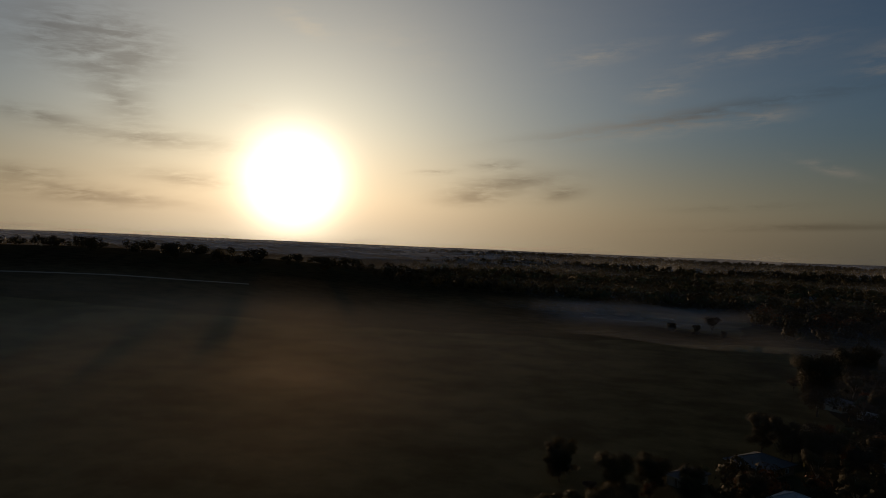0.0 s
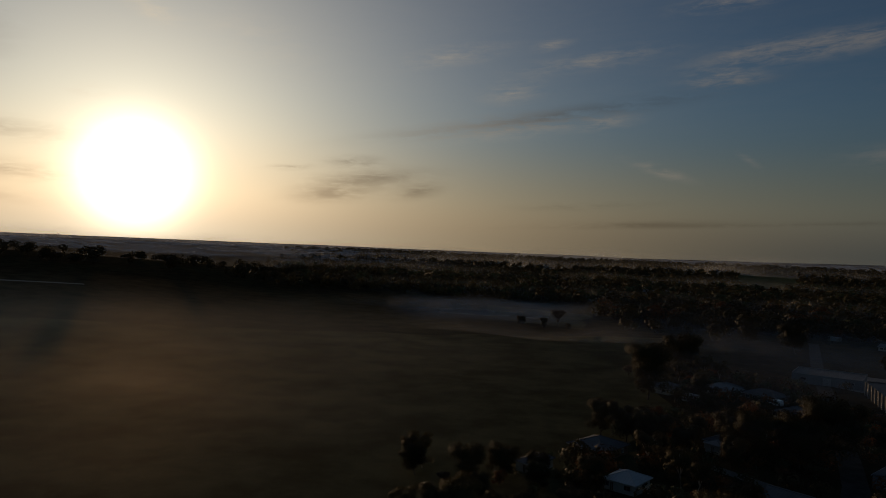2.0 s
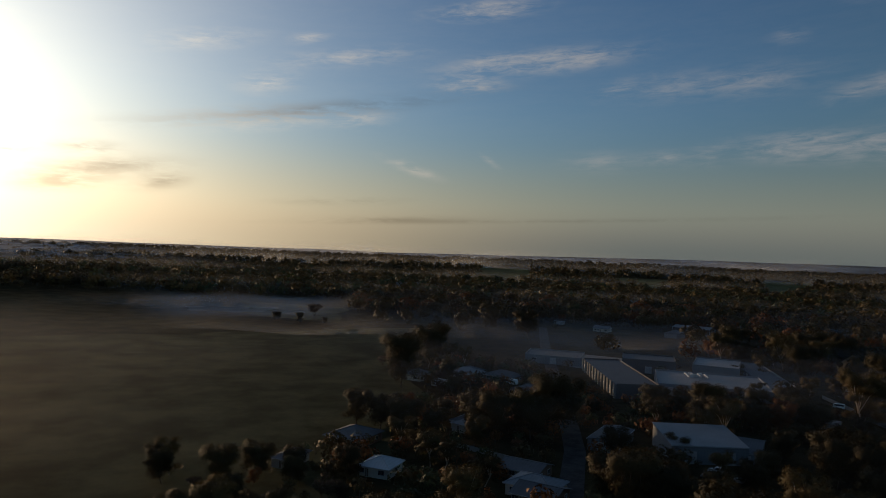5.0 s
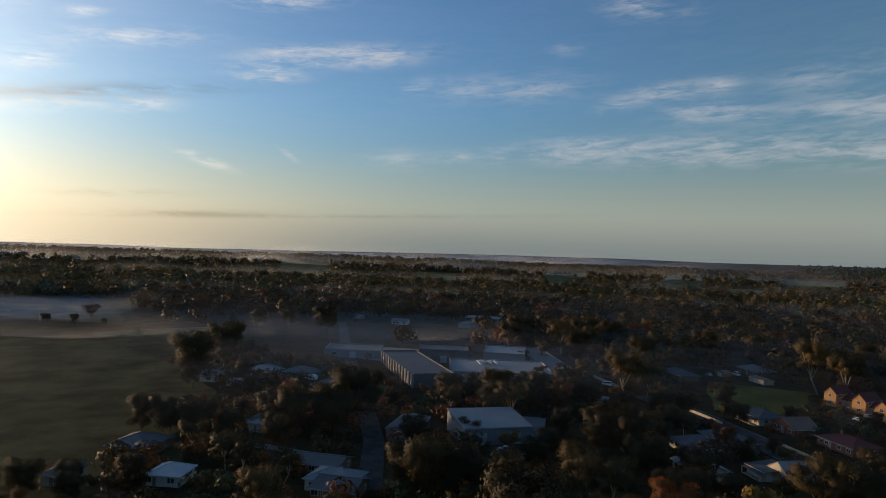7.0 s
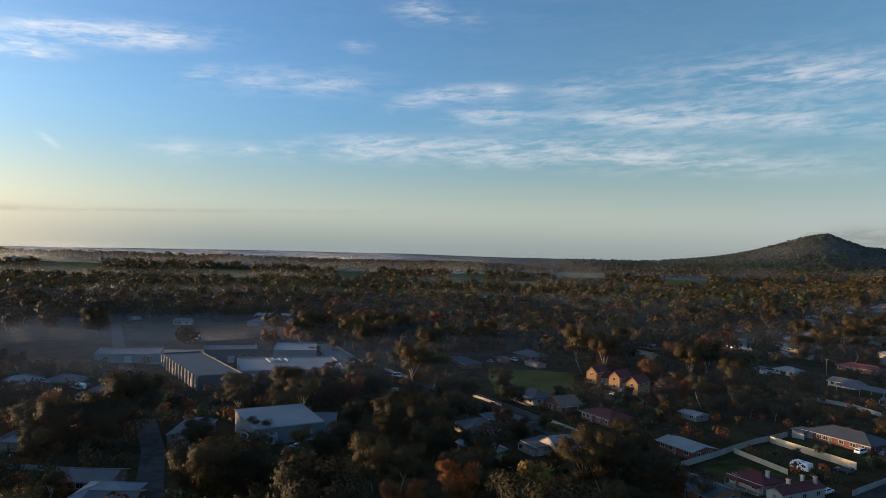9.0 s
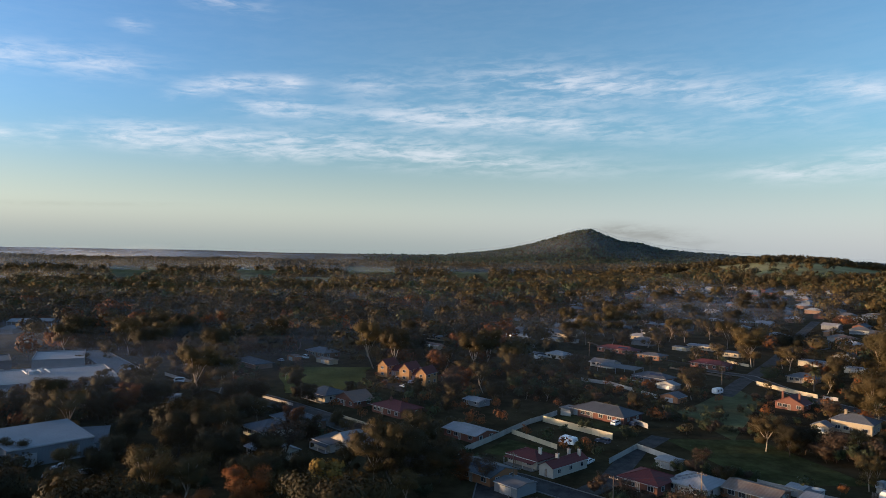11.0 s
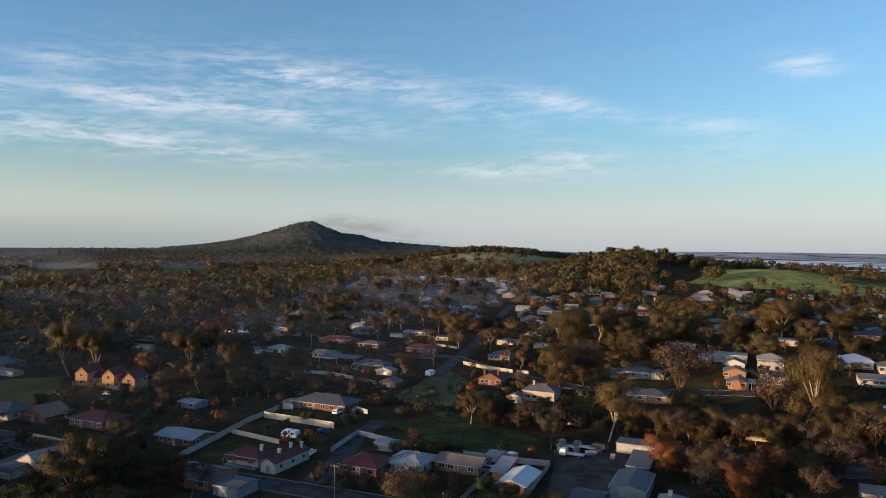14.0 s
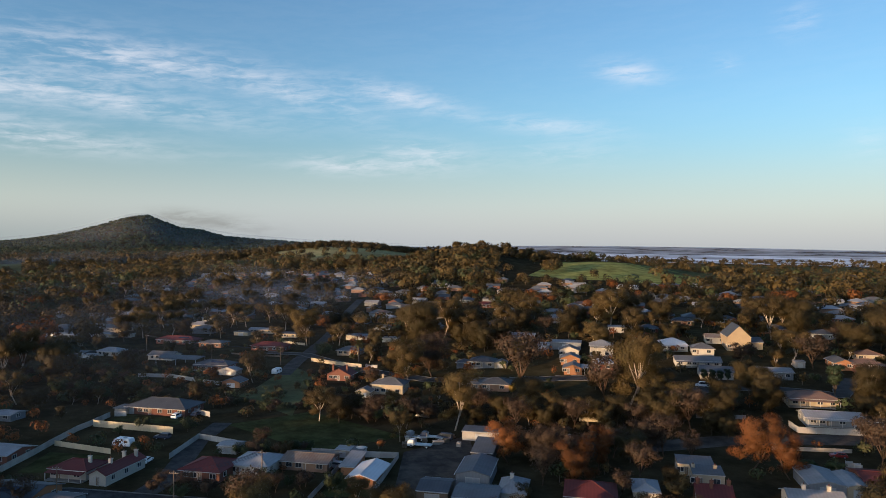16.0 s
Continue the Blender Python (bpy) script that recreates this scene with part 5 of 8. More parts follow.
shed(139.2, -128.2, 65, 7.7, 13, 2.64, "gable_y", GREY_WALL, ROOF_WHITE, "pale steel shed with white gable roof", pitch=12)
shed(135.6, -133.6, 65, 4.7, 11, 2.64, "gable_y", RENDER, ROOF_WHITE, "cream garage with dark roller door", pitch=14)
house(128.1, -117.1, 65, 10.9, 8, 2.44, "gable", WHITE_WALL, ROOF_WHITE, "white house with pale roof and square chimneys", chimneys=((2, 0), (-3, 0)), pitch=19)
house(136.1, -141.0, 65, 7.5, 12, 2.61, "gable", BRICK_RED, ROOF_RED, "long shed-like house with red and white roof", pitch=12)

# ---- houses up the slope ----
# Grey wall colour stands in for the verandah's shade on a white house.
house(182.2, -170.2, 65, 16.1, 9, 2.44, "gable", GREY_WALL, ROOF_WHITE, "white house greyed for verandah shade behind a white wall", pitch=14, verandah=1.5)
house(200.3, -178.3, 65, 15.1, 9, 2.52, "hip", RENDER, ROOF_TILE, "long house with brown tile roof and shaded verandah", verandah=2.0, pitch=19)
house(232.6, -189.8, 65, 11.7, 10, 2.52, "gable", GREY_WALL, ROOF_WHITE, "long low building with pale iron roof", pitch=10)
shed(240.8, -208.1, 65, 3.7, 4, 2.29, "flat", FENCE_WHITE, ROOF_WHITE, "small white transportable shed")
house(235.0, -222.0, 65, 6.8, 12, 2.44, "gable_y", BRICK, ROOF_GREY, "orange-brick house with front gable", pitch=21)
house(227.6, -227.3, 65, 11.0, 9, 2.44, "hip", BRICK_RED, ROOF_TILE, "brown-roofed brick house behind a red hedge", pitch=19)
house(240.1, -240.2, 65, 8.7, 8, 2.44, "hip", RENDER, ROOF_TILE, "cream house with brown hipped roof", pitch=19)
house(280.7, -207.8, 65, 9.9, 17, 5.6, "gable_y", STONE, ROOF_DARK, "sandstone church with steep slate gable roof", pitch=44, over=0.2, name='church', category='church')
house(275.6, -214.5, 65, 4.7, 7, 3, "skillion", STONE, ROOF_DARK, "sandstone church vestry with dark roof", pitch=12, windows=False, name='vestry', category='church hall')
house(293.5, -206.1, 65, 9.0, 8, 2.61, "gable", WHITE_WALL, ROOF_RUST, "white hall with rust-red gable roof", pitch=17)
house(286.2, -178.9, 65, 12.1, 11, 2.52, "hip", WHITE_WALL, ROOF_BRIGHT, "white house with bright hipped roof and verandah", verandah=2.0, pitch=21)
house(274.7, -186.7, 65, 8.9, 9, 2.44, "hip", WHITE_WALL, ROOF_GREY, "pale villa with grey hipped roof", pitch=23)
house(257.3, -172.9, 65, 17.4, 9, 2.44, "gable", WHITE_WALL, ROOF_GREY, "row house with grey roof and long verandah", verandah=1.8, pitch=15)
house(240.1, -169.8, 65, 12.0, 9, 2.44, "gable", WHITE_WALL, ROOF_GREY, "terrace of pale units with grey roof and narrow conifers", pitch=19)
house(284.5, -143.3, 65, 9.6, 9, 4.61, "hip", WHITE_WALL, ROOF_WHITE, "two-storey white house with pale pyramid roof", storeys=2, pitch=22, verandah=1.4)
house(264.3, -134.3, 65, 7.6, 9, 2.44, "hip", BRICK_RED, ROOF_BRIGHT, "brick house with bright white hipped roof", pitch=24)
house(263.5, -120.9, 65, 7.1, 8, 2.35, "gable_y", BRICK, ROOF_GREY, "orange-brick unit with grey gable roof", pitch=21)
house(277.4, -125.8, 65, 7.7, 7, 2.61, "gable_y", BRICK, ROOF_GREY, "middle orange-brick unit with grey gable roof", pitch=21)
house(290.3, -130.8, 65, 8.3, 7, 2.78, "gable_y", WHITE_WALL, ROOF_GREY, "pale rear unit with grey gable roof", pitch=21)
canopy(260.9, -124.8, 65, 2.2, 6, 2.4, ROOF_WHITE, "white carport beside the brick unit")
shed(308.1, -125.9, 65, 5.2, 8, 2.46, "flat", GREY_WALL, ROOF_WHITE, "pale flat-roofed steel shed")
shed(306.2, -136.0, 65, 13.9, 9, 2.64, "flat", GREY_WALL, ROOF_WHITE, "long pale shed with flat white roof")
house(292.1, -91.5, 65, 10.7, 9, 2.44, "hip", GREY_WALL, ROOF_DARK, "dark-roofed villa with pale window frames", pitch=19)
house(295.6, -83.9, 65, 5.5, 6, 2.17, "hip", GREY_WALL, ROOF_DARK, "dark garage wing with hipped roof", windows=False, pitch=19)
shed(286.2, -97.8, 65, 5.0, 6, 2.11, "gable_y", RENDER, ROOF_GREY, "cream gable garage with roller door", pitch=20)
house(259.1, -75.8, 65, 10.8, 9, 2.35, "hip", BRICK_BROWN, ROOF_GREY, "brown-brick house with pale grey hipped roof", pitch=19)
house(253.1, -85.3, 65, 10.1, 9, 2.35, "hip", BRICK_BROWN, ROOF_DARK, "low house with dark hipped roof behind trees", pitch=19)
house(264.4, -46.5, 65, 12.0, 8.8, 3.5, "hip", RENDER, ROOF_GREY, "raised cream house with grey hipped roof and chimney", chimneys=((3.2, -1),), pitch=21)
shed(260.3, -36.4, 65, 5.4, 5, 2.2, "gable_y", RENDER, ROOF_GREY, "cream gable shed below the raised house", pitch=24)
house(296.7, -31.0, 65, 10.2, 7.6, 2.52, "gable_y", BRICK_RED, ROOF_RED, "red-brick house with red gable roof and tall chimneys", chimneys=((3, 2), (-3, 2)), pitch=26)
house(361.8, -41.5, 65, 12.1, 9, 2.35, "hip", RENDER, ROOF_GREY, "cream villa with grey hipped roof beside the palm", pitch=19)
shed(419.2, -53.9, 65, 17.5, 8, 2.38, "gable", WHITE_WALL, ROOF_WHITE, "long white-roofed steel shed", pitch=9)
shed(395.8, -68.2, 65, 9.9, 6, 2.11, "flat", WHITE_WALL, ROOF_WHITE, "low white flat-roofed shed")
house(443.3, -70.7, 65, 11.8, 9, 2.35, "gable_y", GREY_WALL, ROOF_GREY, "grey gabled house near the hill street", pitch=22)
house(514.4, -81.4, 65, 11.2, 8, 4.35, "hip", BRICK, ROOF_TILE, "tall orange-brick house among trees", storeys=2, pitch=19)
shed(289.8, 11.7, 65, 7.5, 7, 2.2, "gable_y", BRICK, ROOF_GREY, "orange-brick shed with grey gable roof", pitch=18)
shed(315.6, 15.1, 65, 8.2, 5, 2.11, "gable_y", FENCE_WHITE, ROOF_WHITE, "small white gable shed", pitch=16)
house(330.1, 22.2, 65, 15.9, 9, 2.44, "hip", BRICK_RED, ROOF_DARK, "dark-roofed house with white verandah rail", verandah=2.2, solar=True, pitch=19)
house(386.9, -1.4, 65, 18.7, 9, 2.44, "hip", BRICK_RED, ROOF_RED, "red-brick house with dark red hipped roof", pitch=19)
house(441.8, -12.3, 65, 10.7, 8, 2.52, "flat", RENDER, ROOF_DARK, "cream flat-roofed house facing the morning sun", pitch=19)
house(404.9, 29.2, 65, 13.2, 9, 2.44, "hip", BRICK, ROOF_GREY, "bright orange-brick house with grey roof", pitch=12)
house(421.9, 49.6, 65, 23.2, 9, 2.44, "hip", BRICK_RED, ROOF_RED, "long brick house with dark red roof", solar=True, pitch=19)
canopy(346.4, 39.3, 65, 20.2, 8, 2.8, ROOF_GREY, "blue-grey iron carport on steel posts")
house(362.9, 48.6, 65, 12.7, 8, 2.26, "gable", WHITE_WALL, ROOF_GREY, "white cottage with grey gable roof", pitch=19)
house(380.1, 75.9, 65, 11.4, 8, 2.26, "hip", WHITE_WALL, ROOF_WHITE, "small white cottage with pale hipped roof", pitch=19)
shed(379.3, 92.4, 65, 15.2, 8, 2.2, "gable", DARK_METAL, ROOF_GREY, "dark blue shed with grey roof", pitch=8)
shed(372.5, 84.8, 65, 7.8, 4, 1.67, "flat", FENCE_WHITE, ROOF_WHITE, "low white caravan shelter")
shed(461.0, 119.9, 65, 26.3, 6, 2.11, "flat", GREY_WALL, ROOF_WHITE, "long low sheds with pale roofs")
shed(459.9, 98.6, 65, 19.3, 5, 2.11, "flat", RENDER, ROOF_WHITE, "cream sheds with white flat roofs")
house(485.1, 92.3, 65, 10.1, 9, 2.44, "gable", RENDER, ROOF_GREY, "cream house lit yellow by the sun", pitch=14)
house(492.6, 105.4, 65, 18.9, 9, 2.52, "hip", GREY_WALL, ROOF_GREY, "house with blue-grey hipped roof", pitch=19)
shed(457.1, 83.6, 65, 7.7, 4, 1.94, "flat", FENCE_WHITE, ROOF_WHITE, "small white shed beside the cream house")
house(495.0, 42.2, 65, 20.2, 9, 2.44, "hip", RENDER, ROOF_WHITE, "pale house with white hipped roof", pitch=19)
house(531.1, 39.0, 65, 15.1, 9, 2.44, "hip", WHITE_WALL, ROOF_WHITE, "white-roofed house among trees", pitch=19)
shed(456.0, 16.2, 65, 9.2, 6, 2.11, "flat", RENDER, ROOF_DARK, "cream shed with dark flat roof")
house(466.2, 4.1, 65, 16.3, 8, 2.35, "gable", RENDER, ROOF_WHITE, "low cream house with bright roof", pitch=10)
house(613.3, -330.1, 65, 20.3, 9, 2.44, "hip", WHITE_WALL, ROOF_BRIGHT, "white house with bright roof below the pasture", pitch=19)
house(627.7, -362.9, 65, 17.1, 9, 2.44, "hip", BRICK_BROWN, ROOF_WHITE, "pale-roofed house below the hill pasture", pitch=19)
house(636.8, -390.9, 65, 17.9, 9, 2.44, "hip", BRICK_RED, ROOF_GREY, "grey-roofed house below the hill pasture", pitch=19)
house(646.8, -421.2, 65, 15.4, 9, 2.44, "hip", WHITE_WALL, ROOF_WHITE, "small pale house below the pasture", pitch=19)
house(649.1, -442.7, 65, 15.0, 9, 2.44, "gable", RENDER, ROOF_TILE, "cream house with brown roof below the pasture", pitch=19)
house(493.4, -383.2, 65, 13.5, 9, 2.44, "hip", GREY_WALL, ROOF_GREY, "grey-roofed house among tall trees", pitch=19)
house(429.5, -335.1, 65, 13.2, 9, 2.44, "hip", BRICK_RED, ROOF_DARK, "long house with dark hipped roof", pitch=19)
house(430.9, -358.6, 65, 20.0, 9, 2.44, "hip", WHITE_WALL, ROOF_BRIGHT, "large white-roofed house on the slope", pitch=19)
house(432.1, -385.3, 65, 18.2, 9, 2.44, "hip", BRICK_BROWN, ROOF_TILE, "brick house with brown tiled roof on the slope", pitch=19)
house(425.6, -404.2, 65, 12.1, 9, 2.44, "hip", BRICK_BROWN, ROOF_GREY, "house with dull grey roof on the slope", pitch=19)
house(431.8, -427.8, 65, 12.4, 9, 2.44, "hip", RENDER, ROOF_GREY, "cream house with grey roof on the slope", pitch=19)
house(348.1, -327.0, 65, 11.7, 9, 2.44, "hip", BRICK_RED, ROOF_WHITE, "red-brick house with white eaves on the slope", pitch=19)
house(358.7, -256.5, 65, 13.1, 9, 2.44, "hip", GREY_WALL, ROOF_DARK, "dark-roofed house behind the church", pitch=19)
house(406.5, -300.8, 65, 9.0, 9, 2.44, "gable", GREY_WALL, ROOF_GREY, "plain grey-roofed house uphill of the church", pitch=19)
house(332.9, -176.3, 65, 9.8, 9, 2.44, "flat", WHITE_WALL, ROOF_WHITE, "long low pale building behind the gum", pitch=19)
house(354.2, -226.2, 65, 10.5, 9, 2.44, "hip", BRICK_BROWN, ROOF_DARK, "brown house with dark roof in shade", pitch=19)
house(325.9, -189.3, 65, 9.6, 9, 2.44, "hip", BRICK_RED, ROOF_DARK, "dark brick house in tree shade", pitch=19)
house(332.8, -124.6, 65, 11.2, 9, 2.44, "gable", GREY_WALL, ROOF_WHITE, "long pale roof glimpsed between trees", pitch=19)
house(523.5, -163.1, 65, 17.6, 9, 2.44, "hip", BRICK_RED, ROOF_RED, "red-roofed house among tall gums", pitch=19)
house(310.7, -251.6, 65, 12.0, 9, 2.44, "hip", BRICK_BROWN, ROOF_DARK, "low brown house below tall trees", pitch=19)
house(288.3, -261.0, 65, 9.9, 9, 2.44, "hip", GREY_WALL, ROOF_DARK, "dark villa beside tall trees", pitch=19)
house(426.7, -179.3, 65, 14.4, 9, 2.44, "hip", BRICK_BROWN, ROOF_GREY, "grey-roofed house in the upper gardens", pitch=19)
house(467.2, -217.3, 65, 15.8, 9, 2.44, "hip", RENDER, ROOF_TILE, "cream house with brown roof in upper gardens", pitch=19)
house(614.0, -210.4, 65, 18.1, 9, 2.44, "hip", WHITE_WALL, ROOF_WHITE, "small pale-roofed house under the ridge", pitch=19)
house(669.2, -126.3, 65, 19.6, 9, 2.44, "hip", GREY_WALL, ROOF_GREY, "blue-grey roof below the ridge", pitch=19)
house(703.0, -171.9, 65, 17.7, 9, 2.44, "hip", WHITE_WALL, ROOF_WHITE, "pale-roofed house below the wooded ridge", pitch=19)
sheet("ridge_field", [(813, -451), (520, -771), (1230, -1824), (2040, -824)], PALE_FIELD, 0.3, "pale pasture strips behind the ridge trees", "field", ragged=20.0, claim=False, steps=30)

# ---- houses by the lower road ----
house(287.4, 134.0, -6, 10, 5.0, 5.0, "gable", ORANGE_PLASTER, ROOF_RED, "orange plastered town house with narrow lit gable", storeys=2, pitch=44, over=0.3, group='row of three town houses')
house(283.2, 121.5, -6, 10, 5.0, 5.0, "gable", ORANGE_PLASTER, ROOF_RED, "middle orange town house with steep red gable", storeys=2, pitch=44, over=0.3, group='row of three town houses')
house(276.1, 110.6, -6, 10, 5.0, 5.0, "gable", ORANGE_PLASTER, ROOF_RED, "end orange town house with red iron roof", storeys=2, pitch=44, over=0.3, group='row of three town houses')
house(289.0, 127.8, 84, 7.6, 7, 2.7, "gable", ORANGE_PLASTER, ROOF_RED, "recessed red-roofed wing between town houses", pitch=31, over=0.3, garage=True)
house(283.6, 116.1, 84, 7.0, 7, 2.7, "gable", ORANGE_PLASTER, ROOF_RED, "recessed red-roofed wing between town houses", pitch=31, over=0.3, garage=True)
house(288.1, 105.6, 65, 5.1, 7, 2.26, "gable_y", BRICK, ROOF_RED, "small orange-brick house behind a russet tree", pitch=19)
house(221.7, 99.0, 65, 14.9, 10, 2.44, "hip", BRICK_RED, ROOF_RED, "house with dark red roof and chimneys in shade", chimneys=((2, 1),), pitch=19)
house(232.0, 133.1, 65, 13.2, 10, 2.44, "hip", WHITE_WALL, ROOF_DARK, "dark-roofed house with white porch posts", verandah=2.0, pitch=19)
house(227.7, 118.8, 65, 11.1, 9, 2.44, "gable_y", BRICK_RED, ROOF_TILE, "brick house with brown front gable", pitch=24)
house(176.8, 90.7, 65, 9.3, 11, 2.61, "gable_y", WHITE_WALL, ROOF_WHITE, "white cottage with tall pale gable end", pitch=28, over=0.2)
house(173.9, 96.6, 65, 7.8, 7, 2.26, "skillion", WHITE_WALL, ROOF_DARK, "cottage wing with open white porch", verandah=1.6, windows=False, pitch=7)
house(178.3, 121.0, 65, 10.8, 11, 2.44, "hip", WHITE_WALL, ROOF_GREY, "shaded cottage with pale grey roof", pitch=19)
house(191.4, 119.2, 65, 15.8, 10, 2.44, "hip", BRICK_BROWN, ROOF_GREY, "low brown house with grey roof in shade", pitch=19)
house(159.6, 106.7, 65, 11.8, 9, 2.44, "gable", WHITE_WALL, ROOF_WHITE, "cottage with faded blue-white roof among trees", pitch=19)
house(323.5, 189.5, 65, 17, 10, 2.44, "hip", BRICK_BROWN, ROOF_GREY, "house with grey hipped roof by the meadow", pitch=19)
shed(303.6, 175.3, 65, 11.2, 5, 2.02, "gable", RENDER, ROOF_RUST, "small cream shed with rusty roof", pitch=10)
house(279.5, 201.0, 65, 19, 9, 2.2, "hip", BRICK_BROWN, ROOF_DARK, "long dark-roofed house by the meadow", pitch=19, windows=False)
shed(303.2, 194.1, 65, 7.3, 4, 2.29, "gable_y", BRICK, ROOF_TILE, "narrow orange brick outbuilding")
house(202.8, 65.7, 65, 13.4, 9, 2.35, "gable", BRICK_RED, ROOF_WHITE, "red-walled house with pale iron roof", pitch=12)
house(167.7, 49.6, 65, 12.7, 10, 2.44, "gable", BRICK, ROOF_GREY, "brick house with solar panels on grey roof", solar=True, pitch=15)
shed(160.3, 39.7, 65, 6.9, 7, 2.29, "gable", GREY_WALL, ROOF_GREY, "grey carport shed with low roof", pitch=8)
shed(381.3, 149.8, 65, 15.6, 6, 2.29, "gable", RENDER, ROOF_TILE, "cream shed catching the sun", pitch=16)
house(423.6, 165.2, 65, 16.2, 8, 2.35, "flat", RENDER, ROOF_WHITE, "cream house with flat white roof", pitch=19)
house(452.8, 162.1, 65, 16.9, 8, 2.35, "hip", WHITE_WALL, ROOF_WHITE, "white house under the power lines", pitch=19)
house(248.1, 78.7, 65, 7.6, 6, 2, "gable", GREY_WALL, ROOF_WHITE, "small shed with pale roof in scrub", pitch=9)

# ---- warehouses and houses by the lane ----
flat_hall(202.2, 239.1, 146.7, 43, 33, 4.4, GREY_WALL, ROOF_HALL, "large white-roofed warehouse with grey walls", plant_room=True)
flat_hall(230.5, 268.5, 137, 20, 25, 6.3, GREY_WALL, ROOF_HALL, "rear warehouse hall with raised pale roof")
flat_hall(240.9, 250.6, 59, 70, 12, 3.6, GREY_WALL, ROOF_GREY, "low grey loading hall with roof vents")
flat_hall(206.1, 287.8, 146, 24.5, 18, 6.2, DARK_CLAD, ROOF_DARK, "dark grey hall with flat roof")
long_hall = flat_hall(171.0, 259.6, 71, 64, 17, 5.3, DARK_CLAD, ROOF_DARK, "long grey hall with dark roof and pale wall piers")
for k in range(12):
    bm = bmesh.new()
    box(bm, -31 + 62 * k / 11, 8.8, 2.5, 0.9, 0.6, 6.2)
    part("pier", bm, CONCRETE, long_hall)
flat_hall(172.1, 318.5, 146, 28, 20, 4.0, GREY_WALL, ROOF_GREY, "low grey-roofed hall behind trees")
shed(133.5, 161.0, 160, 20.5, 18, 4.8, "skillion", GREY_WALL, ROOF_HALL, "large steel shed with pale low-pitched roof", pitch=5)
shed(144.4, 154.6, 132, 8.1, 12, 3.17, "skillion", GREY_WALL, ROOF_GREY, "grey skillion annexe on the steel shed", pitch=6)
shed(114.3, 175.0, 132, 8.4, 18, 3.17, "gable_y", GREY_WALL, ROOF_GREY, "long shed with blue-grey roof", pitch=8)
canopy(334.6, 417.7, 130, 25.5, 12, 5, ROOF_WHITE, "pale open shelter on tall posts")
canopy(319.9, 387.3, 130, 18.3, 6, 3, ROOF_GREY, "low grey open shelter")
house(273.8, 438.7, 130, 11.1, 9, 2.44, "gable", WHITE_WALL, ROOF_GREY, "small pale farmhouse in the misty paddock", pitch=19)
shed(264.0, 484.9, 130, 7.2, 5, 2.29, "gable", FENCE_WHITE, ROOF_WHITE, "white shed at the paddock edge")
house(112.6, 285.4, 125, 8.9, 10, 2.44, "hip", BRICK_BROWN, ROOF_GREY, "grey-roofed house in the misty trees", pitch=19)
house(123.3, 272.7, 125, 13.5, 10, 2.44, "hip", BRICK_BROWN, ROOF_GREY, "house with wide pale hipped roof", pitch=19)
house(120.2, 243.6, 125, 8.2, 11, 2.44, "hip", WHITE_WALL, ROOF_GREY, "house with grey hipped roof beside a caravan", pitch=19)
caravan(122.7, 263.6, 120, "white caravan parked between roofs")
house(77.4, 155.0, 130, 10.3, 9, 2.44, "gable", BRICK_BROWN, ROOF_GREY, "house with blue-grey roof and white skylights", pitch=15)
house(74.1, 142.4, 130, 11.3, 9, 2.61, "hip", WHITE_WALL, ROOF_WHITE, "pale-roofed house with a front gable", pitch=19)
house(78.5, 198.7, 125, 4.5, 9, 2.44, "hip", WHITE_WALL, ROOF_WHITE, "pale roof half hidden in trees", pitch=19)
shed(199.8, 178.9, 120, 7.6, 6, 2.29, "gable", FENCE_WHITE, ROOF_WHITE, "small white-roofed shed below the gum", pitch=10)
house(43.2, 164.0, 140, 7.6, 8.0, 2.4, "hip", WHITE_WALL, ROOF_BRIGHT, "house with bright white hipped roof", pitch=22)
house(42.2, 191.7, 135, 11.0, 12, 2.52, "hip", BRICK_BROWN, ROOF_GREY, "house with broad grey hipped roof", pitch=19)
house(87.0, 281.1, 135, 9.1, 10, 2.44, "hip", WHITE_WALL, ROOF_GREY, "grey-roofed house at the field edge", pitch=19)
house(109.8, 281.6, 130, 12.5, 10, 2.44, "hip", WHITE_WALL, ROOF_WHITE, "pale-roofed house at the field edge", pitch=19)
shed(92.6, 265.9, 130, 5.4, 5, 2.11, "gable", FENCE_WHITE, ROOF_WHITE, "small white shed at the field edge")
house(72.9, 137.8, 130, 9.7, 10, 2.44, "gable", BRICK_BROWN, ROOF_GREY, "house with patched grey iron roof", pitch=15)
house(79.8, 202.1, 130, 6.0, 9, 2.35, "hip", WHITE_WALL, ROOF_GREY, "shaded house with blue-grey roof", pitch=19)
house(22.9, 175.7, 140, 5.2, 9, 2.35, "hip", WHITE_WALL, ROOF_GREY, "shaded cottage under trees", pitch=19)
flat_hall(280.7, 889.2, 150, 72.3, 26, 8, GREY_WALL, ROOF_GREY, "far long pale warehouse in the mist")

# ---- fences ----
fence([(233.0, 50.2), (219.3, 25.4)], 2.016, FENCE_CREAM, "long cream steel fence lit gold by the sun")
fence([(183.1, 62.2), (203.8, 57.8), (214.4, 56.0), (228.1, 53.3), (233.2, 51.4), (245.1, 48.0)], 1.68, FENCE_GREY, "grey paling boundary fence")
fence([(212.5, 55.2), (200.9, 38.5)], 1.428, FENCE_CREAM, "low cream fence with posts")
fence([(245.6, 46.8), (244.9, 43.1)], 1.596, FENCE_WHITE, "white fence beside the lean-to")
fence([(249.7, 26.0), (239.0, 16.7)], 1.596, FENCE_WHITE, "white boundary fence past the driveway")
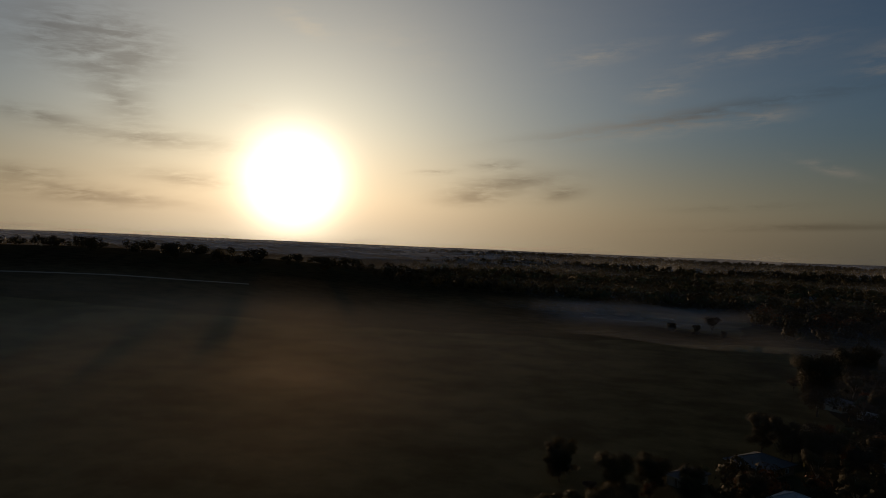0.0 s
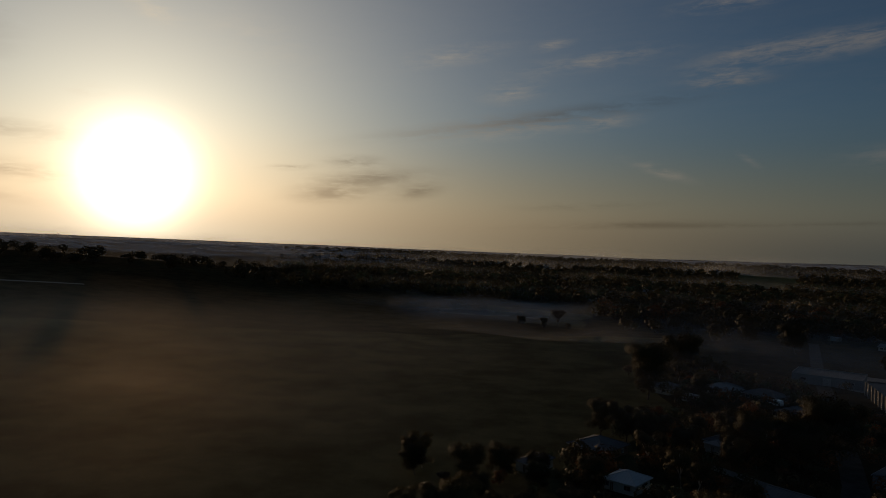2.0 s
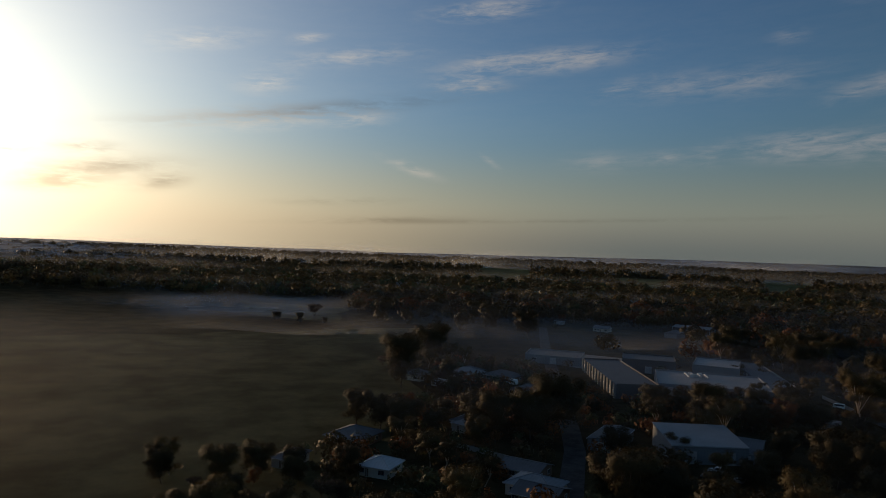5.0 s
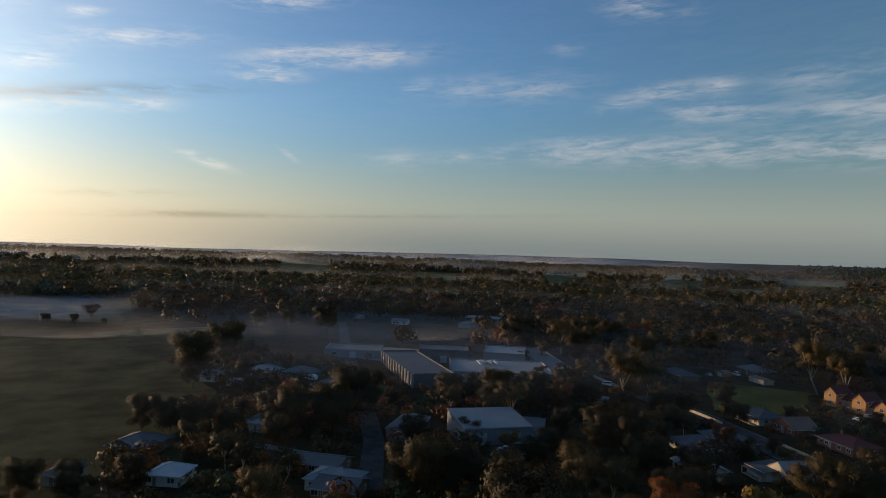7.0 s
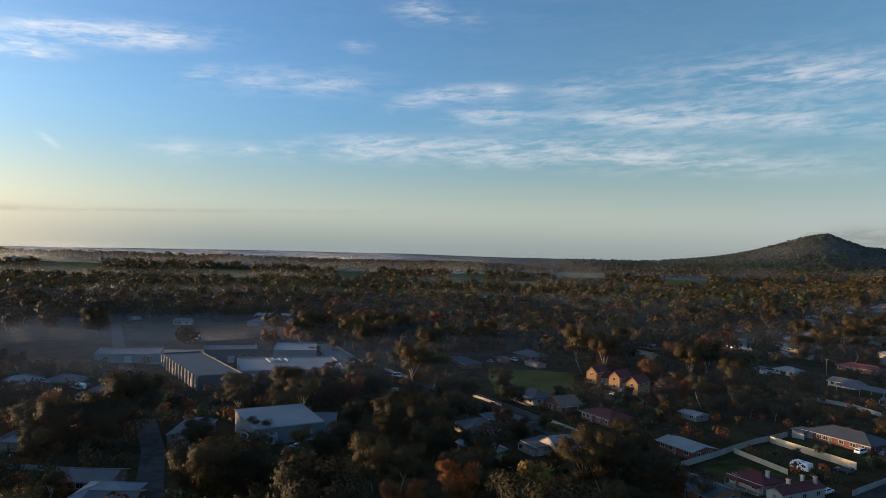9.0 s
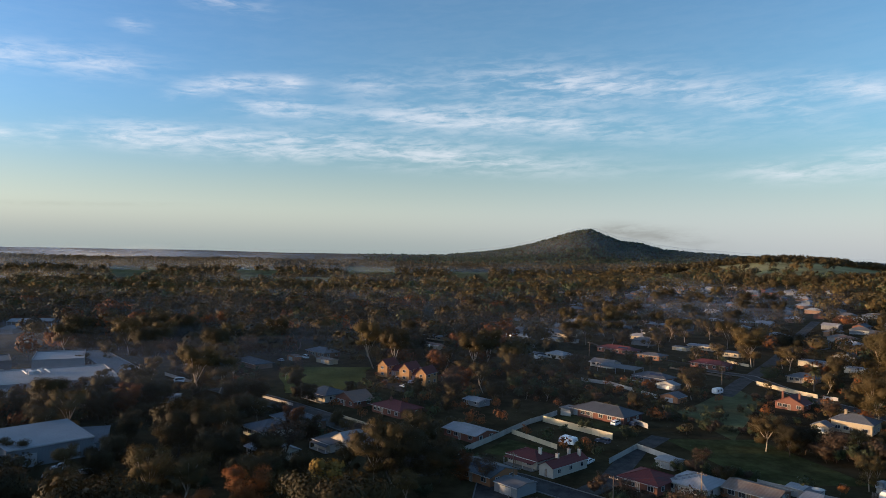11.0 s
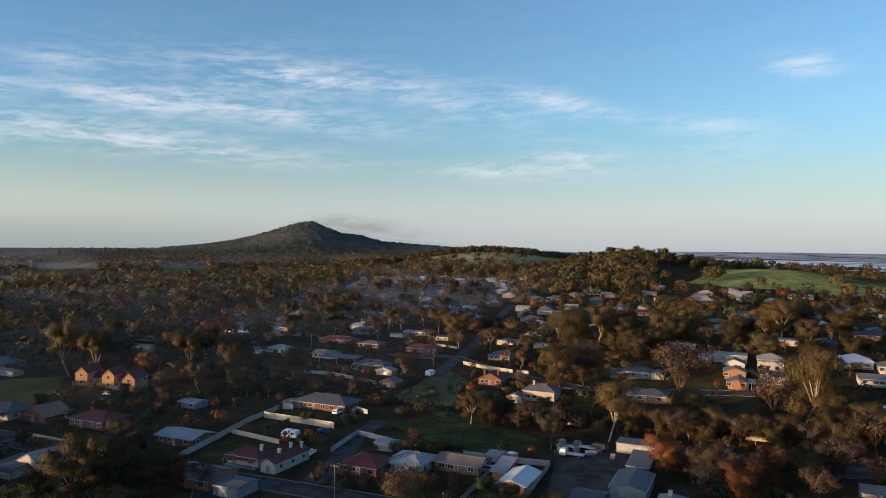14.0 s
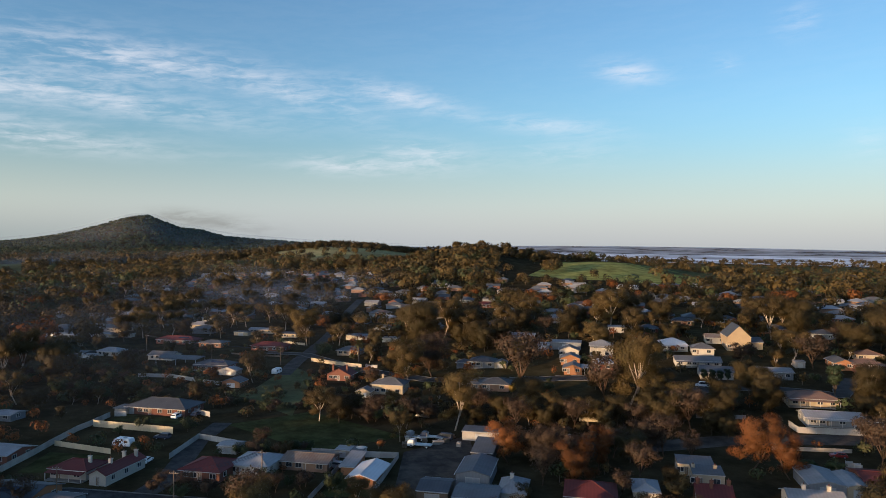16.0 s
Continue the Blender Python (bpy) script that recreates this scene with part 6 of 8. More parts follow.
fence([(193.1, 22.7), (212.0, 17.4), (202.7, 6.3)], 1.512, FENCE_WHITE, "white fence round the corner yard")
fence([(190.4, -13.6), (184.7, -26.3), (181.7, -35.6)], 1.596, FENCE_WHITE, "white steel fence along the grass lot")
fence([(181.7, -35.6), (153.0, -24.4)], 1.512, FENCE_GREY, "grey paling side fence")
fence([(175.8, -19.6), (153.7, -11.0)], 1.344, FENCE_GREY, "weathered grey paling yard fence")
fence([(315.9, 52.2), (312.1, 38.9), (292.1, 17.9)], 1.512, FENCE_WHITE, "long pale fence above the scrub")
fence([(345.0, -20.7), (330.3, -32.7), (319.9, -42.1)], 1.68, FENCE_CREAM, "curved cream brick front wall")
fence([(319.0, -43.8), (316.1, -48.8)], 1.428, FENCE_WHITE, "short white front fence")
fence([(236.1, -39.0), (222.1, -52.6)], 1.68, FENCE_WHITE, "whitewashed stone wall below the raised house")
fence([(183.6, -156.5), (177.6, -154.7), (169.2, -170.9)], 1.848, FENCE_WHITE, "bright white wall beside the railway")
fence([(167.0, -137.4), (162.8, -147.3), (158.8, -156.1)], 1.092, FENCE_GREY, "low grey wall along the rail corridor")
fence([(205.6, -97.6), (202.1, -106.5)], 1.428, FENCE_CREAM, "short yellow lit fence among trees")
fence([(273.3, -73.9), (254.7, -90.6)], 1.008, FENCE_GREY, "low grey street fence")
fence([(415.3, -7.6), (401.3, -19.8)], 1.344, FENCE_CREAM, "cream boundary wall in sun")
fence([(373.8, 18.1), (360.2, -5.8)], 0.84, WOOD, "low timber rail fence")
fence([(221.9, 155.0), (214.8, 136.5)], 1.008, FENCE_WHITE, "low white fence by the road")
fence([(206.9, 112.0), (199.1, 95.7)], 1.008, FENCE_CREAM, "low cream wall by the road")
fence([(241.0, 218.8), (228.8, 189.5)], 1.344, FENCE_GREY, "grey fence by the loading hall")
fence([(68.9, 181.7), (80.3, 163.6)], 1.344, FENCE_GREY, "pale fence along the back lane")
fence([(199.1, -134.9), (193.2, -148.6)], 1.344, FENCE_GREY, "grey paling fence under trees")
fence([(195.9, -81.4), (190.3, -88.0)], 1.176, FENCE_WHITE, "pale rail fence behind bare trees")

# ---- vehicles and yard things ----
car(239.4, 26.9, -22, PAINT_WHITE, "white station wagon parked on the driveway", "wagon")
car(241.5, 21.3, -22, PAINT_DARK, "dark car parked beside the brick house")
car(214.1, 27.6, 70, PAINT_DARK, "dark blue car parked by the hedge", "wagon")
car(191.2, 27.9, -15, PAINT_WHITE, "white hatchback parked beside the cottage")
caravan(207.6, 36.6, 65, "white caravan with rounded front on the dark yard", 5.2)
caravan(313.7, -4.4, -25, "white caravan parked by the vacant lot")
car(177.0, -18.6, 60, PAINT_SILVER, "silver-blue car in the back yard", "wagon")
car(229.5, -157.1, 60, PAINT_WHITE, "white van parked on the hill street", "van")
car(174.2, -178.1, 60, PAINT_WHITE, "white van by the white wall", "van")
car(156.9, -149.9, 65, PAINT_RED, "red car on the gravel by the railway")
flatbed(190.4, -43.3, 62, "flatbed truck with long white tray in the yard", PAINT_WHITE)
flatbed(198.4, -43.9, 50, "old grey truck in the work yard", PAINT_SILVER)
flatbed(197.4, -48.3, 60, "dark red truck in the work yard", PAINT_DARK)
car(196.8, -51.4, 60, PAINT_DARK, "dark van in the work yard", "van")
car(344.2, -60.3, 60, PAINT_WHITE, "white car by the villa", "van")
car(278.8, 125.7, -25, PAINT_WHITE, "white car before the town houses")
car(274.7, 116.4, -25, PAINT_SILVER, "silver car before the town houses")
car(264.9, 115.9, 60, PAINT_WHITE, "white car on the gravel court")
car(310.8, 192.3, 60, PAINT_WHITE, "white van by the grey-roofed house", "van")
car(297.3, 197.9, 60, PAINT_SILVER, "pale car beside the meadow")
car(127.3, 145.8, 130, PAINT_WHITE, "white car by the steel shed", "wagon")
car(122.6, 143.0, 130, PAINT_SILVER, "pale car by the steel shed")
car(127.4, 138.1, 130, PAINT_SILVER, "grey car by the annexe")
car(185.1, 267.4, 130, PAINT_WHITE, "white van on the loading apron", "van")
car(230.6, 202.4, 130, PAINT_WHITE, "white truck by the loading hall", "van")
car(265.6, 226.3, 130, PAINT_SILVER, "silver van by the loading hall", "van")
cage_tank(147.5, -144.7, 60, "white plastic bulk container in a cage")
cage_tank(145.7, -145.3, 60, "pale green bulk container in a cage")
tank(178.2, -17.2, 1.6, 2.3, TANK, "grey-green round plastic water tank")
tank(186.2, -26.4, 1.4, 2.2, TANK, "grey-green round plastic water tank")
def radio_mast(x, y, h):
    """A slim lattice mast: three legs tied by rungs."""
    t = thing("radio_mast", x, y, 0, "slim grey lattice mast on the far hill", "mast")
    feet = [Vector((math.cos(k * math.tau / 3), math.sin(k * math.tau / 3), 0)) for k in range(3)]
    for f in feet:
        bm = bmesh.new()
        tube(bm, f * 1.2 - Vector((0, 0, 1)), f * 0.35 + Vector((0, 0, h)), 0.16, 0.12)
        part("leg", bm, DARK_METAL, t)
    for k in range(1, 9):
        bm = bmesh.new()
        r = 1.2 - 0.85 * k / 9
        for i in range(3):
            tube(bm, feet[i] * r + Vector((0, 0, h * k / 9)), feet[i - 1] * r + Vector((0, 0, h * (k - 0.6) / 9)), 0.09, 0.09)
        part("brace", bm, DARK_METAL, t)


radio_mast(-1000, 1130, 26)
palm(337.7, -42.8, 8.5, "stout date palm with drooping olive fronds")
power_pole(154.4, 16.5, 67)
power_pole(166.0, -1.1, 67)
power_pole(393.2, 61.9, 67)
power_pole(337.5, -6.2, 67)
power_pole(405.6, -22.2, 67)
power_pole(353.3, 26.0, 67)
power_pole(218.8, -170.8, 67)
power_pole(162.8, 41.0, 67)
power_pole(409.9, 180.7, 67)
power_pole(429.5, 165.5, 67)
power_pole(442.4, 143.5, 67)
power_pole(219.6, 212.2, 130)
wires((409.9, 180.7), (429.5, 165.5))
wires((429.5, 165.5), (442.4, 143.5))
wires((154.4, 16.5), (166.0, -1.1))
wires((393.2, 61.9), (353.3, 26.0))
wires((353.3, 26.0), (337.5, -6.2))

# ---- garden and street trees ----
plant(GUMS[0], 205.4, -56.9, 1.12, label="large gum tree with pale forked limbs beside the yard")
plant(GUMS_DARK[0], 222.6, -23.6, 0.63)
plant(BARES[0], 221.5, -35.1, 0.96)
plant(GUMS[2], 226.1, -17.6, 0.76)
plant(SHRUBS[3], 221.7, -46.0, 2.05)
plant(SHRUBS[0], 218.6, -40.9, 1.90)
plant(AUTUMNS[0], 172.7, -63.0, 1.02)
plant(AUTUMNS[0], 154.0, -121.2, 1.34, label="big round rust-orange tree beside the railway")
plant(BARES[0], 168.8, -105.5, 1.38)
plant(BARES[1], 142.4, -78.4, 0.72)
plant(GUMS[1], 305.5, -172.3, 1.06)
plant(GUMS[1], 212.7, -117.9, 1.55, label="very tall gum tree with broad olive crown")
plant(BARES[1], 222.1, -115.4, 1.69)
plant(GUMS[2], 201.2, -129.7, 0.84)
plant(GUMS_DARK[1], 199.3, -121.5, 0.83)
plant(GUMS_DARK[2], 200.8, -163.2, 0.84)
plant(CONIFERS[0], 203.9, -191.7, 1.17)
plant(GUMS_DARK[0], 191.2, -193.3, 0.85)
plant(BARES[0], 234.4, -209.5, 1.66)
plant(GUMS[0], 244.6, -207.7, 0.98)
plant(BARES[0], 246.5, -93.3, 2.42, label="tall brown half-bare tree")
plant(GUMS[0], 205.8, -90.0, 0.64)
plant(GUMS_DARK[1], 206.1, -95.8, 0.59)
plant(AUTUMNS[1], 285.2, -67.4, 1.84)
plant(AUTUMNS[0], 307.3, -64.5, 1.19)
plant(GUMS[1], 377.5, -71.9, 1.31)
plant(GUMS_DARK[0], 353.7, -76.5, 1.57)
plant(GUMS[0], 378.2, -94.2, 1.41)
plant(GOLDS[0], 239.3, -86.6, 0.56)
plant(GUMS[0], 319.4, 99.2, 1.26, label="gum tree with bright pale trunk")
plant(GUMS_DARK[1], 312.6, 4.6, 0.73)
plant(GUMS[2], 401.2, -20.8, 1.37)
plant(GUMS[0], 291.0, -234.9, 1.34)
plant(GUMS_DARK[0], 287.7, -246.3, 1.26)
plant(GUMS[2], 357.9, -274.3, 1.07)
plant(BARES[0], 146.9, -153.6, 1.50)
plant(BARES[1], 158.9, -159.2, 1.16)
plant(BARES[0], 172.9, -69.3, 0.89)
plant(BARES[1], 169.4, -74.2, 1.06)
plant(SHRUBS[3], 170.2, -82.4, 2.03)
plant(GUMS_DARK[2], 175.6, -93.2, 0.49)
plant(GUMS_DARK[0], 182.7, -129.4, 0.48)
plant(GUMS_DARK[1], 179.2, -132.6, 0.49)
plant(SHRUBS[2], 140.3, -92.1, 1.45)
plant(GUMS_DARK[1], 144.1, -56.6, 0.31)
plant(GUMS[0], 205.0, -122.9, 0.81)
plant(BARES[0], 167.1, 15.4, 0.49)
plant(BARES[1], 166.6, 20.2, 0.56)
plant(GUMS_DARK[2], 187.1, -6.6, 0.33)
plant(SHRUBS[3], 193.9, 1.4, 1.05)
plant(SHRUBS[0], 167.4, -1.9, 1.06)
plant(SHRUBS[3], 164.0, -10.8, 1.08)
plant(SHRUBS[0], 160.4, -17.0, 1.15)
plant(SHRUBS[0], 225.7, 34.5, 1.10)
plant(SHRUBS[1], 220.5, 21.8, 1.31)
plant(SHRUBS[0], 201.3, 32.4, 0.77)
plant(GUMS_DARK[1], 334.0, -49.1, 0.48)
plant(SHRUBS[0], 358.4, -26.6, 2.07)
plant(GUMS_DARK[2], 301.0, -52.1, 0.55)
plant(BARES[0], 217.0, -68.3, 1.08)
plant(GUMS_DARK[1], 208.2, -63.9, 0.54)
plant(BARES[1], 212.5, -72.6, 0.96)
plant(SHRUBS[1], 236.8, -97.3, 1.69)
plant(SHRUBS[0], 205.9, -151.6, 1.68)
plant(SHRUBS[0], 207.9, -141.2, 1.45)
plant(CONIFERS[0], 233.1, -160.2, 0.54)
plant(CONIFERS[0], 232.1, -163.1, 0.55)
plant(CONIFERS[0], 230.5, -165.4, 0.55)
plant(CONIFERS[0], 229.7, -167.9, 0.55)
plant(AUTUMNS[1], 255.4, -192.0, 0.95)
plant(GUMS[0], 240.5, -231.1, 0.55)
plant(GUMS_DARK[0], 278.2, -285.6, 0.88)
plant(GUMS[1], 302.5, -275.4, 0.64)
plant(GUMS[1], 153.1, 68.3, 0.95, label="tall gum with golden lit crown")
plant(GUMS[2], 150.7, 72.0, 0.95)
plant(GUMS_DARK[0], 153.9, 64.5, 0.89)
plant(GUMS_DARK[1], 158.4, 58.1, 0.86)
plant(GOLDS[0], 130.9, 72.2, 1.37)
plant(AUTUMNS[0], 159.5, 53.0, 0.74)
plant(BARES[0], 161.5, 47.4, 0.82)
plant(GUMS[0], 259.5, 207.5, 0.49)
plant(GUMS[2], 261.6, 198.9, 0.48)
plant(GUMS[1], 300.7, 148.2, 1.33, label="gum tree beside the town houses")
plant(GUMS_DARK[0], 312.0, 142.6, 1.16)
plant(GUMS[0], 307.6, 97.8, 1.34, label="gum tree with white forked trunk above scrub")
plant(GUMS_DARK[0], 307.0, 82.3, 0.98)
plant(AUTUMNS[1], 258.9, 93.4, 1.17)
plant(AUTUMNS[0], 270.8, 91.9, 0.97)
plant(GUMS_DARK[1], 257.9, 75.0, 0.52)
plant(GUMS_DARK[0], 245.6, 62.8, 0.27)
plant(BARES[0], 289.1, 210.4, 1.34)
plant(GUMS_DARK[0], 152.8, 105.3, 0.55)
plant(GUMS_DARK[1], 143.4, 111.2, 0.93)
plant(GUMS_DARK[2], 174.6, 143.4, 0.76)
plant(GUMS_DARK[0], 185.5, 136.1, 0.65)
plant(AUTUMNS[0], 181.0, 114.3, 0.83)
plant(GUMS[0], 149.9, 98.9, 0.42)
plant(GUMS_DARK[1], 225.0, 141.7, 0.38)
plant(GUMS_DARK[1], 140.9, 70.2, 0.45)
plant(GUMS[1], 213.9, 176.8, 1.21, label="tall open gum tree by the road")
plant(GUMS[0], 220.7, 173.7, 0.89)
plant(GUMS_DARK[0], 171.6, 128.4, 0.54)
plant(GUMS_DARK[1], 148.9, 128.9, 1.10)
plant(GUMS[2], 116.8, 106.9, 0.86, label="gum tree with gold-lit rounded crown")
plant(GUMS[0], 118.6, 100.8, 0.81)
plant(GUMS_DARK[0], 87.3, 124.0, 0.94, label="large dark gum beside the lane")
plant(GUMS_DARK[1], 93.2, 122.6, 0.92)
plant(GUMS_DARK[2], 87.4, 133.7, 0.76)
plant(GUMS_DARK[0], 183.5, 176.5, 0.83)
plant(GUMS_DARK[1], 187.9, 172.3, 0.84)
plant(GUMS_DARK[0], 101.7, 188.9, 1.15, label="dense dark tree beside the lane")
plant(GUMS_DARK[1], 93.4, 184.9, 1.04)
plant(GUMS_DARK[2], 109.7, 194.4, 1.10)
plant(GUMS_DARK[0], 83.0, 187.8, 0.85)
plant(GUMS_DARK[1], 81.3, 197.1, 0.95)
plant(GOLDS[0], 131.6, 74.3, 1.12)
plant(GUMS_DARK[2], 125.4, 159.1, 0.53)
plant(GUMS_DARK[1], 150.1, 204.1, 0.88)
plant(GUMS_DARK[2], 158.8, 199.7, 0.68)
plant(GUMS_DARK[0], 165.6, 189.5, 0.62)
plant(GUMS_DARK[1], 168.4, 178.0, 0.74)
plant(GUMS_DARK[2], 153.2, 151.3, 0.67)
plant(GUMS_DARK[0], 134.0, 136.0, 0.56)
plant(GUMS_DARK[0], 148.5, 99.4, 0.61)
plant(GUMS_DARK[1], 136.3, 99.2, 0.57)
plant(GUMS_DARK[2], 106.2, 113.9, 0.54)
plant(GUMS_DARK[0], 75.6, 264.0, 1.34, label="large round tree at the field edge")
plant(GUMS_DARK[1], 106.9, 321.8, 1.43)
plant(GUMS_DARK[2], 52.8, 204.1, 0.87)
plant(GUMS_DARK[0], 46.7, 210.6, 0.68)
plant(GUMS_DARK[1], 58.0, 194.8, 0.91)
plant(GUMS_DARK[1], 50.2, 493.4, 0.54)
plant(GUMS_DARK[0], 64.2, 481.0, 0.49)
plant(GUMS_DARK[2], 81.0, 477.0, 0.38)
plant(GUMS_DARK[0], 204.5, 515.8, 0.93)
plant(GUMS_DARK[1], 187.4, 441.7, 0.93)
plant(GUMS_DARK[2], 199.1, 405.7, 1.22)
plant(GUMS_DARK[0], 22.3, 163.7, 0.49)
plant(GUMS_DARK[1], 14.4, 168.1, 0.67)
plant(GUMS_DARK[2], 73.6, 180.4, 0.61)
plant(BARES[0], 77.1, 504.5, 1.42, label="dead bare tree in the mist")
plant(GUMS_DARK[0], 208.0, -72.1, 0.61)
plant(BARES[0], 202.9, -75.1, 1.11)
plant(GUMS[2], 205.7, -80.9, 0.63)
plant(GUMS_DARK[2], 200.7, -83.8, 0.58)
plant(GUMS_DARK[0], 203.4, -89.8, 0.57)
plant(BARES[0], 198.5, -92.5, 1.03)
plant(GUMS[2], 201.1, -98.5, 0.59)
plant(GUMS_DARK[2], 196.3, -101.1, 0.54)
plant(GUMS_DARK[0], 198.9, -107.3, 0.64)
plant(BARES[0], 194.1, -109.8, 0.97)
plant(GUMS[2], 196.6, -116.1, 0.66)
plant(GUMS_DARK[2], 191.9, -118.4, 0.87)
plant(GUMS_DARK[0], 194.2, -124.8, 0.60)
plant(BARES[0], 189.6, -126.9, 1.33)
plant(GUMS[2], 191.8, -133.4, 0.62)
plant(GUMS_DARK[2], 187.2, -135.4, 0.84)
plant(BARES[1], 158.0, -73.9, 1.26, label="brown half-bare winter tree by the railway")
plant(AUTUMNS[0], 162.7, -83.6, 0.98, label="brown half-bare winter tree by the railway")
plant(BARES[0], 152.7, -89.1, 1.02, label="brown half-bare winter tree by the railway")
plant(AUTUMNS[1], 173.3, -103.8, 1.05, label="brown half-bare winter tree by the railway")
plant(BARES[1], 164.5, -109.5, 0.94, label="brown half-bare winter tree by the railway")
plant(BARES[0], 153.6, -64.9, 0.97, label="brown half-bare winter tree by the railway")
plant(AUTUMNS[0], 145.2, -125.6, 0.98, label="brown half-bare winter tree by the railway")
plant(BARES[0], 164.8, -138.2, 0.81, label="brown half-bare winter tree by the railway")
plant(BARES[1], 181.2, -66.7, 0.81)
plant(GUMS_DARK[1], 175.9, -69.6, 0.42)
plant(AUTUMNS[1], 170.7, -72.4, 0.96)
plant(BARES[1], 176.0, -79.3, 0.85)
plant(GUMS_DARK[1], 170.8, -81.9, 0.44)
plant(AUTUMNS[1], 176.0, -89.2, 0.64)
plant(BARES[1], 170.8, -91.6, 0.89)
plant(GUMS_DARK[1], 165.9, -93.9, 0.65)
plant(AUTUMNS[1], 170.7, -101.5, 0.68)
plant(POPLARS[0], 320.0, 304.2, 0.94)
plant(POPLARS[0], 329.6, 308.0, 1.01)
plant(POPLARS[0], 339.5, 311.8, 0.85)
plant(POPLARS[0], 332.3, 302.2, 1.05)
plant(POPLARS[0], 342.3, 305.9, 0.90)
plant(POPLARS[0], 335.1, 296.4, 1.10)
plant(POPLARS[0], 345.1, 300.0, 0.94)
plant(POPLARS[0], 339.3, 289.6, 1.15)
plant(POPLARS[0], 347.9, 294.2, 0.99)
plant(POPLARS[0], 358.4, 297.8, 0.83)
plant(POPLARS[0], 350.7, 288.4, 1.04)
plant(POPLARS[0], 361.2, 291.8, 0.88)
plant(POPLARS[0], 354.9, 281.4, 1.09)
plant(POPLARS[0], 364.0, 285.9, 0.93)
plant(POPLARS[0], 442.5, 185.6, 0.61)
plant(POPLARS[0], 443.4, 182.8, 0.59)
plant(SHRUBS[0], 328.1, 89.0, 2.15)
plant(GUMS_DARK[1], 296.2, 71.2, 0.38)
plant(SHRUBS[1], 270.0, 56.5, 1.58)
plant(BARES[0], 305.1, 55.5, 0.52)
plant(SHRUBS[2], 277.3, 41.8, 1.25)
plant(GUMS_DARK[2], 311.9, 81.9, 0.33)
plant(SHRUBS[0], 283.0, 65.6, 1.61)
plant(GUMS_DARK[1], 321.8, 65.7, 0.34)
plant(SHRUBS[1], 291.0, 50.4, 1.56)
plant(BARES[0], 265.6, 37.7, 0.61)
plant(SHRUBS[2], 297.3, 75.5, 1.54)
plant(GUMS_DARK[2], 270.9, 60.4, 0.38)
plant(SHRUBS[0], 306.2, 59.8, 1.48)
plant(GUMS_DARK[1], 278.2, 45.7, 0.31)
plant(SHRUBS[1], 315.7, 43.2, 1.43)
plant(BARES[0], 283.9, 69.6, 0.58)
plant(SHRUBS[2], 323.0, 70.3, 1.39)
plant(GUMS_DARK[2], 292.1, 54.5, 0.36)
plant(SHRUBS[0], 266.5, 41.5, 1.29)
plant(GUMS_DARK[1], 298.4, 79.8, 0.38)
plant(SHRUBS[1], 271.7, 64.3, 1.70)
plant(BARES[0], 307.3, 64.2, 0.53)
plant(SHRUBS[2], 279.2, 49.7, 1.65)
plant(GUMS_DARK[2], 316.9, 47.7, 0.33)
plant(SHRUBS[0], 284.9, 73.7, 1.64)
plant(GUMS_DARK[1], 324.3, 75.0, 0.35)
plant(SHRUBS[0], 261.5, 17.8, 0.76, label="low dark scrub bush at the grass lot")
plant(SHRUBS[1], 255.8, 14.6, 0.88, label="low dark scrub bush at the grass lot")
plant(SHRUBS[3], 254.9, 11.9, 0.88, label="low dark scrub bush at the grass lot")
plant(SHRUBS[0], 254.1, 9.2, 0.88, label="low dark scrub bush at the grass lot")
plant(SHRUBS[1], 254.2, 6.6, 0.88, label="low dark scrub bush at the grass lot")
plant(SHRUBS[3], 253.4, 3.9, 0.61, label="low dark scrub bush at the grass lot")
plant(SHRUBS[0], 252.6, 1.2, 0.60, label="low dark scrub bush at the grass lot")
plant(SHRUBS[1], 247.2, -1.5, 0.99, label="low dark scrub bush at the grass lot")
plant(SHRUBS[3], 246.5, -4.1, 0.98, label="low dark scrub bush at the grass lot")
plant(SHRUBS[0], 245.7, -6.6, 0.72, label="low dark scrub bush at the grass lot")
plant(SHRUBS[1], 244.9, -9.2, 0.72, label="low dark scrub bush at the grass lot")
plant(SHRUBS[3], 245.0, -11.8, 0.72, label="low dark scrub bush at the grass lot")
plant(SHRUBS[0], 244.3, -14.3, 0.72, label="low dark scrub bush at the grass lot")
plant(SHRUBS[1], 238.4, -16.6, 0.83, label="low dark scrub bush at the grass lot")
plant(SHRUBS[0], 193.8, 5.6, 0.89, label="dark hedge tree behind the house roofs")
plant(SHRUBS[1], 191.2, 4.0, 0.78, label="dark hedge tree behind the house roofs")
plant(GUMS_DARK[1], 191.7, 2.4, 0.17, label="dark hedge tree behind the house roofs")
plant(SHRUBS[3], 192.3, 0.9, 0.88, label="dark hedge tree behind the house roofs")
plant(SHRUBS[0], 192.9, -0.6, 0.94, label="dark hedge tree behind the house roofs")
plant(SHRUBS[1], 193.5, -2.2, 0.52, label="dark hedge tree behind the house roofs")
plant(GUMS_DARK[1], 194.1, -3.7, 0.12, label="dark hedge tree behind the house roofs")
plant(SHRUBS[3], 191.4, -5.3, 0.93, label="dark hedge tree behind the house roofs")
plant(SHRUBS[0], 192.0, -6.8, 0.99, label="dark hedge tree behind the house roofs")
plant(SHRUBS[1], 192.6, -8.4, 1.04, label="dark hedge tree behind the house roofs")
plant(GUMS_DARK[1], 193.2, -9.9, 0.13, label="dark hedge tree behind the house roofs")
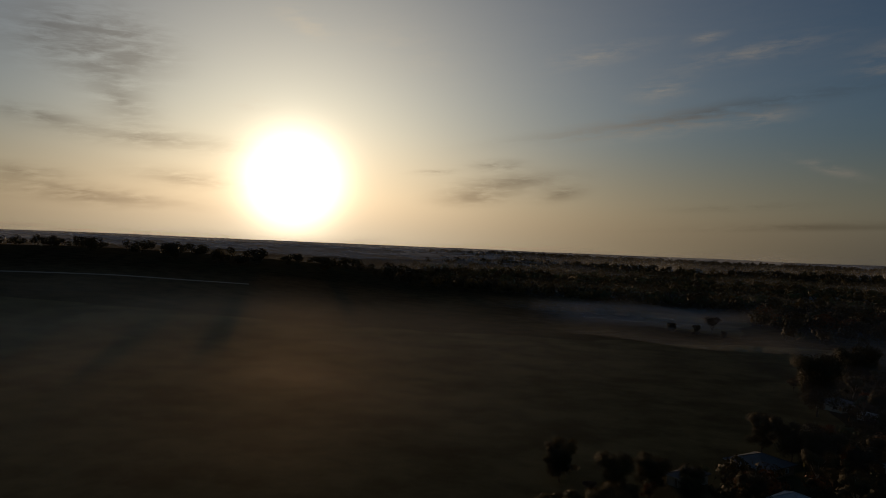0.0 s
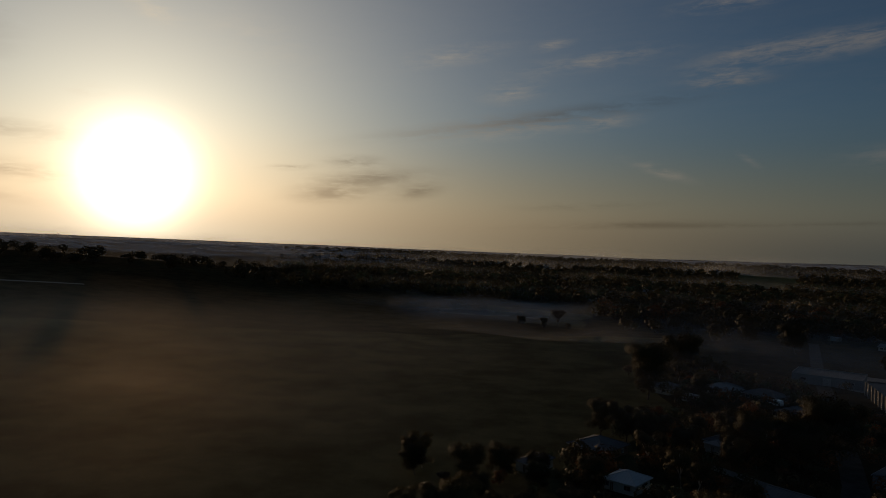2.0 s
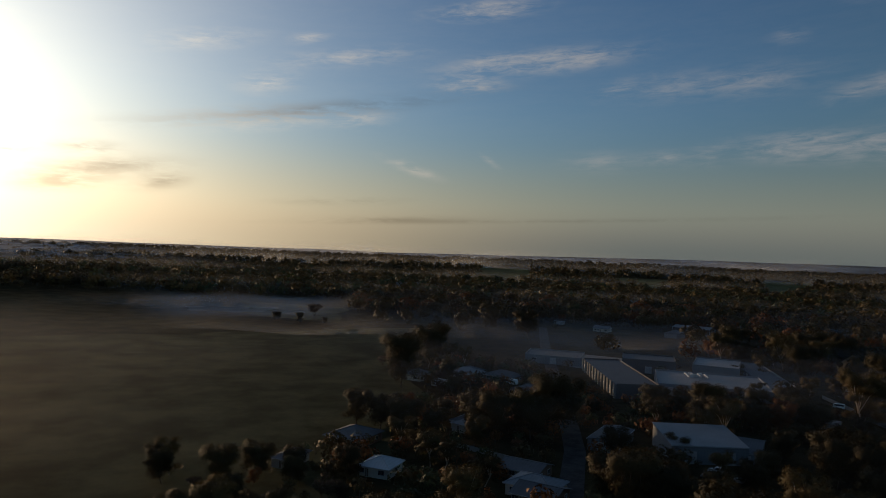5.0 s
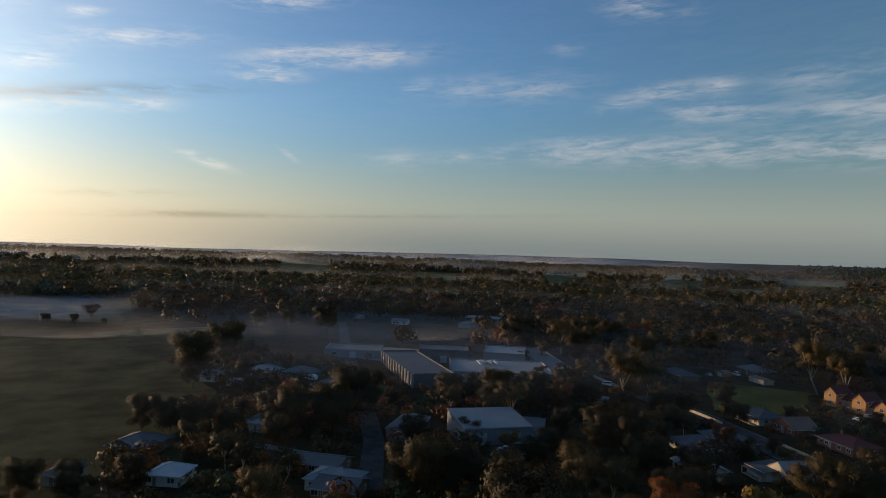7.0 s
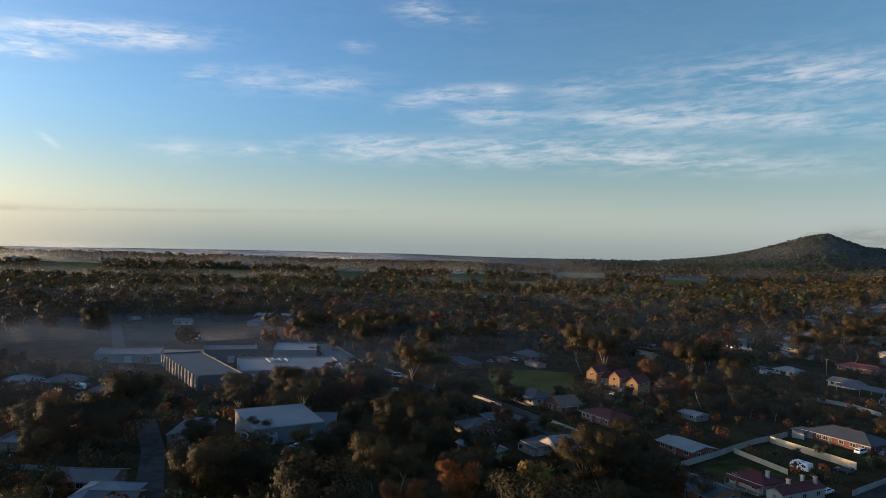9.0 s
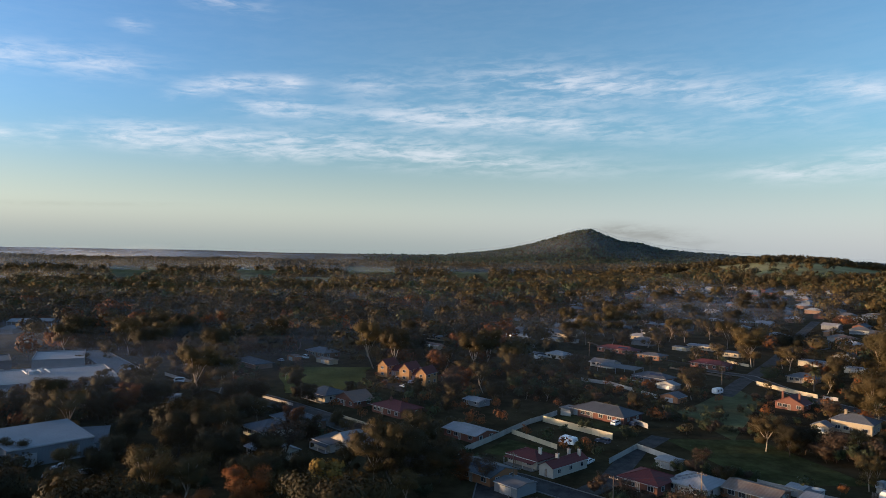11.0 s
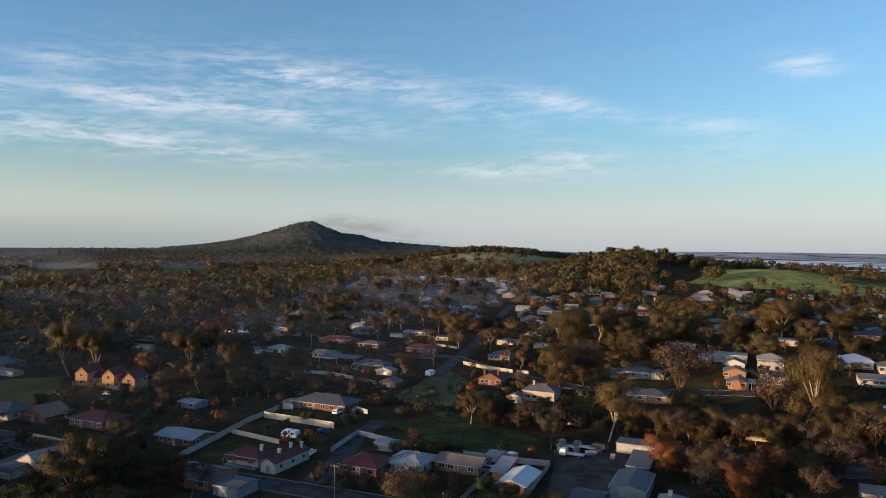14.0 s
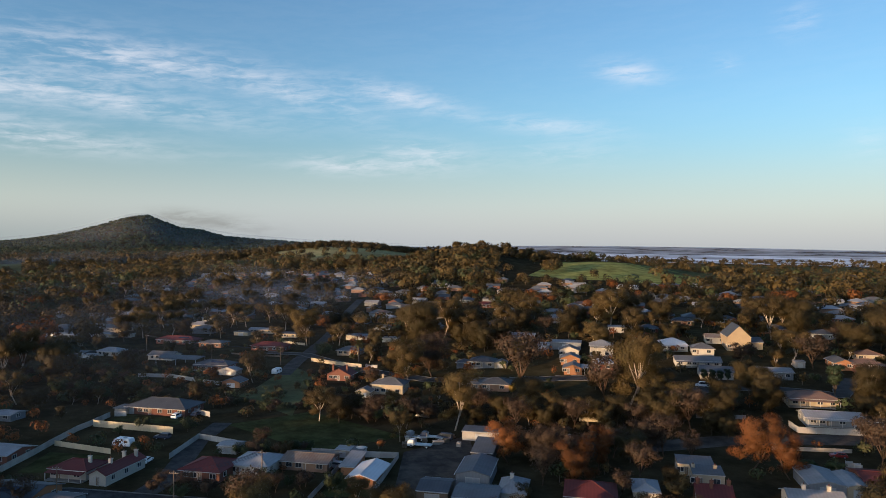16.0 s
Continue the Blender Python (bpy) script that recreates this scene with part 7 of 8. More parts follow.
plant(SHRUBS[3], 193.8, -11.5, 0.68, label="dark hedge tree behind the house roofs")
plant(SHRUBS[0], 194.4, -13.1, 0.74, label="dark hedge tree behind the house roofs")
plant(SHRUBS[3], 166.9, 22.4, 0.83)
plant(BARES[0], 164.2, 19.1, 0.32)
plant(SHRUBS[0], 161.5, 15.9, 0.98)
plant(BARES[1], 165.1, 13.4, 0.36)
plant(SHRUBS[3], 162.4, 10.2, 1.07)
plant(BARES[0], 166.0, 7.6, 0.16)
plant(SHRUBS[0], 163.3, 4.5, 1.17)
plant(BARES[1], 167.0, 1.8, 0.19)
plant(SHRUBS[3], 164.2, -1.2, 0.63)
plant(BARES[0], 161.6, -4.1, 0.47)
plant(SHRUBS[0], 165.2, -7.0, 0.72)
plant(BARES[1], 162.5, -9.9, 0.29)
plant(SHRUBS[3], 225.3, -30.6, 1.45)
plant(AUTUMNS[1], 220.3, -32.7, 0.55)
plant(SHRUBS[0], 222.4, -35.7, 1.08)
plant(BARES[1], 224.5, -38.7, 0.47)
plant(SHRUBS[3], 219.6, -40.6, 1.43)
plant(AUTUMNS[1], 221.6, -43.6, 0.60)
plant(SHRUBS[0], 223.5, -46.7, 1.21)
plant(BARES[1], 218.7, -48.4, 0.47)
plant(SHRUBS[3], 220.6, -51.5, 1.57)
plant(AUTUMNS[1], 222.5, -54.6, 0.39)
plant(GUMS_DARK[0], 149.6, 120.6, 0.84)
plant(GUMS_DARK[1], 203.0, 152.4, 0.85)
plant(BARES[0], 156.0, 100.1, 1.31)
plant(GUMS_DARK[2], 177.0, 106.6, 0.52)
plant(GUMS[2], 153.2, 79.5, 0.56)
plant(GUMS_DARK[0], 217.8, 180.0, 0.88)
plant(GUMS_DARK[1], 211.7, 149.8, 0.70)
plant(BARES[0], 180.3, 91.2, 0.74)
plant(GUMS_DARK[2], 193.9, 107.3, 0.41)
plant(GUMS[2], 171.1, 133.6, 0.60)
plant(GUMS_DARK[0], 144.4, 88.2, 0.50)
plant(GUMS_DARK[1], 189.9, 74.0, 0.51)

# ---- rows of bare poplars along the creek ----
plant(POPLARS[0], 312.2, 296.7, 1.00, group="bare poplars along the creek")
plant(POPLARS[0], 319.0, 295.1, 0.90, group="bare poplars along the creek")
plant(POPLARS[0], 322.0, 289.4, 1.05, group="bare poplars along the creek")
plant(POPLARS[0], 328.4, 288.1, 1.10, group="bare poplars along the creek")
plant(POPLARS[0], 332.7, 284.9, 1.00, group="bare poplars along the creek")
plant(POPLARS[0], 366.6, 306.8, 0.80, group="bare poplars along the creek")
plant(POPLARS[0], 358.9, 291.9, 0.90, group="bare poplars along the creek")
plant(POPLARS[0], 416.2, 332.0, 0.80, group="bare poplars along the creek")
plant(POPLARS[0], 428.0, 334.3, 0.80, group="bare poplars along the creek")
plant(POPLARS[0], 444.3, 323.5, 0.80, group="bare poplars along the creek")
plant(POPLARS[0], 441.5, 314.9, 0.70, group="bare poplars along the creek")
plant(POPLARS[0], 487.1, 340.3, 0.90, group="bare poplars along the creek")
plant(POPLARS[0], 491.4, 337.5, 0.90, group="bare poplars along the creek")
plant(POPLARS[0], 428.4, 285.0, 0.90, group="bare poplars along the creek")
plant(POPLARS[0], 440.0, 286.3, 0.90, group="bare poplars along the creek")
plant(POPLARS[0], 458.5, 288.2, 0.80, group="bare poplars along the creek")
plant(POPLARS[0], 465.1, 288.8, 0.80, group="bare poplars along the creek")
plant(POPLARS[0], 409.7, 174.0, 0.80, group="bare poplars along the creek")
plant(POPLARS[0], 412.7, 171.6, 0.85, group="bare poplars along the creek")
plant(POPLARS[0], 415.7, 169.3, 0.80, group="bare poplars along the creek")

# ---- stacked timber and crates in the work yard ----
yard_stack(196.6, -40.9, 50, 0)
yard_stack(199.8, -42.8, 67, 1)
yard_stack(194.5, -45.4, 84, 2)
yard_stack(192.7, -48.8, 101, 3)
yard_stack(193.8, -51.5, 118, 4)
yard_stack(197.5, -53.7, 135, 5)
yard_stack(189.3, -54.0, 152, 6)
yard_stack(192.3, -39.1, 169, 7)

# ---- large trees in the gardens and streets ----
plant(GUMS_DARK[0], 129.4, 88.9, 0.72)
plant(GUMS[2], 191.5, 78.7, 0.59)
plant(GUMS[1], 333.9, -198.0, 0.58)
plant(GUMS[2], 352.4, -65.9, 0.43)
plant(GUMS_DARK[0], 314.2, 273.8, 1.16)
plant(GUMS_DARK[1], 122.8, -74.6, 0.58)
plant(GUMS[0], 268.1, 13.5, 0.32)
plant(GUMS_DARK[2], 252.1, 103.7, 0.40)
plant(GUMS[1], 308.5, -153.9, 0.62)
plant(GUMS[0], 324.3, -268.2, 0.75)
plant(GUMS_DARK[0], 88.8, -92.0, 0.70)
plant(GUMS[2], 262.8, -277.9, 0.85)
plant(GUMS_DARK[1], 247.5, -241.8, 1.10)
plant(GUMS[1], 200.9, 75.7, 0.31)
plant(GUMS_DARK[2], 183.3, -191.0, 0.51)
plant(GUMS_DARK[0], 325.2, 275.7, 0.81)
plant(AUTUMNS[0], 116.5, 81.7, 1.10)
plant(GUMS_DARK[1], 389.0, 182.2, 0.65)
plant(GUMS[0], 136.6, 0.3, 0.67)
plant(GUMS_DARK[2], 359.7, 182.1, 0.62)
plant(GUMS[1], 294.4, 293.1, 0.86)
plant(GUMS_DARK[0], 188.1, -216.8, 1.19)
plant(GUMS[0], 372.1, -102.5, 1.06)
plant(GUMS_DARK[0], 325.4, -248.6, 0.74)
plant(GUMS_DARK[1], 348.8, -96.6, 0.79)
plant(GUMS[1], 311.6, -283.4, 0.49)
plant(GUMS_DARK[2], 287.4, -309.4, 1.07)
plant(GUMS[2], 286.7, 292.2, 0.61)
plant(GUMS_DARK[0], 244.4, -260.8, 0.52)
plant(AUTUMNS[0], 373.3, -45.3, 0.69)
plant(GUMS_DARK[1], 103.5, 55.4, 1.39)
plant(BARES[0], 267.1, 303.9, 0.93)
plant(GUMS[0], 403.5, -35.7, 0.63)
plant(GUMS_DARK[2], 133.1, -6.1, 0.53)
plant(GUMS[1], 260.3, 298.8, 1.06)
plant(GUMS_DARK[0], 244.5, 216.2, 0.57)
plant(GUMS[0], 226.4, -124.1, 0.65)
plant(GUMS_DARK[0], 270.7, 215.8, 1.17)
plant(GUMS[2], 310.5, -223.8, 0.46)
plant(GUMS[1], 111.1, -42.8, 0.67)
plant(GUMS_DARK[2], 310.1, -24.4, 0.33)
plant(GUMS[2], 381.7, -191.7, 1.04)
plant(GUMS_DARK[0], 327.1, -104.2, 0.72)
plant(AUTUMNS[0], 379.7, 134.0, 0.97)
plant(GUMS_DARK[1], 309.0, 223.9, 0.87)
plant(BARES[0], 346.8, 218.7, 1.22)
plant(GUMS_DARK[2], 123.3, 44.7, 0.52)
plant(GUMS[1], 361.5, -214.9, 0.56)
plant(GUMS_DARK[0], 386.6, -80.7, 0.71)
plant(GUMS[0], 402.8, -70.3, 0.34)
plant(GUMS_DARK[0], 418.8, -94.2, 1.19)
plant(GUMS[2], 269.8, -54.8, 1.32)
plant(GUMS_DARK[1], 309.5, 290.9, 1.45)
plant(GUMS[1], 254.1, -228.7, 0.51)
plant(GUMS_DARK[2], 181.3, 156.9, 0.47)
plant(GUMS[2], 190.3, 133.9, 0.57)
plant(GUMS_DARK[0], 315.3, -175.1, 0.90)
plant(AUTUMNS[0], 104.2, 88.4, 1.08)
plant(GUMS_DARK[1], 349.6, -128.6, 1.14)
plant(BARES[0], 199.2, -0.9, 0.63)
plant(GUMS[0], 338.3, 221.3, 0.67)
plant(GUMS_DARK[2], 354.5, 68.1, 0.32)
plant(GUMS[1], 269.6, 83.2, 0.75)
plant(GUMS_DARK[0], 274.9, 296.9, 0.48)
plant(GUMS[0], 329.2, 224.8, 1.13)
plant(GUMS[2], 387.4, -146.0, 1.30)
plant(GUMS_DARK[1], 389.6, 83.2, 0.70)
plant(GUMS[1], 403.1, -85.1, 0.67)
plant(GUMS_DARK[2], 395.6, -103.7, 1.01)
plant(GUMS_DARK[0], 385.8, 134.8, 0.60)
plant(AUTUMNS[0], 380.0, 109.6, 1.01)
plant(GUMS_DARK[1], 427.0, -20.2, 0.86)
plant(BARES[0], 274.4, 245.8, 1.22)
plant(GUMS[0], 281.4, 261.2, 1.19)
plant(GUMS_DARK[2], 264.3, -292.0, 0.94)
plant(GUMS[1], 125.0, -27.1, 0.68)
plant(GUMS_DARK[0], 212.2, 224.2, 0.42)
plant(GUMS_DARK[0], 216.2, -132.9, 0.78)
plant(GUMS[2], 135.8, -25.1, 0.58)
plant(GUMS_DARK[1], 340.9, 124.9, 0.54)
plant(GUMS[1], 278.4, -103.9, 0.57)
plant(GUMS_DARK[2], 349.6, 144.1, 0.36)
plant(GUMS[2], 387.4, -87.7, 0.78)
plant(GUMS_DARK[0], 233.9, -49.8, 0.48)
plant(AUTUMNS[0], 150.9, -73.1, 1.10)
plant(GUMS_DARK[1], 142.3, 93.8, 0.53)
plant(BARES[0], 260.4, -245.4, 1.22)
plant(GUMS_DARK[2], 196.1, 129.1, 0.40)
plant(GUMS[1], 331.6, 264.7, 0.66)
plant(GUMS_DARK[0], 293.9, 268.7, 0.61)
plant(GUMS[0], 124.2, -49.7, 0.60)
plant(GUMS_DARK[0], 180.7, 190.5, 0.73)
plant(GUMS[2], 228.0, -255.8, 0.81)
plant(GUMS_DARK[1], 135.6, -156.0, 0.74)
plant(GUMS[1], 293.9, -300.3, 0.85)
plant(GUMS_DARK[2], 102.0, -112.7, 0.93)
plant(GUMS[2], 361.1, -163.6, 0.79)
plant(GUMS_DARK[0], 264.9, 73.9, 0.43)
plant(AUTUMNS[0], 411.4, 111.6, 0.66)
plant(GUMS_DARK[1], 314.0, -200.4, 0.47)
plant(BARES[0], 142.6, 0.7, 1.19)
plant(GUMS[1], 309.5, 115.4, 0.71)
plant(GUMS_DARK[0], 199.9, 219.8, 0.37)
plant(GUMS[0], 390.7, 93.2, 0.62)
plant(GUMS_DARK[0], 298.8, 214.5, 0.94)
plant(GUMS[2], 278.2, 276.8, 1.25)
plant(GUMS_DARK[1], 220.5, 215.0, 0.49)
plant(GUMS[1], 337.3, 134.6, 0.44)
plant(GUMS_DARK[2], 195.0, -156.8, 0.86)
plant(GUMS[2], 324.4, -230.2, 0.34)
plant(GUMS_DARK[0], 79.1, -93.8, 0.47)
plant(AUTUMNS[0], 298.6, 113.8, 1.10)
plant(GUMS_DARK[1], 333.7, -100.6, 1.01)
plant(GUMS[0], 292.4, 241.9, 0.73)
plant(GUMS_DARK[2], 291.8, -147.2, 0.86)
plant(GUMS[1], 330.0, -46.7, 0.58)
plant(GUMS_DARK[0], 252.1, -259.0, 1.05)
plant(GUMS[0], 211.2, -214.9, 0.38)
plant(GUMS_DARK[0], 244.8, 87.2, 0.53)
plant(GUMS[2], 229.1, -130.9, 1.22)
plant(GUMS_DARK[1], 81.7, 86.7, 1.34)
plant(GUMS[1], 229.1, 270.5, 0.30)
plant(GUMS_DARK[2], 194.8, -206.9, 0.71)
plant(GUMS_DARK[0], 290.9, 253.7, 0.54)
plant(GUMS_DARK[1], 181.5, -198.0, 0.86)
plant(BARES[0], 109.6, -36.1, 1.22)
plant(GUMS[0], 300.4, -146.1, 0.86)
plant(GUMS_DARK[2], 212.0, 186.6, 0.34)
plant(GUMS[1], 169.4, 183.4, 0.53)
plant(GUMS_DARK[0], 372.9, 28.3, 0.34)
plant(GUMS[0], 308.2, -200.7, 0.45)
plant(GUMS_DARK[0], 376.2, -150.1, 0.46)
plant(GUMS_DARK[1], 215.4, -166.5, 0.93)
plant(GUMS[1], 99.2, -73.5, 0.92)
plant(GUMS_DARK[2], 274.5, -136.0, 0.32)
plant(GUMS[2], 343.1, -177.3, 1.33)
plant(GUMS_DARK[0], 359.3, -196.5, 1.06)
plant(AUTUMNS[0], 228.2, -69.3, 0.60)
plant(GUMS_DARK[1], 280.4, 314.0, 1.34)
plant(GUMS[0], 139.7, 58.2, 0.52)
plant(GUMS_DARK[2], 343.7, 179.1, 0.55)
plant(GUMS[1], 203.5, -41.0, 0.40)
plant(GUMS_DARK[0], 333.0, 197.3, 0.64)
plant(GUMS[0], 322.8, 87.1, 0.93)
plant(GUMS[2], 316.9, -240.6, 0.69)
plant(GUMS_DARK[1], 309.1, -196.2, 0.54)
plant(GUMS[1], 236.9, -59.1, 0.40)
plant(GUMS_DARK[2], 326.4, 58.6, 0.62)
plant(GUMS[2], 368.6, -194.9, 1.32)
plant(GUMS_DARK[0], 209.6, -41.9, 0.33)
plant(AUTUMNS[0], 320.6, -206.0, 0.49)
plant(GUMS_DARK[1], 379.1, 161.0, 0.54)
plant(BARES[0], 335.3, 59.7, 0.99)
plant(GUMS[0], 406.2, 6.1, 0.53)
plant(GUMS_DARK[2], 237.8, -118.3, 0.53)
plant(GUMS[1], 164.6, 125.0, 0.71)
plant(GUMS_DARK[0], 262.6, 23.3, 0.45)
plant(GUMS[0], 357.5, -123.3, 1.11)
plant(GUMS[2], 362.3, -102.2, 1.27)
plant(GUMS_DARK[1], 115.1, -121.2, 0.58)
plant(GUMS[1], 197.3, -38.7, 0.50)
plant(GUMS_DARK[2], 237.5, 150.8, 0.65)
plant(GUMS[2], 256.1, 167.6, 0.39)
plant(GUMS_DARK[0], 230.2, 83.2, 0.36)
plant(AUTUMNS[0], 131.5, -46.7, 0.57)
plant(GUMS_DARK[1], 290.6, 285.6, 0.71)
plant(BARES[0], 116.5, -74.0, 1.09)
plant(GUMS[0], 348.7, 157.6, 0.80)
plant(GUMS[1], 244.7, 185.2, 0.44)
plant(GUMS_DARK[0], 259.1, 247.7, 1.13)
plant(GUMS[0], 250.5, 260.5, 0.69)
plant(GUMS_DARK[0], 387.6, -176.1, 0.47)
plant(GUMS[2], 99.5, -90.9, 0.62)
plant(GUMS_DARK[1], 412.1, -40.2, 1.30)
plant(GUMS[1], 340.8, 152.2, 0.74)
plant(GUMS_DARK[2], 199.3, -145.0, 0.92)
plant(GUMS[2], 252.0, 99.0, 0.42)
plant(GUMS_DARK[0], 387.5, -103.3, 1.03)
plant(AUTUMNS[0], 334.6, 124.6, 0.78)
plant(GUMS_DARK[1], 369.1, -171.5, 0.77)
plant(BARES[0], 240.5, 200.9, 0.66)
plant(GUMS[0], 265.6, 64.6, 0.38)
plant(GUMS_DARK[2], 300.2, -186.1, 0.65)
plant(GUMS[1], 193.0, -226.5, 0.91)
plant(GUMS_DARK[0], 393.1, -114.9, 0.99)
plant(GUMS[0], 114.9, -82.8, 0.59)
plant(GUMS_DARK[0], 273.8, 255.4, 1.12)
plant(GUMS[2], 104.7, -120.5, 0.99)
plant(GUMS_DARK[1], 334.7, 235.1, 1.00)
plant(GUMS[1], 278.0, 326.0, 0.56)
plant(GUMS_DARK[2], 346.2, -193.0, 0.81)
plant(GUMS[2], 396.2, -38.3, 0.92)
plant(GUMS_DARK[0], 320.4, -100.6, 0.78)
plant(AUTUMNS[0], 147.9, -168.7, 1.10)
plant(GUMS_DARK[1], 227.7, -28.0, 0.60)
plant(BARES[0], 347.0, 149.7, 1.13)
plant(GUMS[0], 360.8, 132.4, 0.66)
plant(GUMS_DARK[2], 345.3, -207.7, 1.33)
plant(GUMS[0], 365.4, 182.6, 0.49)
plant(GUMS_DARK[0], 364.5, -54.6, 0.71)
plant(GUMS[2], 353.3, -173.2, 0.76)
plant(GUMS_DARK[1], 212.3, 203.2, 0.66)
plant(GUMS[1], 307.1, 235.4, 1.07)
plant(GUMS_DARK[2], 356.2, 148.9, 0.78)
plant(GUMS[2], 336.1, -226.8, 0.84)
plant(GUMS_DARK[0], 314.7, 232.8, 0.59)
plant(AUTUMNS[0], 318.9, 249.0, 0.98)
plant(GUMS_DARK[1], 174.2, 164.2, 0.51)
plant(BARES[0], 330.9, -81.9, 1.22)
plant(GUMS[0], 412.6, 103.3, 0.45)
plant(GUMS_DARK[2], 259.1, -268.1, 1.08)
plant(GUMS[1], 367.1, -109.3, 0.53)
plant(GUMS_DARK[0], 242.2, 128.9, 0.32)
plant(GUMS[0], 194.5, -87.0, 0.30)
plant(GUMS_DARK[0], 299.0, 251.1, 0.76)
plant(GUMS[2], 184.9, 98.3, 0.38)
plant(GUMS_DARK[1], 330.2, -112.4, 0.97)
plant(GUMS[1], 149.9, 170.5, 0.83)
plant(GUMS_DARK[2], 315.2, 133.0, 0.92)
plant(GUMS[2], 127.2, 81.8, 0.56)
plant(GUMS_DARK[0], 216.7, -84.5, 0.88)
plant(AUTUMNS[0], 375.7, -51.0, 0.62)
plant(GUMS_DARK[1], 375.0, 48.1, 0.52)
plant(BARES[0], 255.5, -197.3, 0.72)
plant(GUMS_DARK[2], 275.5, 51.6, 0.32)
plant(GUMS[1], 169.0, -178.6, 0.51)
plant(GUMS_DARK[0], 190.8, 185.9, 0.85)
plant(GUMS[0], 257.2, -211.5, 0.73)
plant(GUMS_DARK[0], 252.7, -274.4, 1.18)
plant(GUMS_DARK[1], 302.9, -290.2, 0.44)
plant(GUMS_DARK[2], 355.2, -240.6, 0.95)
plant(GUMS[2], 420.3, -84.7, 1.18)
plant(GUMS_DARK[0], 144.4, -92.7, 0.38)
plant(AUTUMNS[0], 403.6, 147.9, 0.67)
plant(GUMS_DARK[1], 124.3, -140.7, 1.02)
plant(BARES[0], 277.0, -40.4, 0.85)
plant(GUMS[0], 294.5, -107.9, 0.60)
plant(GUMS_DARK[2], 263.6, 290.4, 0.94)
plant(GUMS[1], 126.6, -66.9, 0.39)
plant(GUMS_DARK[0], 260.6, -216.4, 0.66)
plant(GUMS[0], 295.7, 5.1, 0.72)
plant(GUMS_DARK[0], 271.6, -258.5, 0.67)
plant(GUMS_DARK[1], 358.2, -185.1, 1.03)
plant(GUMS[1], 378.1, 124.2, 0.58)
plant(GUMS[2], 419.1, -4.6, 0.66)
plant(AUTUMNS[0], 300.2, 20.3, 0.57)
plant(GUMS_DARK[1], 326.2, -145.8, 1.07)
plant(BARES[0], 173.8, 198.3, 1.12)
plant(GUMS[0], 388.5, 173.1, 0.59)
plant(GUMS_DARK[2], 231.2, -66.3, 0.44)
plant(GUMS[1], 236.6, -43.8, 0.44)
plant(GUMS_DARK[0], 220.9, -238.1, 0.59)
plant(GUMS[0], 294.9, 100.4, 0.58)
plant(GUMS_DARK[0], 218.9, 227.9, 0.34)
plant(GUMS[2], 415.3, 98.3, 0.47)
plant(GUMS_DARK[1], 320.7, -53.7, 0.35)
plant(GUMS[1], 152.6, -181.4, 0.70)
plant(GUMS_DARK[2], 161.6, 116.1, 0.36)
plant(GUMS[2], 115.2, -10.0, 0.59)
plant(GUMS_DARK[0], 221.2, -66.0, 0.50)
plant(GUMS_DARK[1], 323.1, -204.7, 0.36)
plant(BARES[0], 402.1, 116.5, 1.22)
plant(GUMS[0], 147.3, -20.5, 0.46)
plant(GUMS_DARK[2], 330.9, 216.1, 0.95)
plant(GUMS[1], 340.3, 73.7, 0.34)
plant(GUMS_DARK[0], 342.5, 111.7, 0.76)
plant(GUMS[0], 107.3, 119.9, 0.51)
plant(GUMS_DARK[0], 262.7, 108.6, 0.33)
plant(GUMS[2], 378.3, -53.4, 0.40)
plant(GUMS[1], 194.4, 142.0, 0.40)
plant(GUMS_DARK[2], 399.5, -91.4, 0.70)
plant(GUMS_DARK[0], 382.7, 166.2, 0.93)
plant(AUTUMNS[0], 175.4, 173.4, 1.10)
plant(GUMS_DARK[1], 404.4, -116.0, 1.29)
plant(BARES[0], 277.6, 174.4, 0.63)
plant(GUMS[0], 228.1, 214.4, 0.64)
plant(GUMS_DARK[2], 234.6, 260.8, 0.52)
plant(GUMS[1], 392.1, 140.0, 0.51)
plant(GUMS_DARK[0], 356.7, -131.6, 0.50)
plant(GUMS[0], 296.3, 132.7, 1.26)
plant(GUMS_DARK[0], 202.5, 143.2, 0.32)
plant(GUMS[2], 254.6, 203.9, 0.52)
plant(GUMS_DARK[1], 302.1, -179.3, 0.39)
plant(GUMS[1], 295.1, -162.7, 0.48)
plant(GUMS_DARK[2], 198.3, 163.0, 0.56)
plant(GUMS_DARK[0], 156.1, 184.8, 0.93)
plant(GUMS_DARK[1], 180.2, -181.8, 0.60)
plant(BARES[0], 337.2, -138.4, 1.22)
plant(GUMS[0], 286.0, 232.4, 0.66)
plant(GUMS_DARK[2], 380.9, -104.9, 0.54)
plant(GUMS[1], 188.7, -99.0, 0.30)
plant(GUMS[0], 299.3, -281.2, 0.43)
plant(GUMS_DARK[0], 312.3, -270.6, 0.85)
plant(GUMS[2], 385.0, 103.6, 0.69)
plant(GUMS_DARK[1], 307.3, 210.4, 1.22)
plant(GUMS[1], 362.6, 153.6, 0.48)
plant(GUMS_DARK[2], 379.7, 39.1, 0.45)
plant(GUMS[2], 306.1, 275.0, 0.83)
plant(GUMS_DARK[0], 280.1, 302.7, 0.58)
plant(AUTUMNS[0], 271.1, 322.7, 0.97)
plant(GUMS_DARK[1], 301.4, -108.1, 0.61)
plant(BARES[0], 242.8, 207.4, 0.56)
plant(GUMS[0], 238.0, -196.7, 0.65)
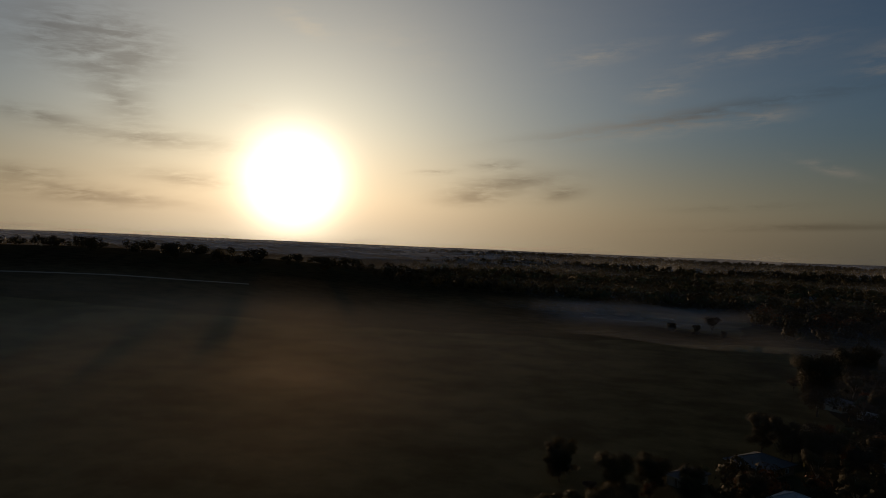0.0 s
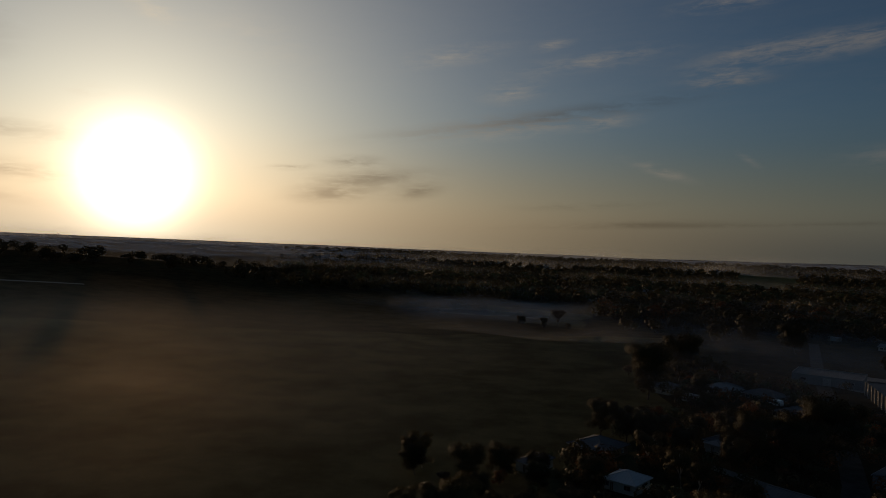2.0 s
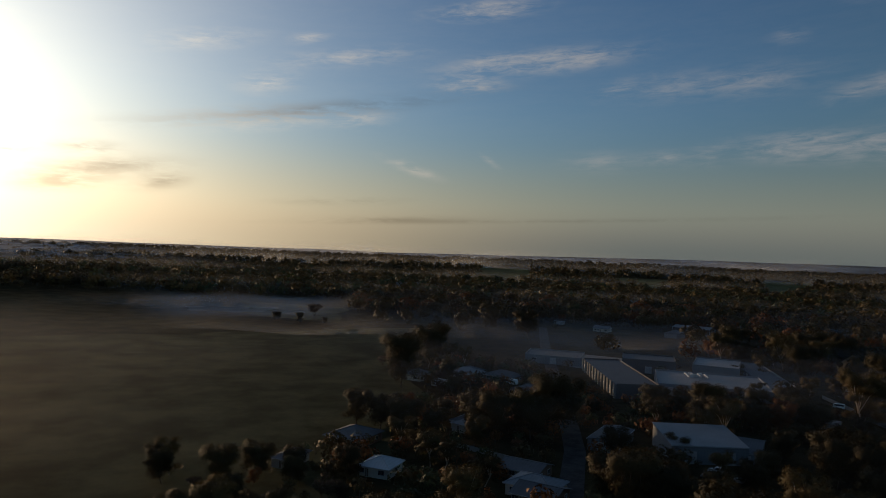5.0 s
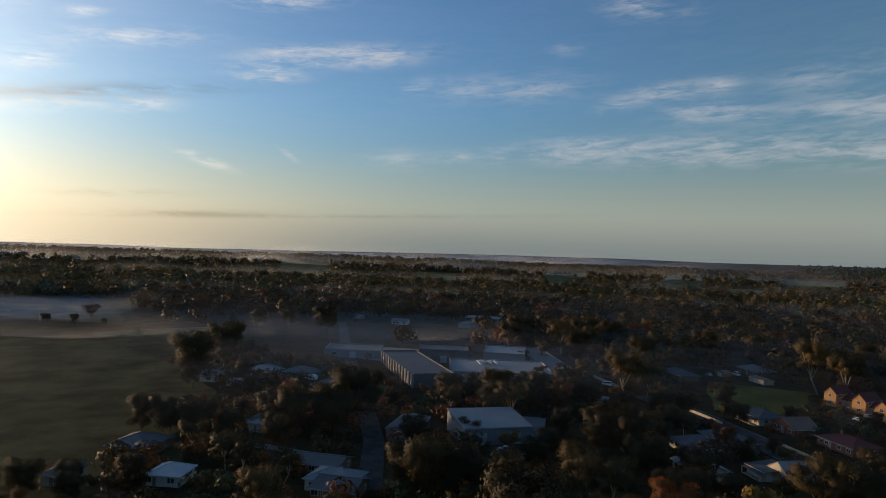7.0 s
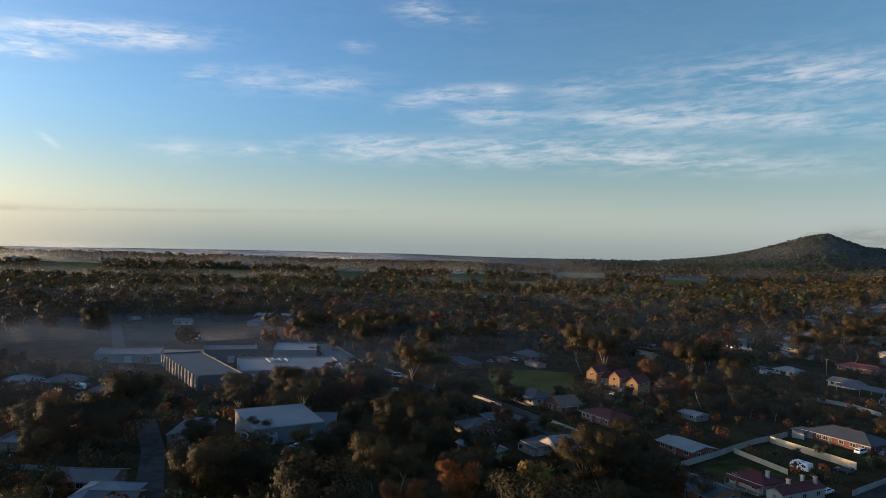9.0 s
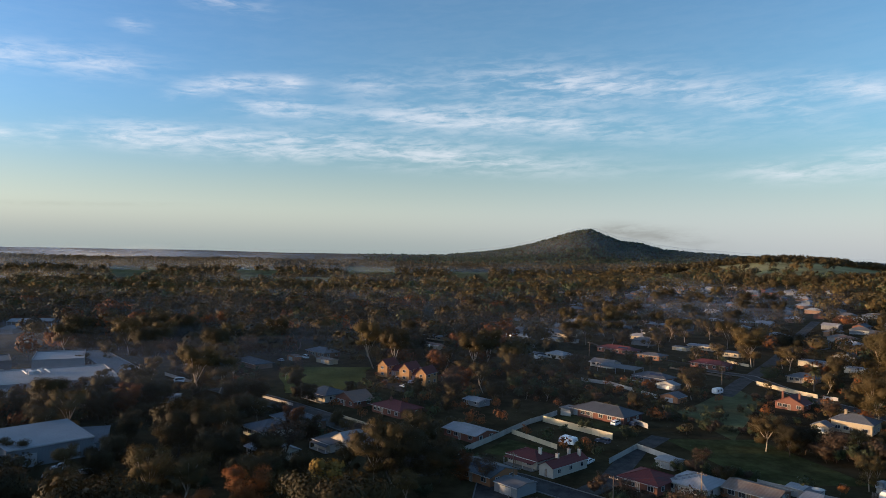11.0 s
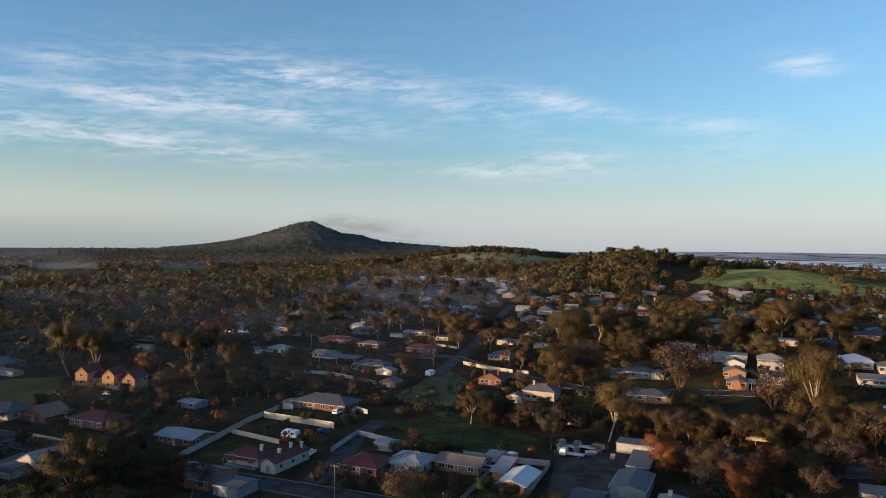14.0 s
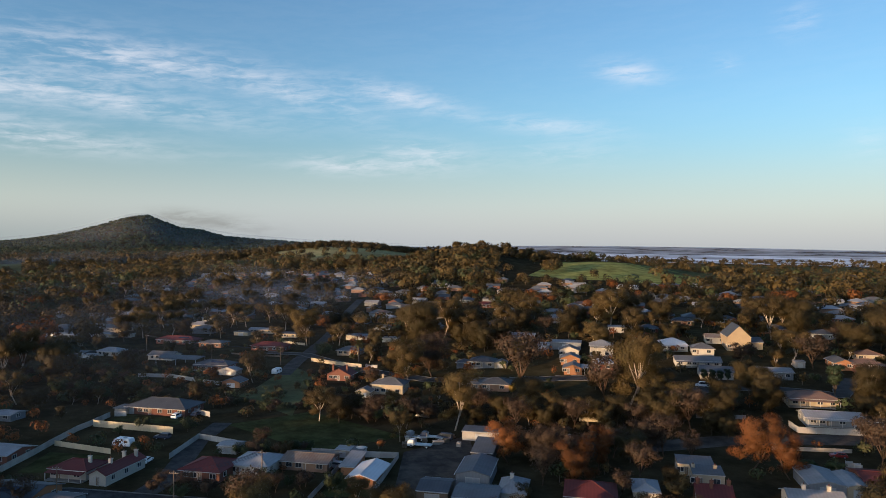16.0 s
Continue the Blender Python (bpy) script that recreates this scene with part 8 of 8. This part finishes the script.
plant(GUMS_DARK[2], 341.2, -49.7, 0.59)
plant(GUMS[1], 317.3, 257.2, 0.77)
plant(GUMS_DARK[0], 165.1, 195.0, 0.57)
plant(GUMS_DARK[0], 178.1, 180.5, 0.49)
plant(GUMS[2], 265.6, 56.4, 0.37)
plant(GUMS_DARK[1], 221.4, 134.3, 0.55)
plant(GUMS[1], 379.9, 179.6, 0.45)


# ---- houses on the far slope, alike and counted ----
SLOPE = "houses on the far slope"
FIRST = [
    house(470.0, 40.0, 65, 13, 9, 2.8, "hip", GREY_WALL, ROOF_GREY, "small far house with grey hipped roof", group=SLOPE, windows=False),
    house(505.0, -30.0, 65, 12, 8, 2.8, "gable", GREY_WALL, ROOF_WHITE, "small far house with pale gable roof", group=SLOPE, windows=False),
    house(540.0, 20.0, 65, 14, 9, 2.8, "hip", BRICK_BROWN, ROOF_GREY, "far brown house with dull grey roof", group=SLOPE, windows=False),
    house(470.0, -160.0, 65, 13, 9, 2.8, "hip", BRICK_BROWN, ROOF_HALL, "far brown-brick house with pale hipped roof", group=SLOPE, windows=False),
    house(520.0, -120.0, 65, 13, 9, 2.8, "gable", BRICK_RED, ROOF_DARK, "far red-brick house with dark roof", group=SLOPE, windows=False),
]
for h in FIRST:
    for px in (-3,):
        opening(h, "window", px, 4.5 if h["label"].find("pale gable") < 0 else 4.0, 1.45, 1.6, 1.2, 90)
hr = random.Random(77)
# rows of houses along the slope's streets, then looser ones to the south
for row in range(14):
    d = 500 + 36 * row + hr.uniform(-4, 4)
    for k in range(-6, 7):
        a = 90 + math.degrees((k * 21 + hr.uniform(-4, 4)) / d)
        x, y = d * math.sin(radians(a)), d * math.cos(radians(a))
        if hr.random() < 0.72 and free(x, y, 7):
            copy_thing(FIRST[hr.randrange(5)], pose(x, y, land(x, y), 0, 0, hr.choice((65, 155, 65, 245)) + hr.uniform(-6, 6)))
            take(x, y, 7)
for i in range(130):
    a, d = hr.uniform(98, 140), hr.uniform(400, 760)
    x, y = d * math.sin(radians(a)), d * math.cos(radians(a))
    if free(x, y, 8):
        copy_thing(FIRST[i % 5], pose(x, y, land(x, y), 0, 0, hr.choice((65, 155, 65, 245)) + hr.uniform(-6, 6)))
        take(x, y, 8)
for i in range(26):
    a, d = hr.uniform(28, 82), hr.uniform(480, 1300)
    x, y = d * math.sin(radians(a)), d * math.cos(radians(a))
    if d > 900 or free(x, y, 9):
        copy_thing(FIRST[i % 4], pose(x, y, land(x, y), 0, 0, hr.uniform(0, 180)))
        take(x, y, 11)


# gum trees in the gardens between the far rows
gr = random.Random(58)
for i in range(150):
    a, d = gr.uniform(77, 95), gr.uniform(430, 800)
    x, y = d * math.sin(radians(a)), d * math.cos(radians(a))
    if free(x, y, 4.5):
        plant((GUMS + GUMS_DARK)[i % 6], x, y, gr.uniform(0.7, 1.15))


# ---- woodland ----
for px, py, r in ((41, 154, 5), (149, 226, 6), (108, 254, 6), (106, 156, 4)):
    take(px, py, r)


def by_houses(x, y, a, d):
    """Garden and street trees: thick by the lane, looser up the slope."""
    if a < 14:
        return 0.8 * smooth(190, 165, d) if d < 190 else 0.0
    if a < 34:
        return 0.75 if d < 200 else 0.3
    if in_sun_lane(x, y):
        return 0.0
    return 0.85 if a < 44 else 0.0


for n, (x, y) in enumerate(scatter(112, 900, (0, 140), (115, 400), lambda x, y, a, d: 0.0 if a < 30 and d > 175 else 0.6, 0.8, 1.2)[:220]):
    plant(SHRUBS[(n * 3) % 4], x, y, 0.5 + 0.6 * ((n * 37) % 10) / 10)
for n, (x, y) in enumerate(scatter(113, 1100, (-4, 140), (105, 330), by_houses, 1.8, 2.0)[:330]):
    plant(BARES[n % 2] if n % 7 == 3 else AUTUMNS[n % 2] if n % 9 == 4 else (GUMS_DARK + GUMS)[(n * 5) % 6], x, y, 0.4 + 0.38 * ((n * 37) % 10) / 10)
near_spots = scatter(101, 4200, (12, 78), (290, 700), lambda x, y, a, d: wooded(x, y, a, d) * smooth(240, 400, d) * (not in_sun_lane(x, y)), 2.8, 2.6)
woods("near_woodland", near_spots, [GUM, GUM_DARK, GUM_DARK, GUM, GUM_DARK, GUM, HEDGE, GUM_DARK, GUM, AUTUMN], "dense olive and brown trees between the houses", (5, 18), 240, 9, 0.11)
upper_spots = scatter(109, 1300, (76, 96), (500, 720), lambda x, y, a, d: (0.05 + 0.7 * smooth(0.44, 0.58, lumpy(x, y, 50, 8.4))) * (not in_sun_lane(x, y)), 3.0, 2.6)
woods("upper_trees", upper_spots, [GUM, GUM_DARK, GUM], "olive trees among the upper houses", (5, 12), 130, 13, 0.13)
garden_spots = scatter(110, 1500, (74, 142), (250, 460), lambda x, y, a, d: 0.5 * (not in_sun_lane(x, y)), 1.6, 1.6)
woods("garden_trees", garden_spots, [GUM, GUM_DARK, HEDGE, AUTUMN], "low garden trees and hedges between houses", (2, 6), 90, 14, 0.16)
scrub_spots = scatter(111, 3600, (36, 140), (125, 345), lambda x, y, a, d: (0.95 if 62 < a < 86 and 225 < d < 330 else 0.3) * lumpy(x, y, 35, 9.4), 0.9, 1.2)
woods("scrub", scrub_spots, [HEDGE, GUM_DARK, AUTUMN, GUM], "low dark scrub and weeds between the gardens", (2, 5), 90, 15, 0.16)
lane_spots = scatter(115, 1500, (6, 42), (140, 340), lambda x, y, a, d: 0.75 if x > 54 + (y - 168) * 0.316 or (d < 190 and x > 20) else 0.0, 1.4, 1.6)
woods("lane_trees", lane_spots, [GUM_DARK, HEDGE, GUM_DARK, AUTUMN], "dark bushes and low trees between the lane houses", (3, 7), 170, 16, 0.12)
town_spots = scatter(102, 2500, (94, 142), (400, 740), lambda x, y, a, d: 0.05 + 0.4 * smooth(0.4, 0.65, lumpy(x, y, 60, 4.4)), 2.8, 2.6)
woods("town_trees", town_spots, [GUM, GUM, GUM_DARK, GUM_DARK, GUM, HEDGE, GUM_DARK, AUTUMN], "olive and rust trees between far houses", (5, 13), 220, 10, 0.13)
slope_spots = scatter(108, 2600, (80, 142), (700, 1150), lambda x, y, a, d: 0.6 * wooded(x, y, a, d) * smooth(0.3, 0.6, lumpy(x, y, 55, 5.1)) * (free(x, y, 4) or a > 96), 0, 2.0)
woods("slope_woods", slope_spots, [GUM, GUM_DARK, GUM, GUM_DARK], "olive trees on the slope below the ridge", (7, 17), 130, 12, 0.13)
mid_spots = scatter(103, 11000, (-16, 142), (700, 1350), wooded)
woods("woodland", mid_spots, [GUM, GUM_DARK, GUM_DARK, GUM, HEDGE], "olive and brown woodland across the valley", (4, 19), 84, 5, 0.17)
far_spots = scatter(114, 14000, (-16, 142), (1350, 2700), wooded)
woods("far_woodland", far_spots, [GUM, GUM_DARK, GUM_DARK, GUM], "olive woodland stretching to the skyline", (6, 19), 34, 17, 0.28)
hill_spots = scatter(104, 420, (-60, -2), (720, 980), lambda x, y, a, d: 0.8 * smooth(0.3, 0.55, lumpy(x, y, 60, 7.5)))
woods("hill_woods", hill_spots, [GUM_DARK], "scattered dark round trees on the open hill", (8, 17), 170, 6, 0.13)
ridge_spots = scatter(105, 170, (97, 114), (870, 1060), lambda x, y, a, d: 0.8 * smooth(0.25, 0.6, lumpy(x, y, 45, 3.5)))
woods("ridge_woods", ridge_spots, [GUM, GUM_DARK], "gum trees along the ridge above the pasture", (8, 17), 160, 7, 0.2)
for n in range(16):
    side, far = 95 + n * 1.1 + 0.3 * math.sin(n * 2.7), 1000 + 22 * math.sin(n * 1.9)
    plant((GUMS + GUMS_DARK)[(n * 5) % 6], far * math.sin(radians(side)), far * math.cos(radians(side)), 1.0 + 0.45 * ((n * 7) % 5) / 5, label="broad gum tree standing alone on the ridge")
back_spots = scatter(107, 900, (84, 106), (1600, 1740), lambda x, y, a, d: 0.75 * lumpy(x, y, 60, 6.5))
woods("skyline_trees", back_spots, [GUM_DARK], "row of dark trees on the far pasture skyline", (9, 19), 60, 11, 0.22)
peak_spots = scatter(106, 15000, (50, 108), (2300, 4000), lambda x, y, a, d: smooth(0, 26, MOUNTAIN(a)) * (0.55 + 0.45 * smooth(0.3, 0.6, lumpy(x, y, 90, 2.2))))
woods("mountain_forest", peak_spots, [CONIFER, HEDGE], "dark forest covering the mountain", (9, 15), 16, 8, 0.5)


# ---- morning mist lying in the valley ----
def mist(name, side_range, far_range, lift, thick, label, fade=0.25, billow=0.0, open_end=False, mat=MIST):
    """A thin layer of mist over part of the valley, thinning out to its edges."""
    bm = bmesh.new()
    layer = bm.verts.layers.float.new("thickness")
    rows = []
    n, m = (150, 90) if billow else (40, 24)
    for i in range(n + 1):
        row = []
        for k in range(m + 1):
            u, v = i / n, k / m
            a = side_range[0] + (side_range[1] - side_range[0]) * u
            d = far_range[0] + (far_range[1] - far_range[0]) * v
            x, y = d * math.sin(radians(a)), d * math.cos(radians(a))
            q = bm.verts.new((x, y, land(x, y) + lift + billow * noise.noise((x / 60, y / 60, 3.3)) + billow * 0.5 * noise.noise((x / 24, y / 24, 6.1))))
            q[layer] = thick * smooth(0, fade, u) * smooth(0, fade, 1 - u) * smooth(0, fade, v) * (1.0 if open_end else smooth(0, fade, 1 - v))
            row.append(q)
        rows.append(row)
    for i in range(n):
        for k in range(m):
            bm.faces.new((rows[i][k], rows[i + 1][k], rows[i + 1][k + 1], rows[i][k + 1]))
    bm.normal_update()
    bm.faces.ensure_lookup_table()
    if bm.faces[0].normal.z < 0:
        bmesh.ops.reverse_faces(bm, faces=bm.faces)
    ob = tagged(new(name, finish(name, bm, mat, True)), label, "mist", kind="stuff")
    ob.visible_shadow = False
    return ob


# Warm tint chosen to lighten and warm the shadows seen through the sheet.
SHADOW_LIFT = mist_material("shadow_lift_haze", 0.25, (0.92, 0.82, 0.77, 1))
# Warm tint and glossy sheen put the low sun's glow into this sheet.
GLOW_MIST = mist_material("warm_glow_mist", 0.25, (0.95, 0.8, 0.58, 1), 0.85)
mist("field_glow", (-80, 16), (70, 640), 4.0, 0.36, "thin field mist tinted warm to imitate the sun's glow", 0.45, mat=GLOW_MIST)
mist("paddock_mist", (-6, 13), (460, 720), 3.0, 0.6, "pale ground mist lying over the paddock", 0.3, 1.5)
mist("low_mist", (6, 68), (240, 900), 5.0, 0.28, "blue ground mist between the valley trees", 0.4)
mist("hill_mist", (-64, 4), (1000, 2600), 10.0, 0.4, "glowing mist behind the hill trees", 0.3, 6.0)
mist("sea_fog", (104, 152), (1900, 3700), 5.0, 1.3, "bright fog bank in the far valley", 0.12, 1.5, mat=FOG)
mist("far_fog", (-70, 76), (2900, 4300), 1.0, 0.3, "pale strip of fog near the horizon", 0.25, 1.5, mat=FOG)
# Two sheets draped on the far land pale it as distance would.
mist("range_haze", (98, 152), (3700, 4895), 3.0, 0.75, "blue haze over the far range", 0.1, 0.0, True)
mist("horizon_haze", (-75, 66), (2600, 4895), 3.0, 0.35, "pale haze over the far plain", 0.2, 0.0, True, FOG)
mist("town_shadow_lift", (-6, 104), (120, 900), 12.0, 0.065, "faint warm sheet that lightens the town's shadows", 0.25, mat=SHADOW_LIFT)
# A sheet draped on the mountain pales it as distance would.
mist("mountain_haze", (50, 112), (2300, 4300), 27.0, 0.1, "blue haze before the wooded mountain", 0.25)
mist("town_smoke", (82, 101), (480, 950), 9.0, 0.17, "thin blue wood smoke over far houses", 0.45)


def haze_sheet(name, side_range, far, height, thick, label):
    """An upright translucent sheet in place of haze and glare, thickest near the ground."""
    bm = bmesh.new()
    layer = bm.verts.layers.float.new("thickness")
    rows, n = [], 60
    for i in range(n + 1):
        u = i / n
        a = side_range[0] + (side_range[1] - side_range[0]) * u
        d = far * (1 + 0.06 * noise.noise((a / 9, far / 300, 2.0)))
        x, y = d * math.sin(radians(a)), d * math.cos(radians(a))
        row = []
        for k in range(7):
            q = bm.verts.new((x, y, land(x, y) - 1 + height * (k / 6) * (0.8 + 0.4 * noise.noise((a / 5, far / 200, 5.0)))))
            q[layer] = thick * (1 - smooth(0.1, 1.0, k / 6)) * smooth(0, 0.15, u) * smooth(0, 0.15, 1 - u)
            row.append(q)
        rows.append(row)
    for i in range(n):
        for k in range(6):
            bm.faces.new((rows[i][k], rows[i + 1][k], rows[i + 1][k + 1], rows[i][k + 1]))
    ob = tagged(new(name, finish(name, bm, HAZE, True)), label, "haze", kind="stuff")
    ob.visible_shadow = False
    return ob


# Sheets set one behind another to pale and brighten the woods like haze.
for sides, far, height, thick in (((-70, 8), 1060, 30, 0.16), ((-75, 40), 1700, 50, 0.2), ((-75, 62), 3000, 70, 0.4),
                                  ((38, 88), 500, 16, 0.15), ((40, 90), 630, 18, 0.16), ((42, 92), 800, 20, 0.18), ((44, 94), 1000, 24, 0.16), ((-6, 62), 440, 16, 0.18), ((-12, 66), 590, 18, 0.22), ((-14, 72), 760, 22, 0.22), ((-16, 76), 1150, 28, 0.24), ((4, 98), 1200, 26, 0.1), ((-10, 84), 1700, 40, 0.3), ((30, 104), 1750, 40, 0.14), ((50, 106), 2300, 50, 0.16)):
    haze_sheet("haze_sheet", sides, far, height, thick, "upright translucent sheet in place of haze over the woods")
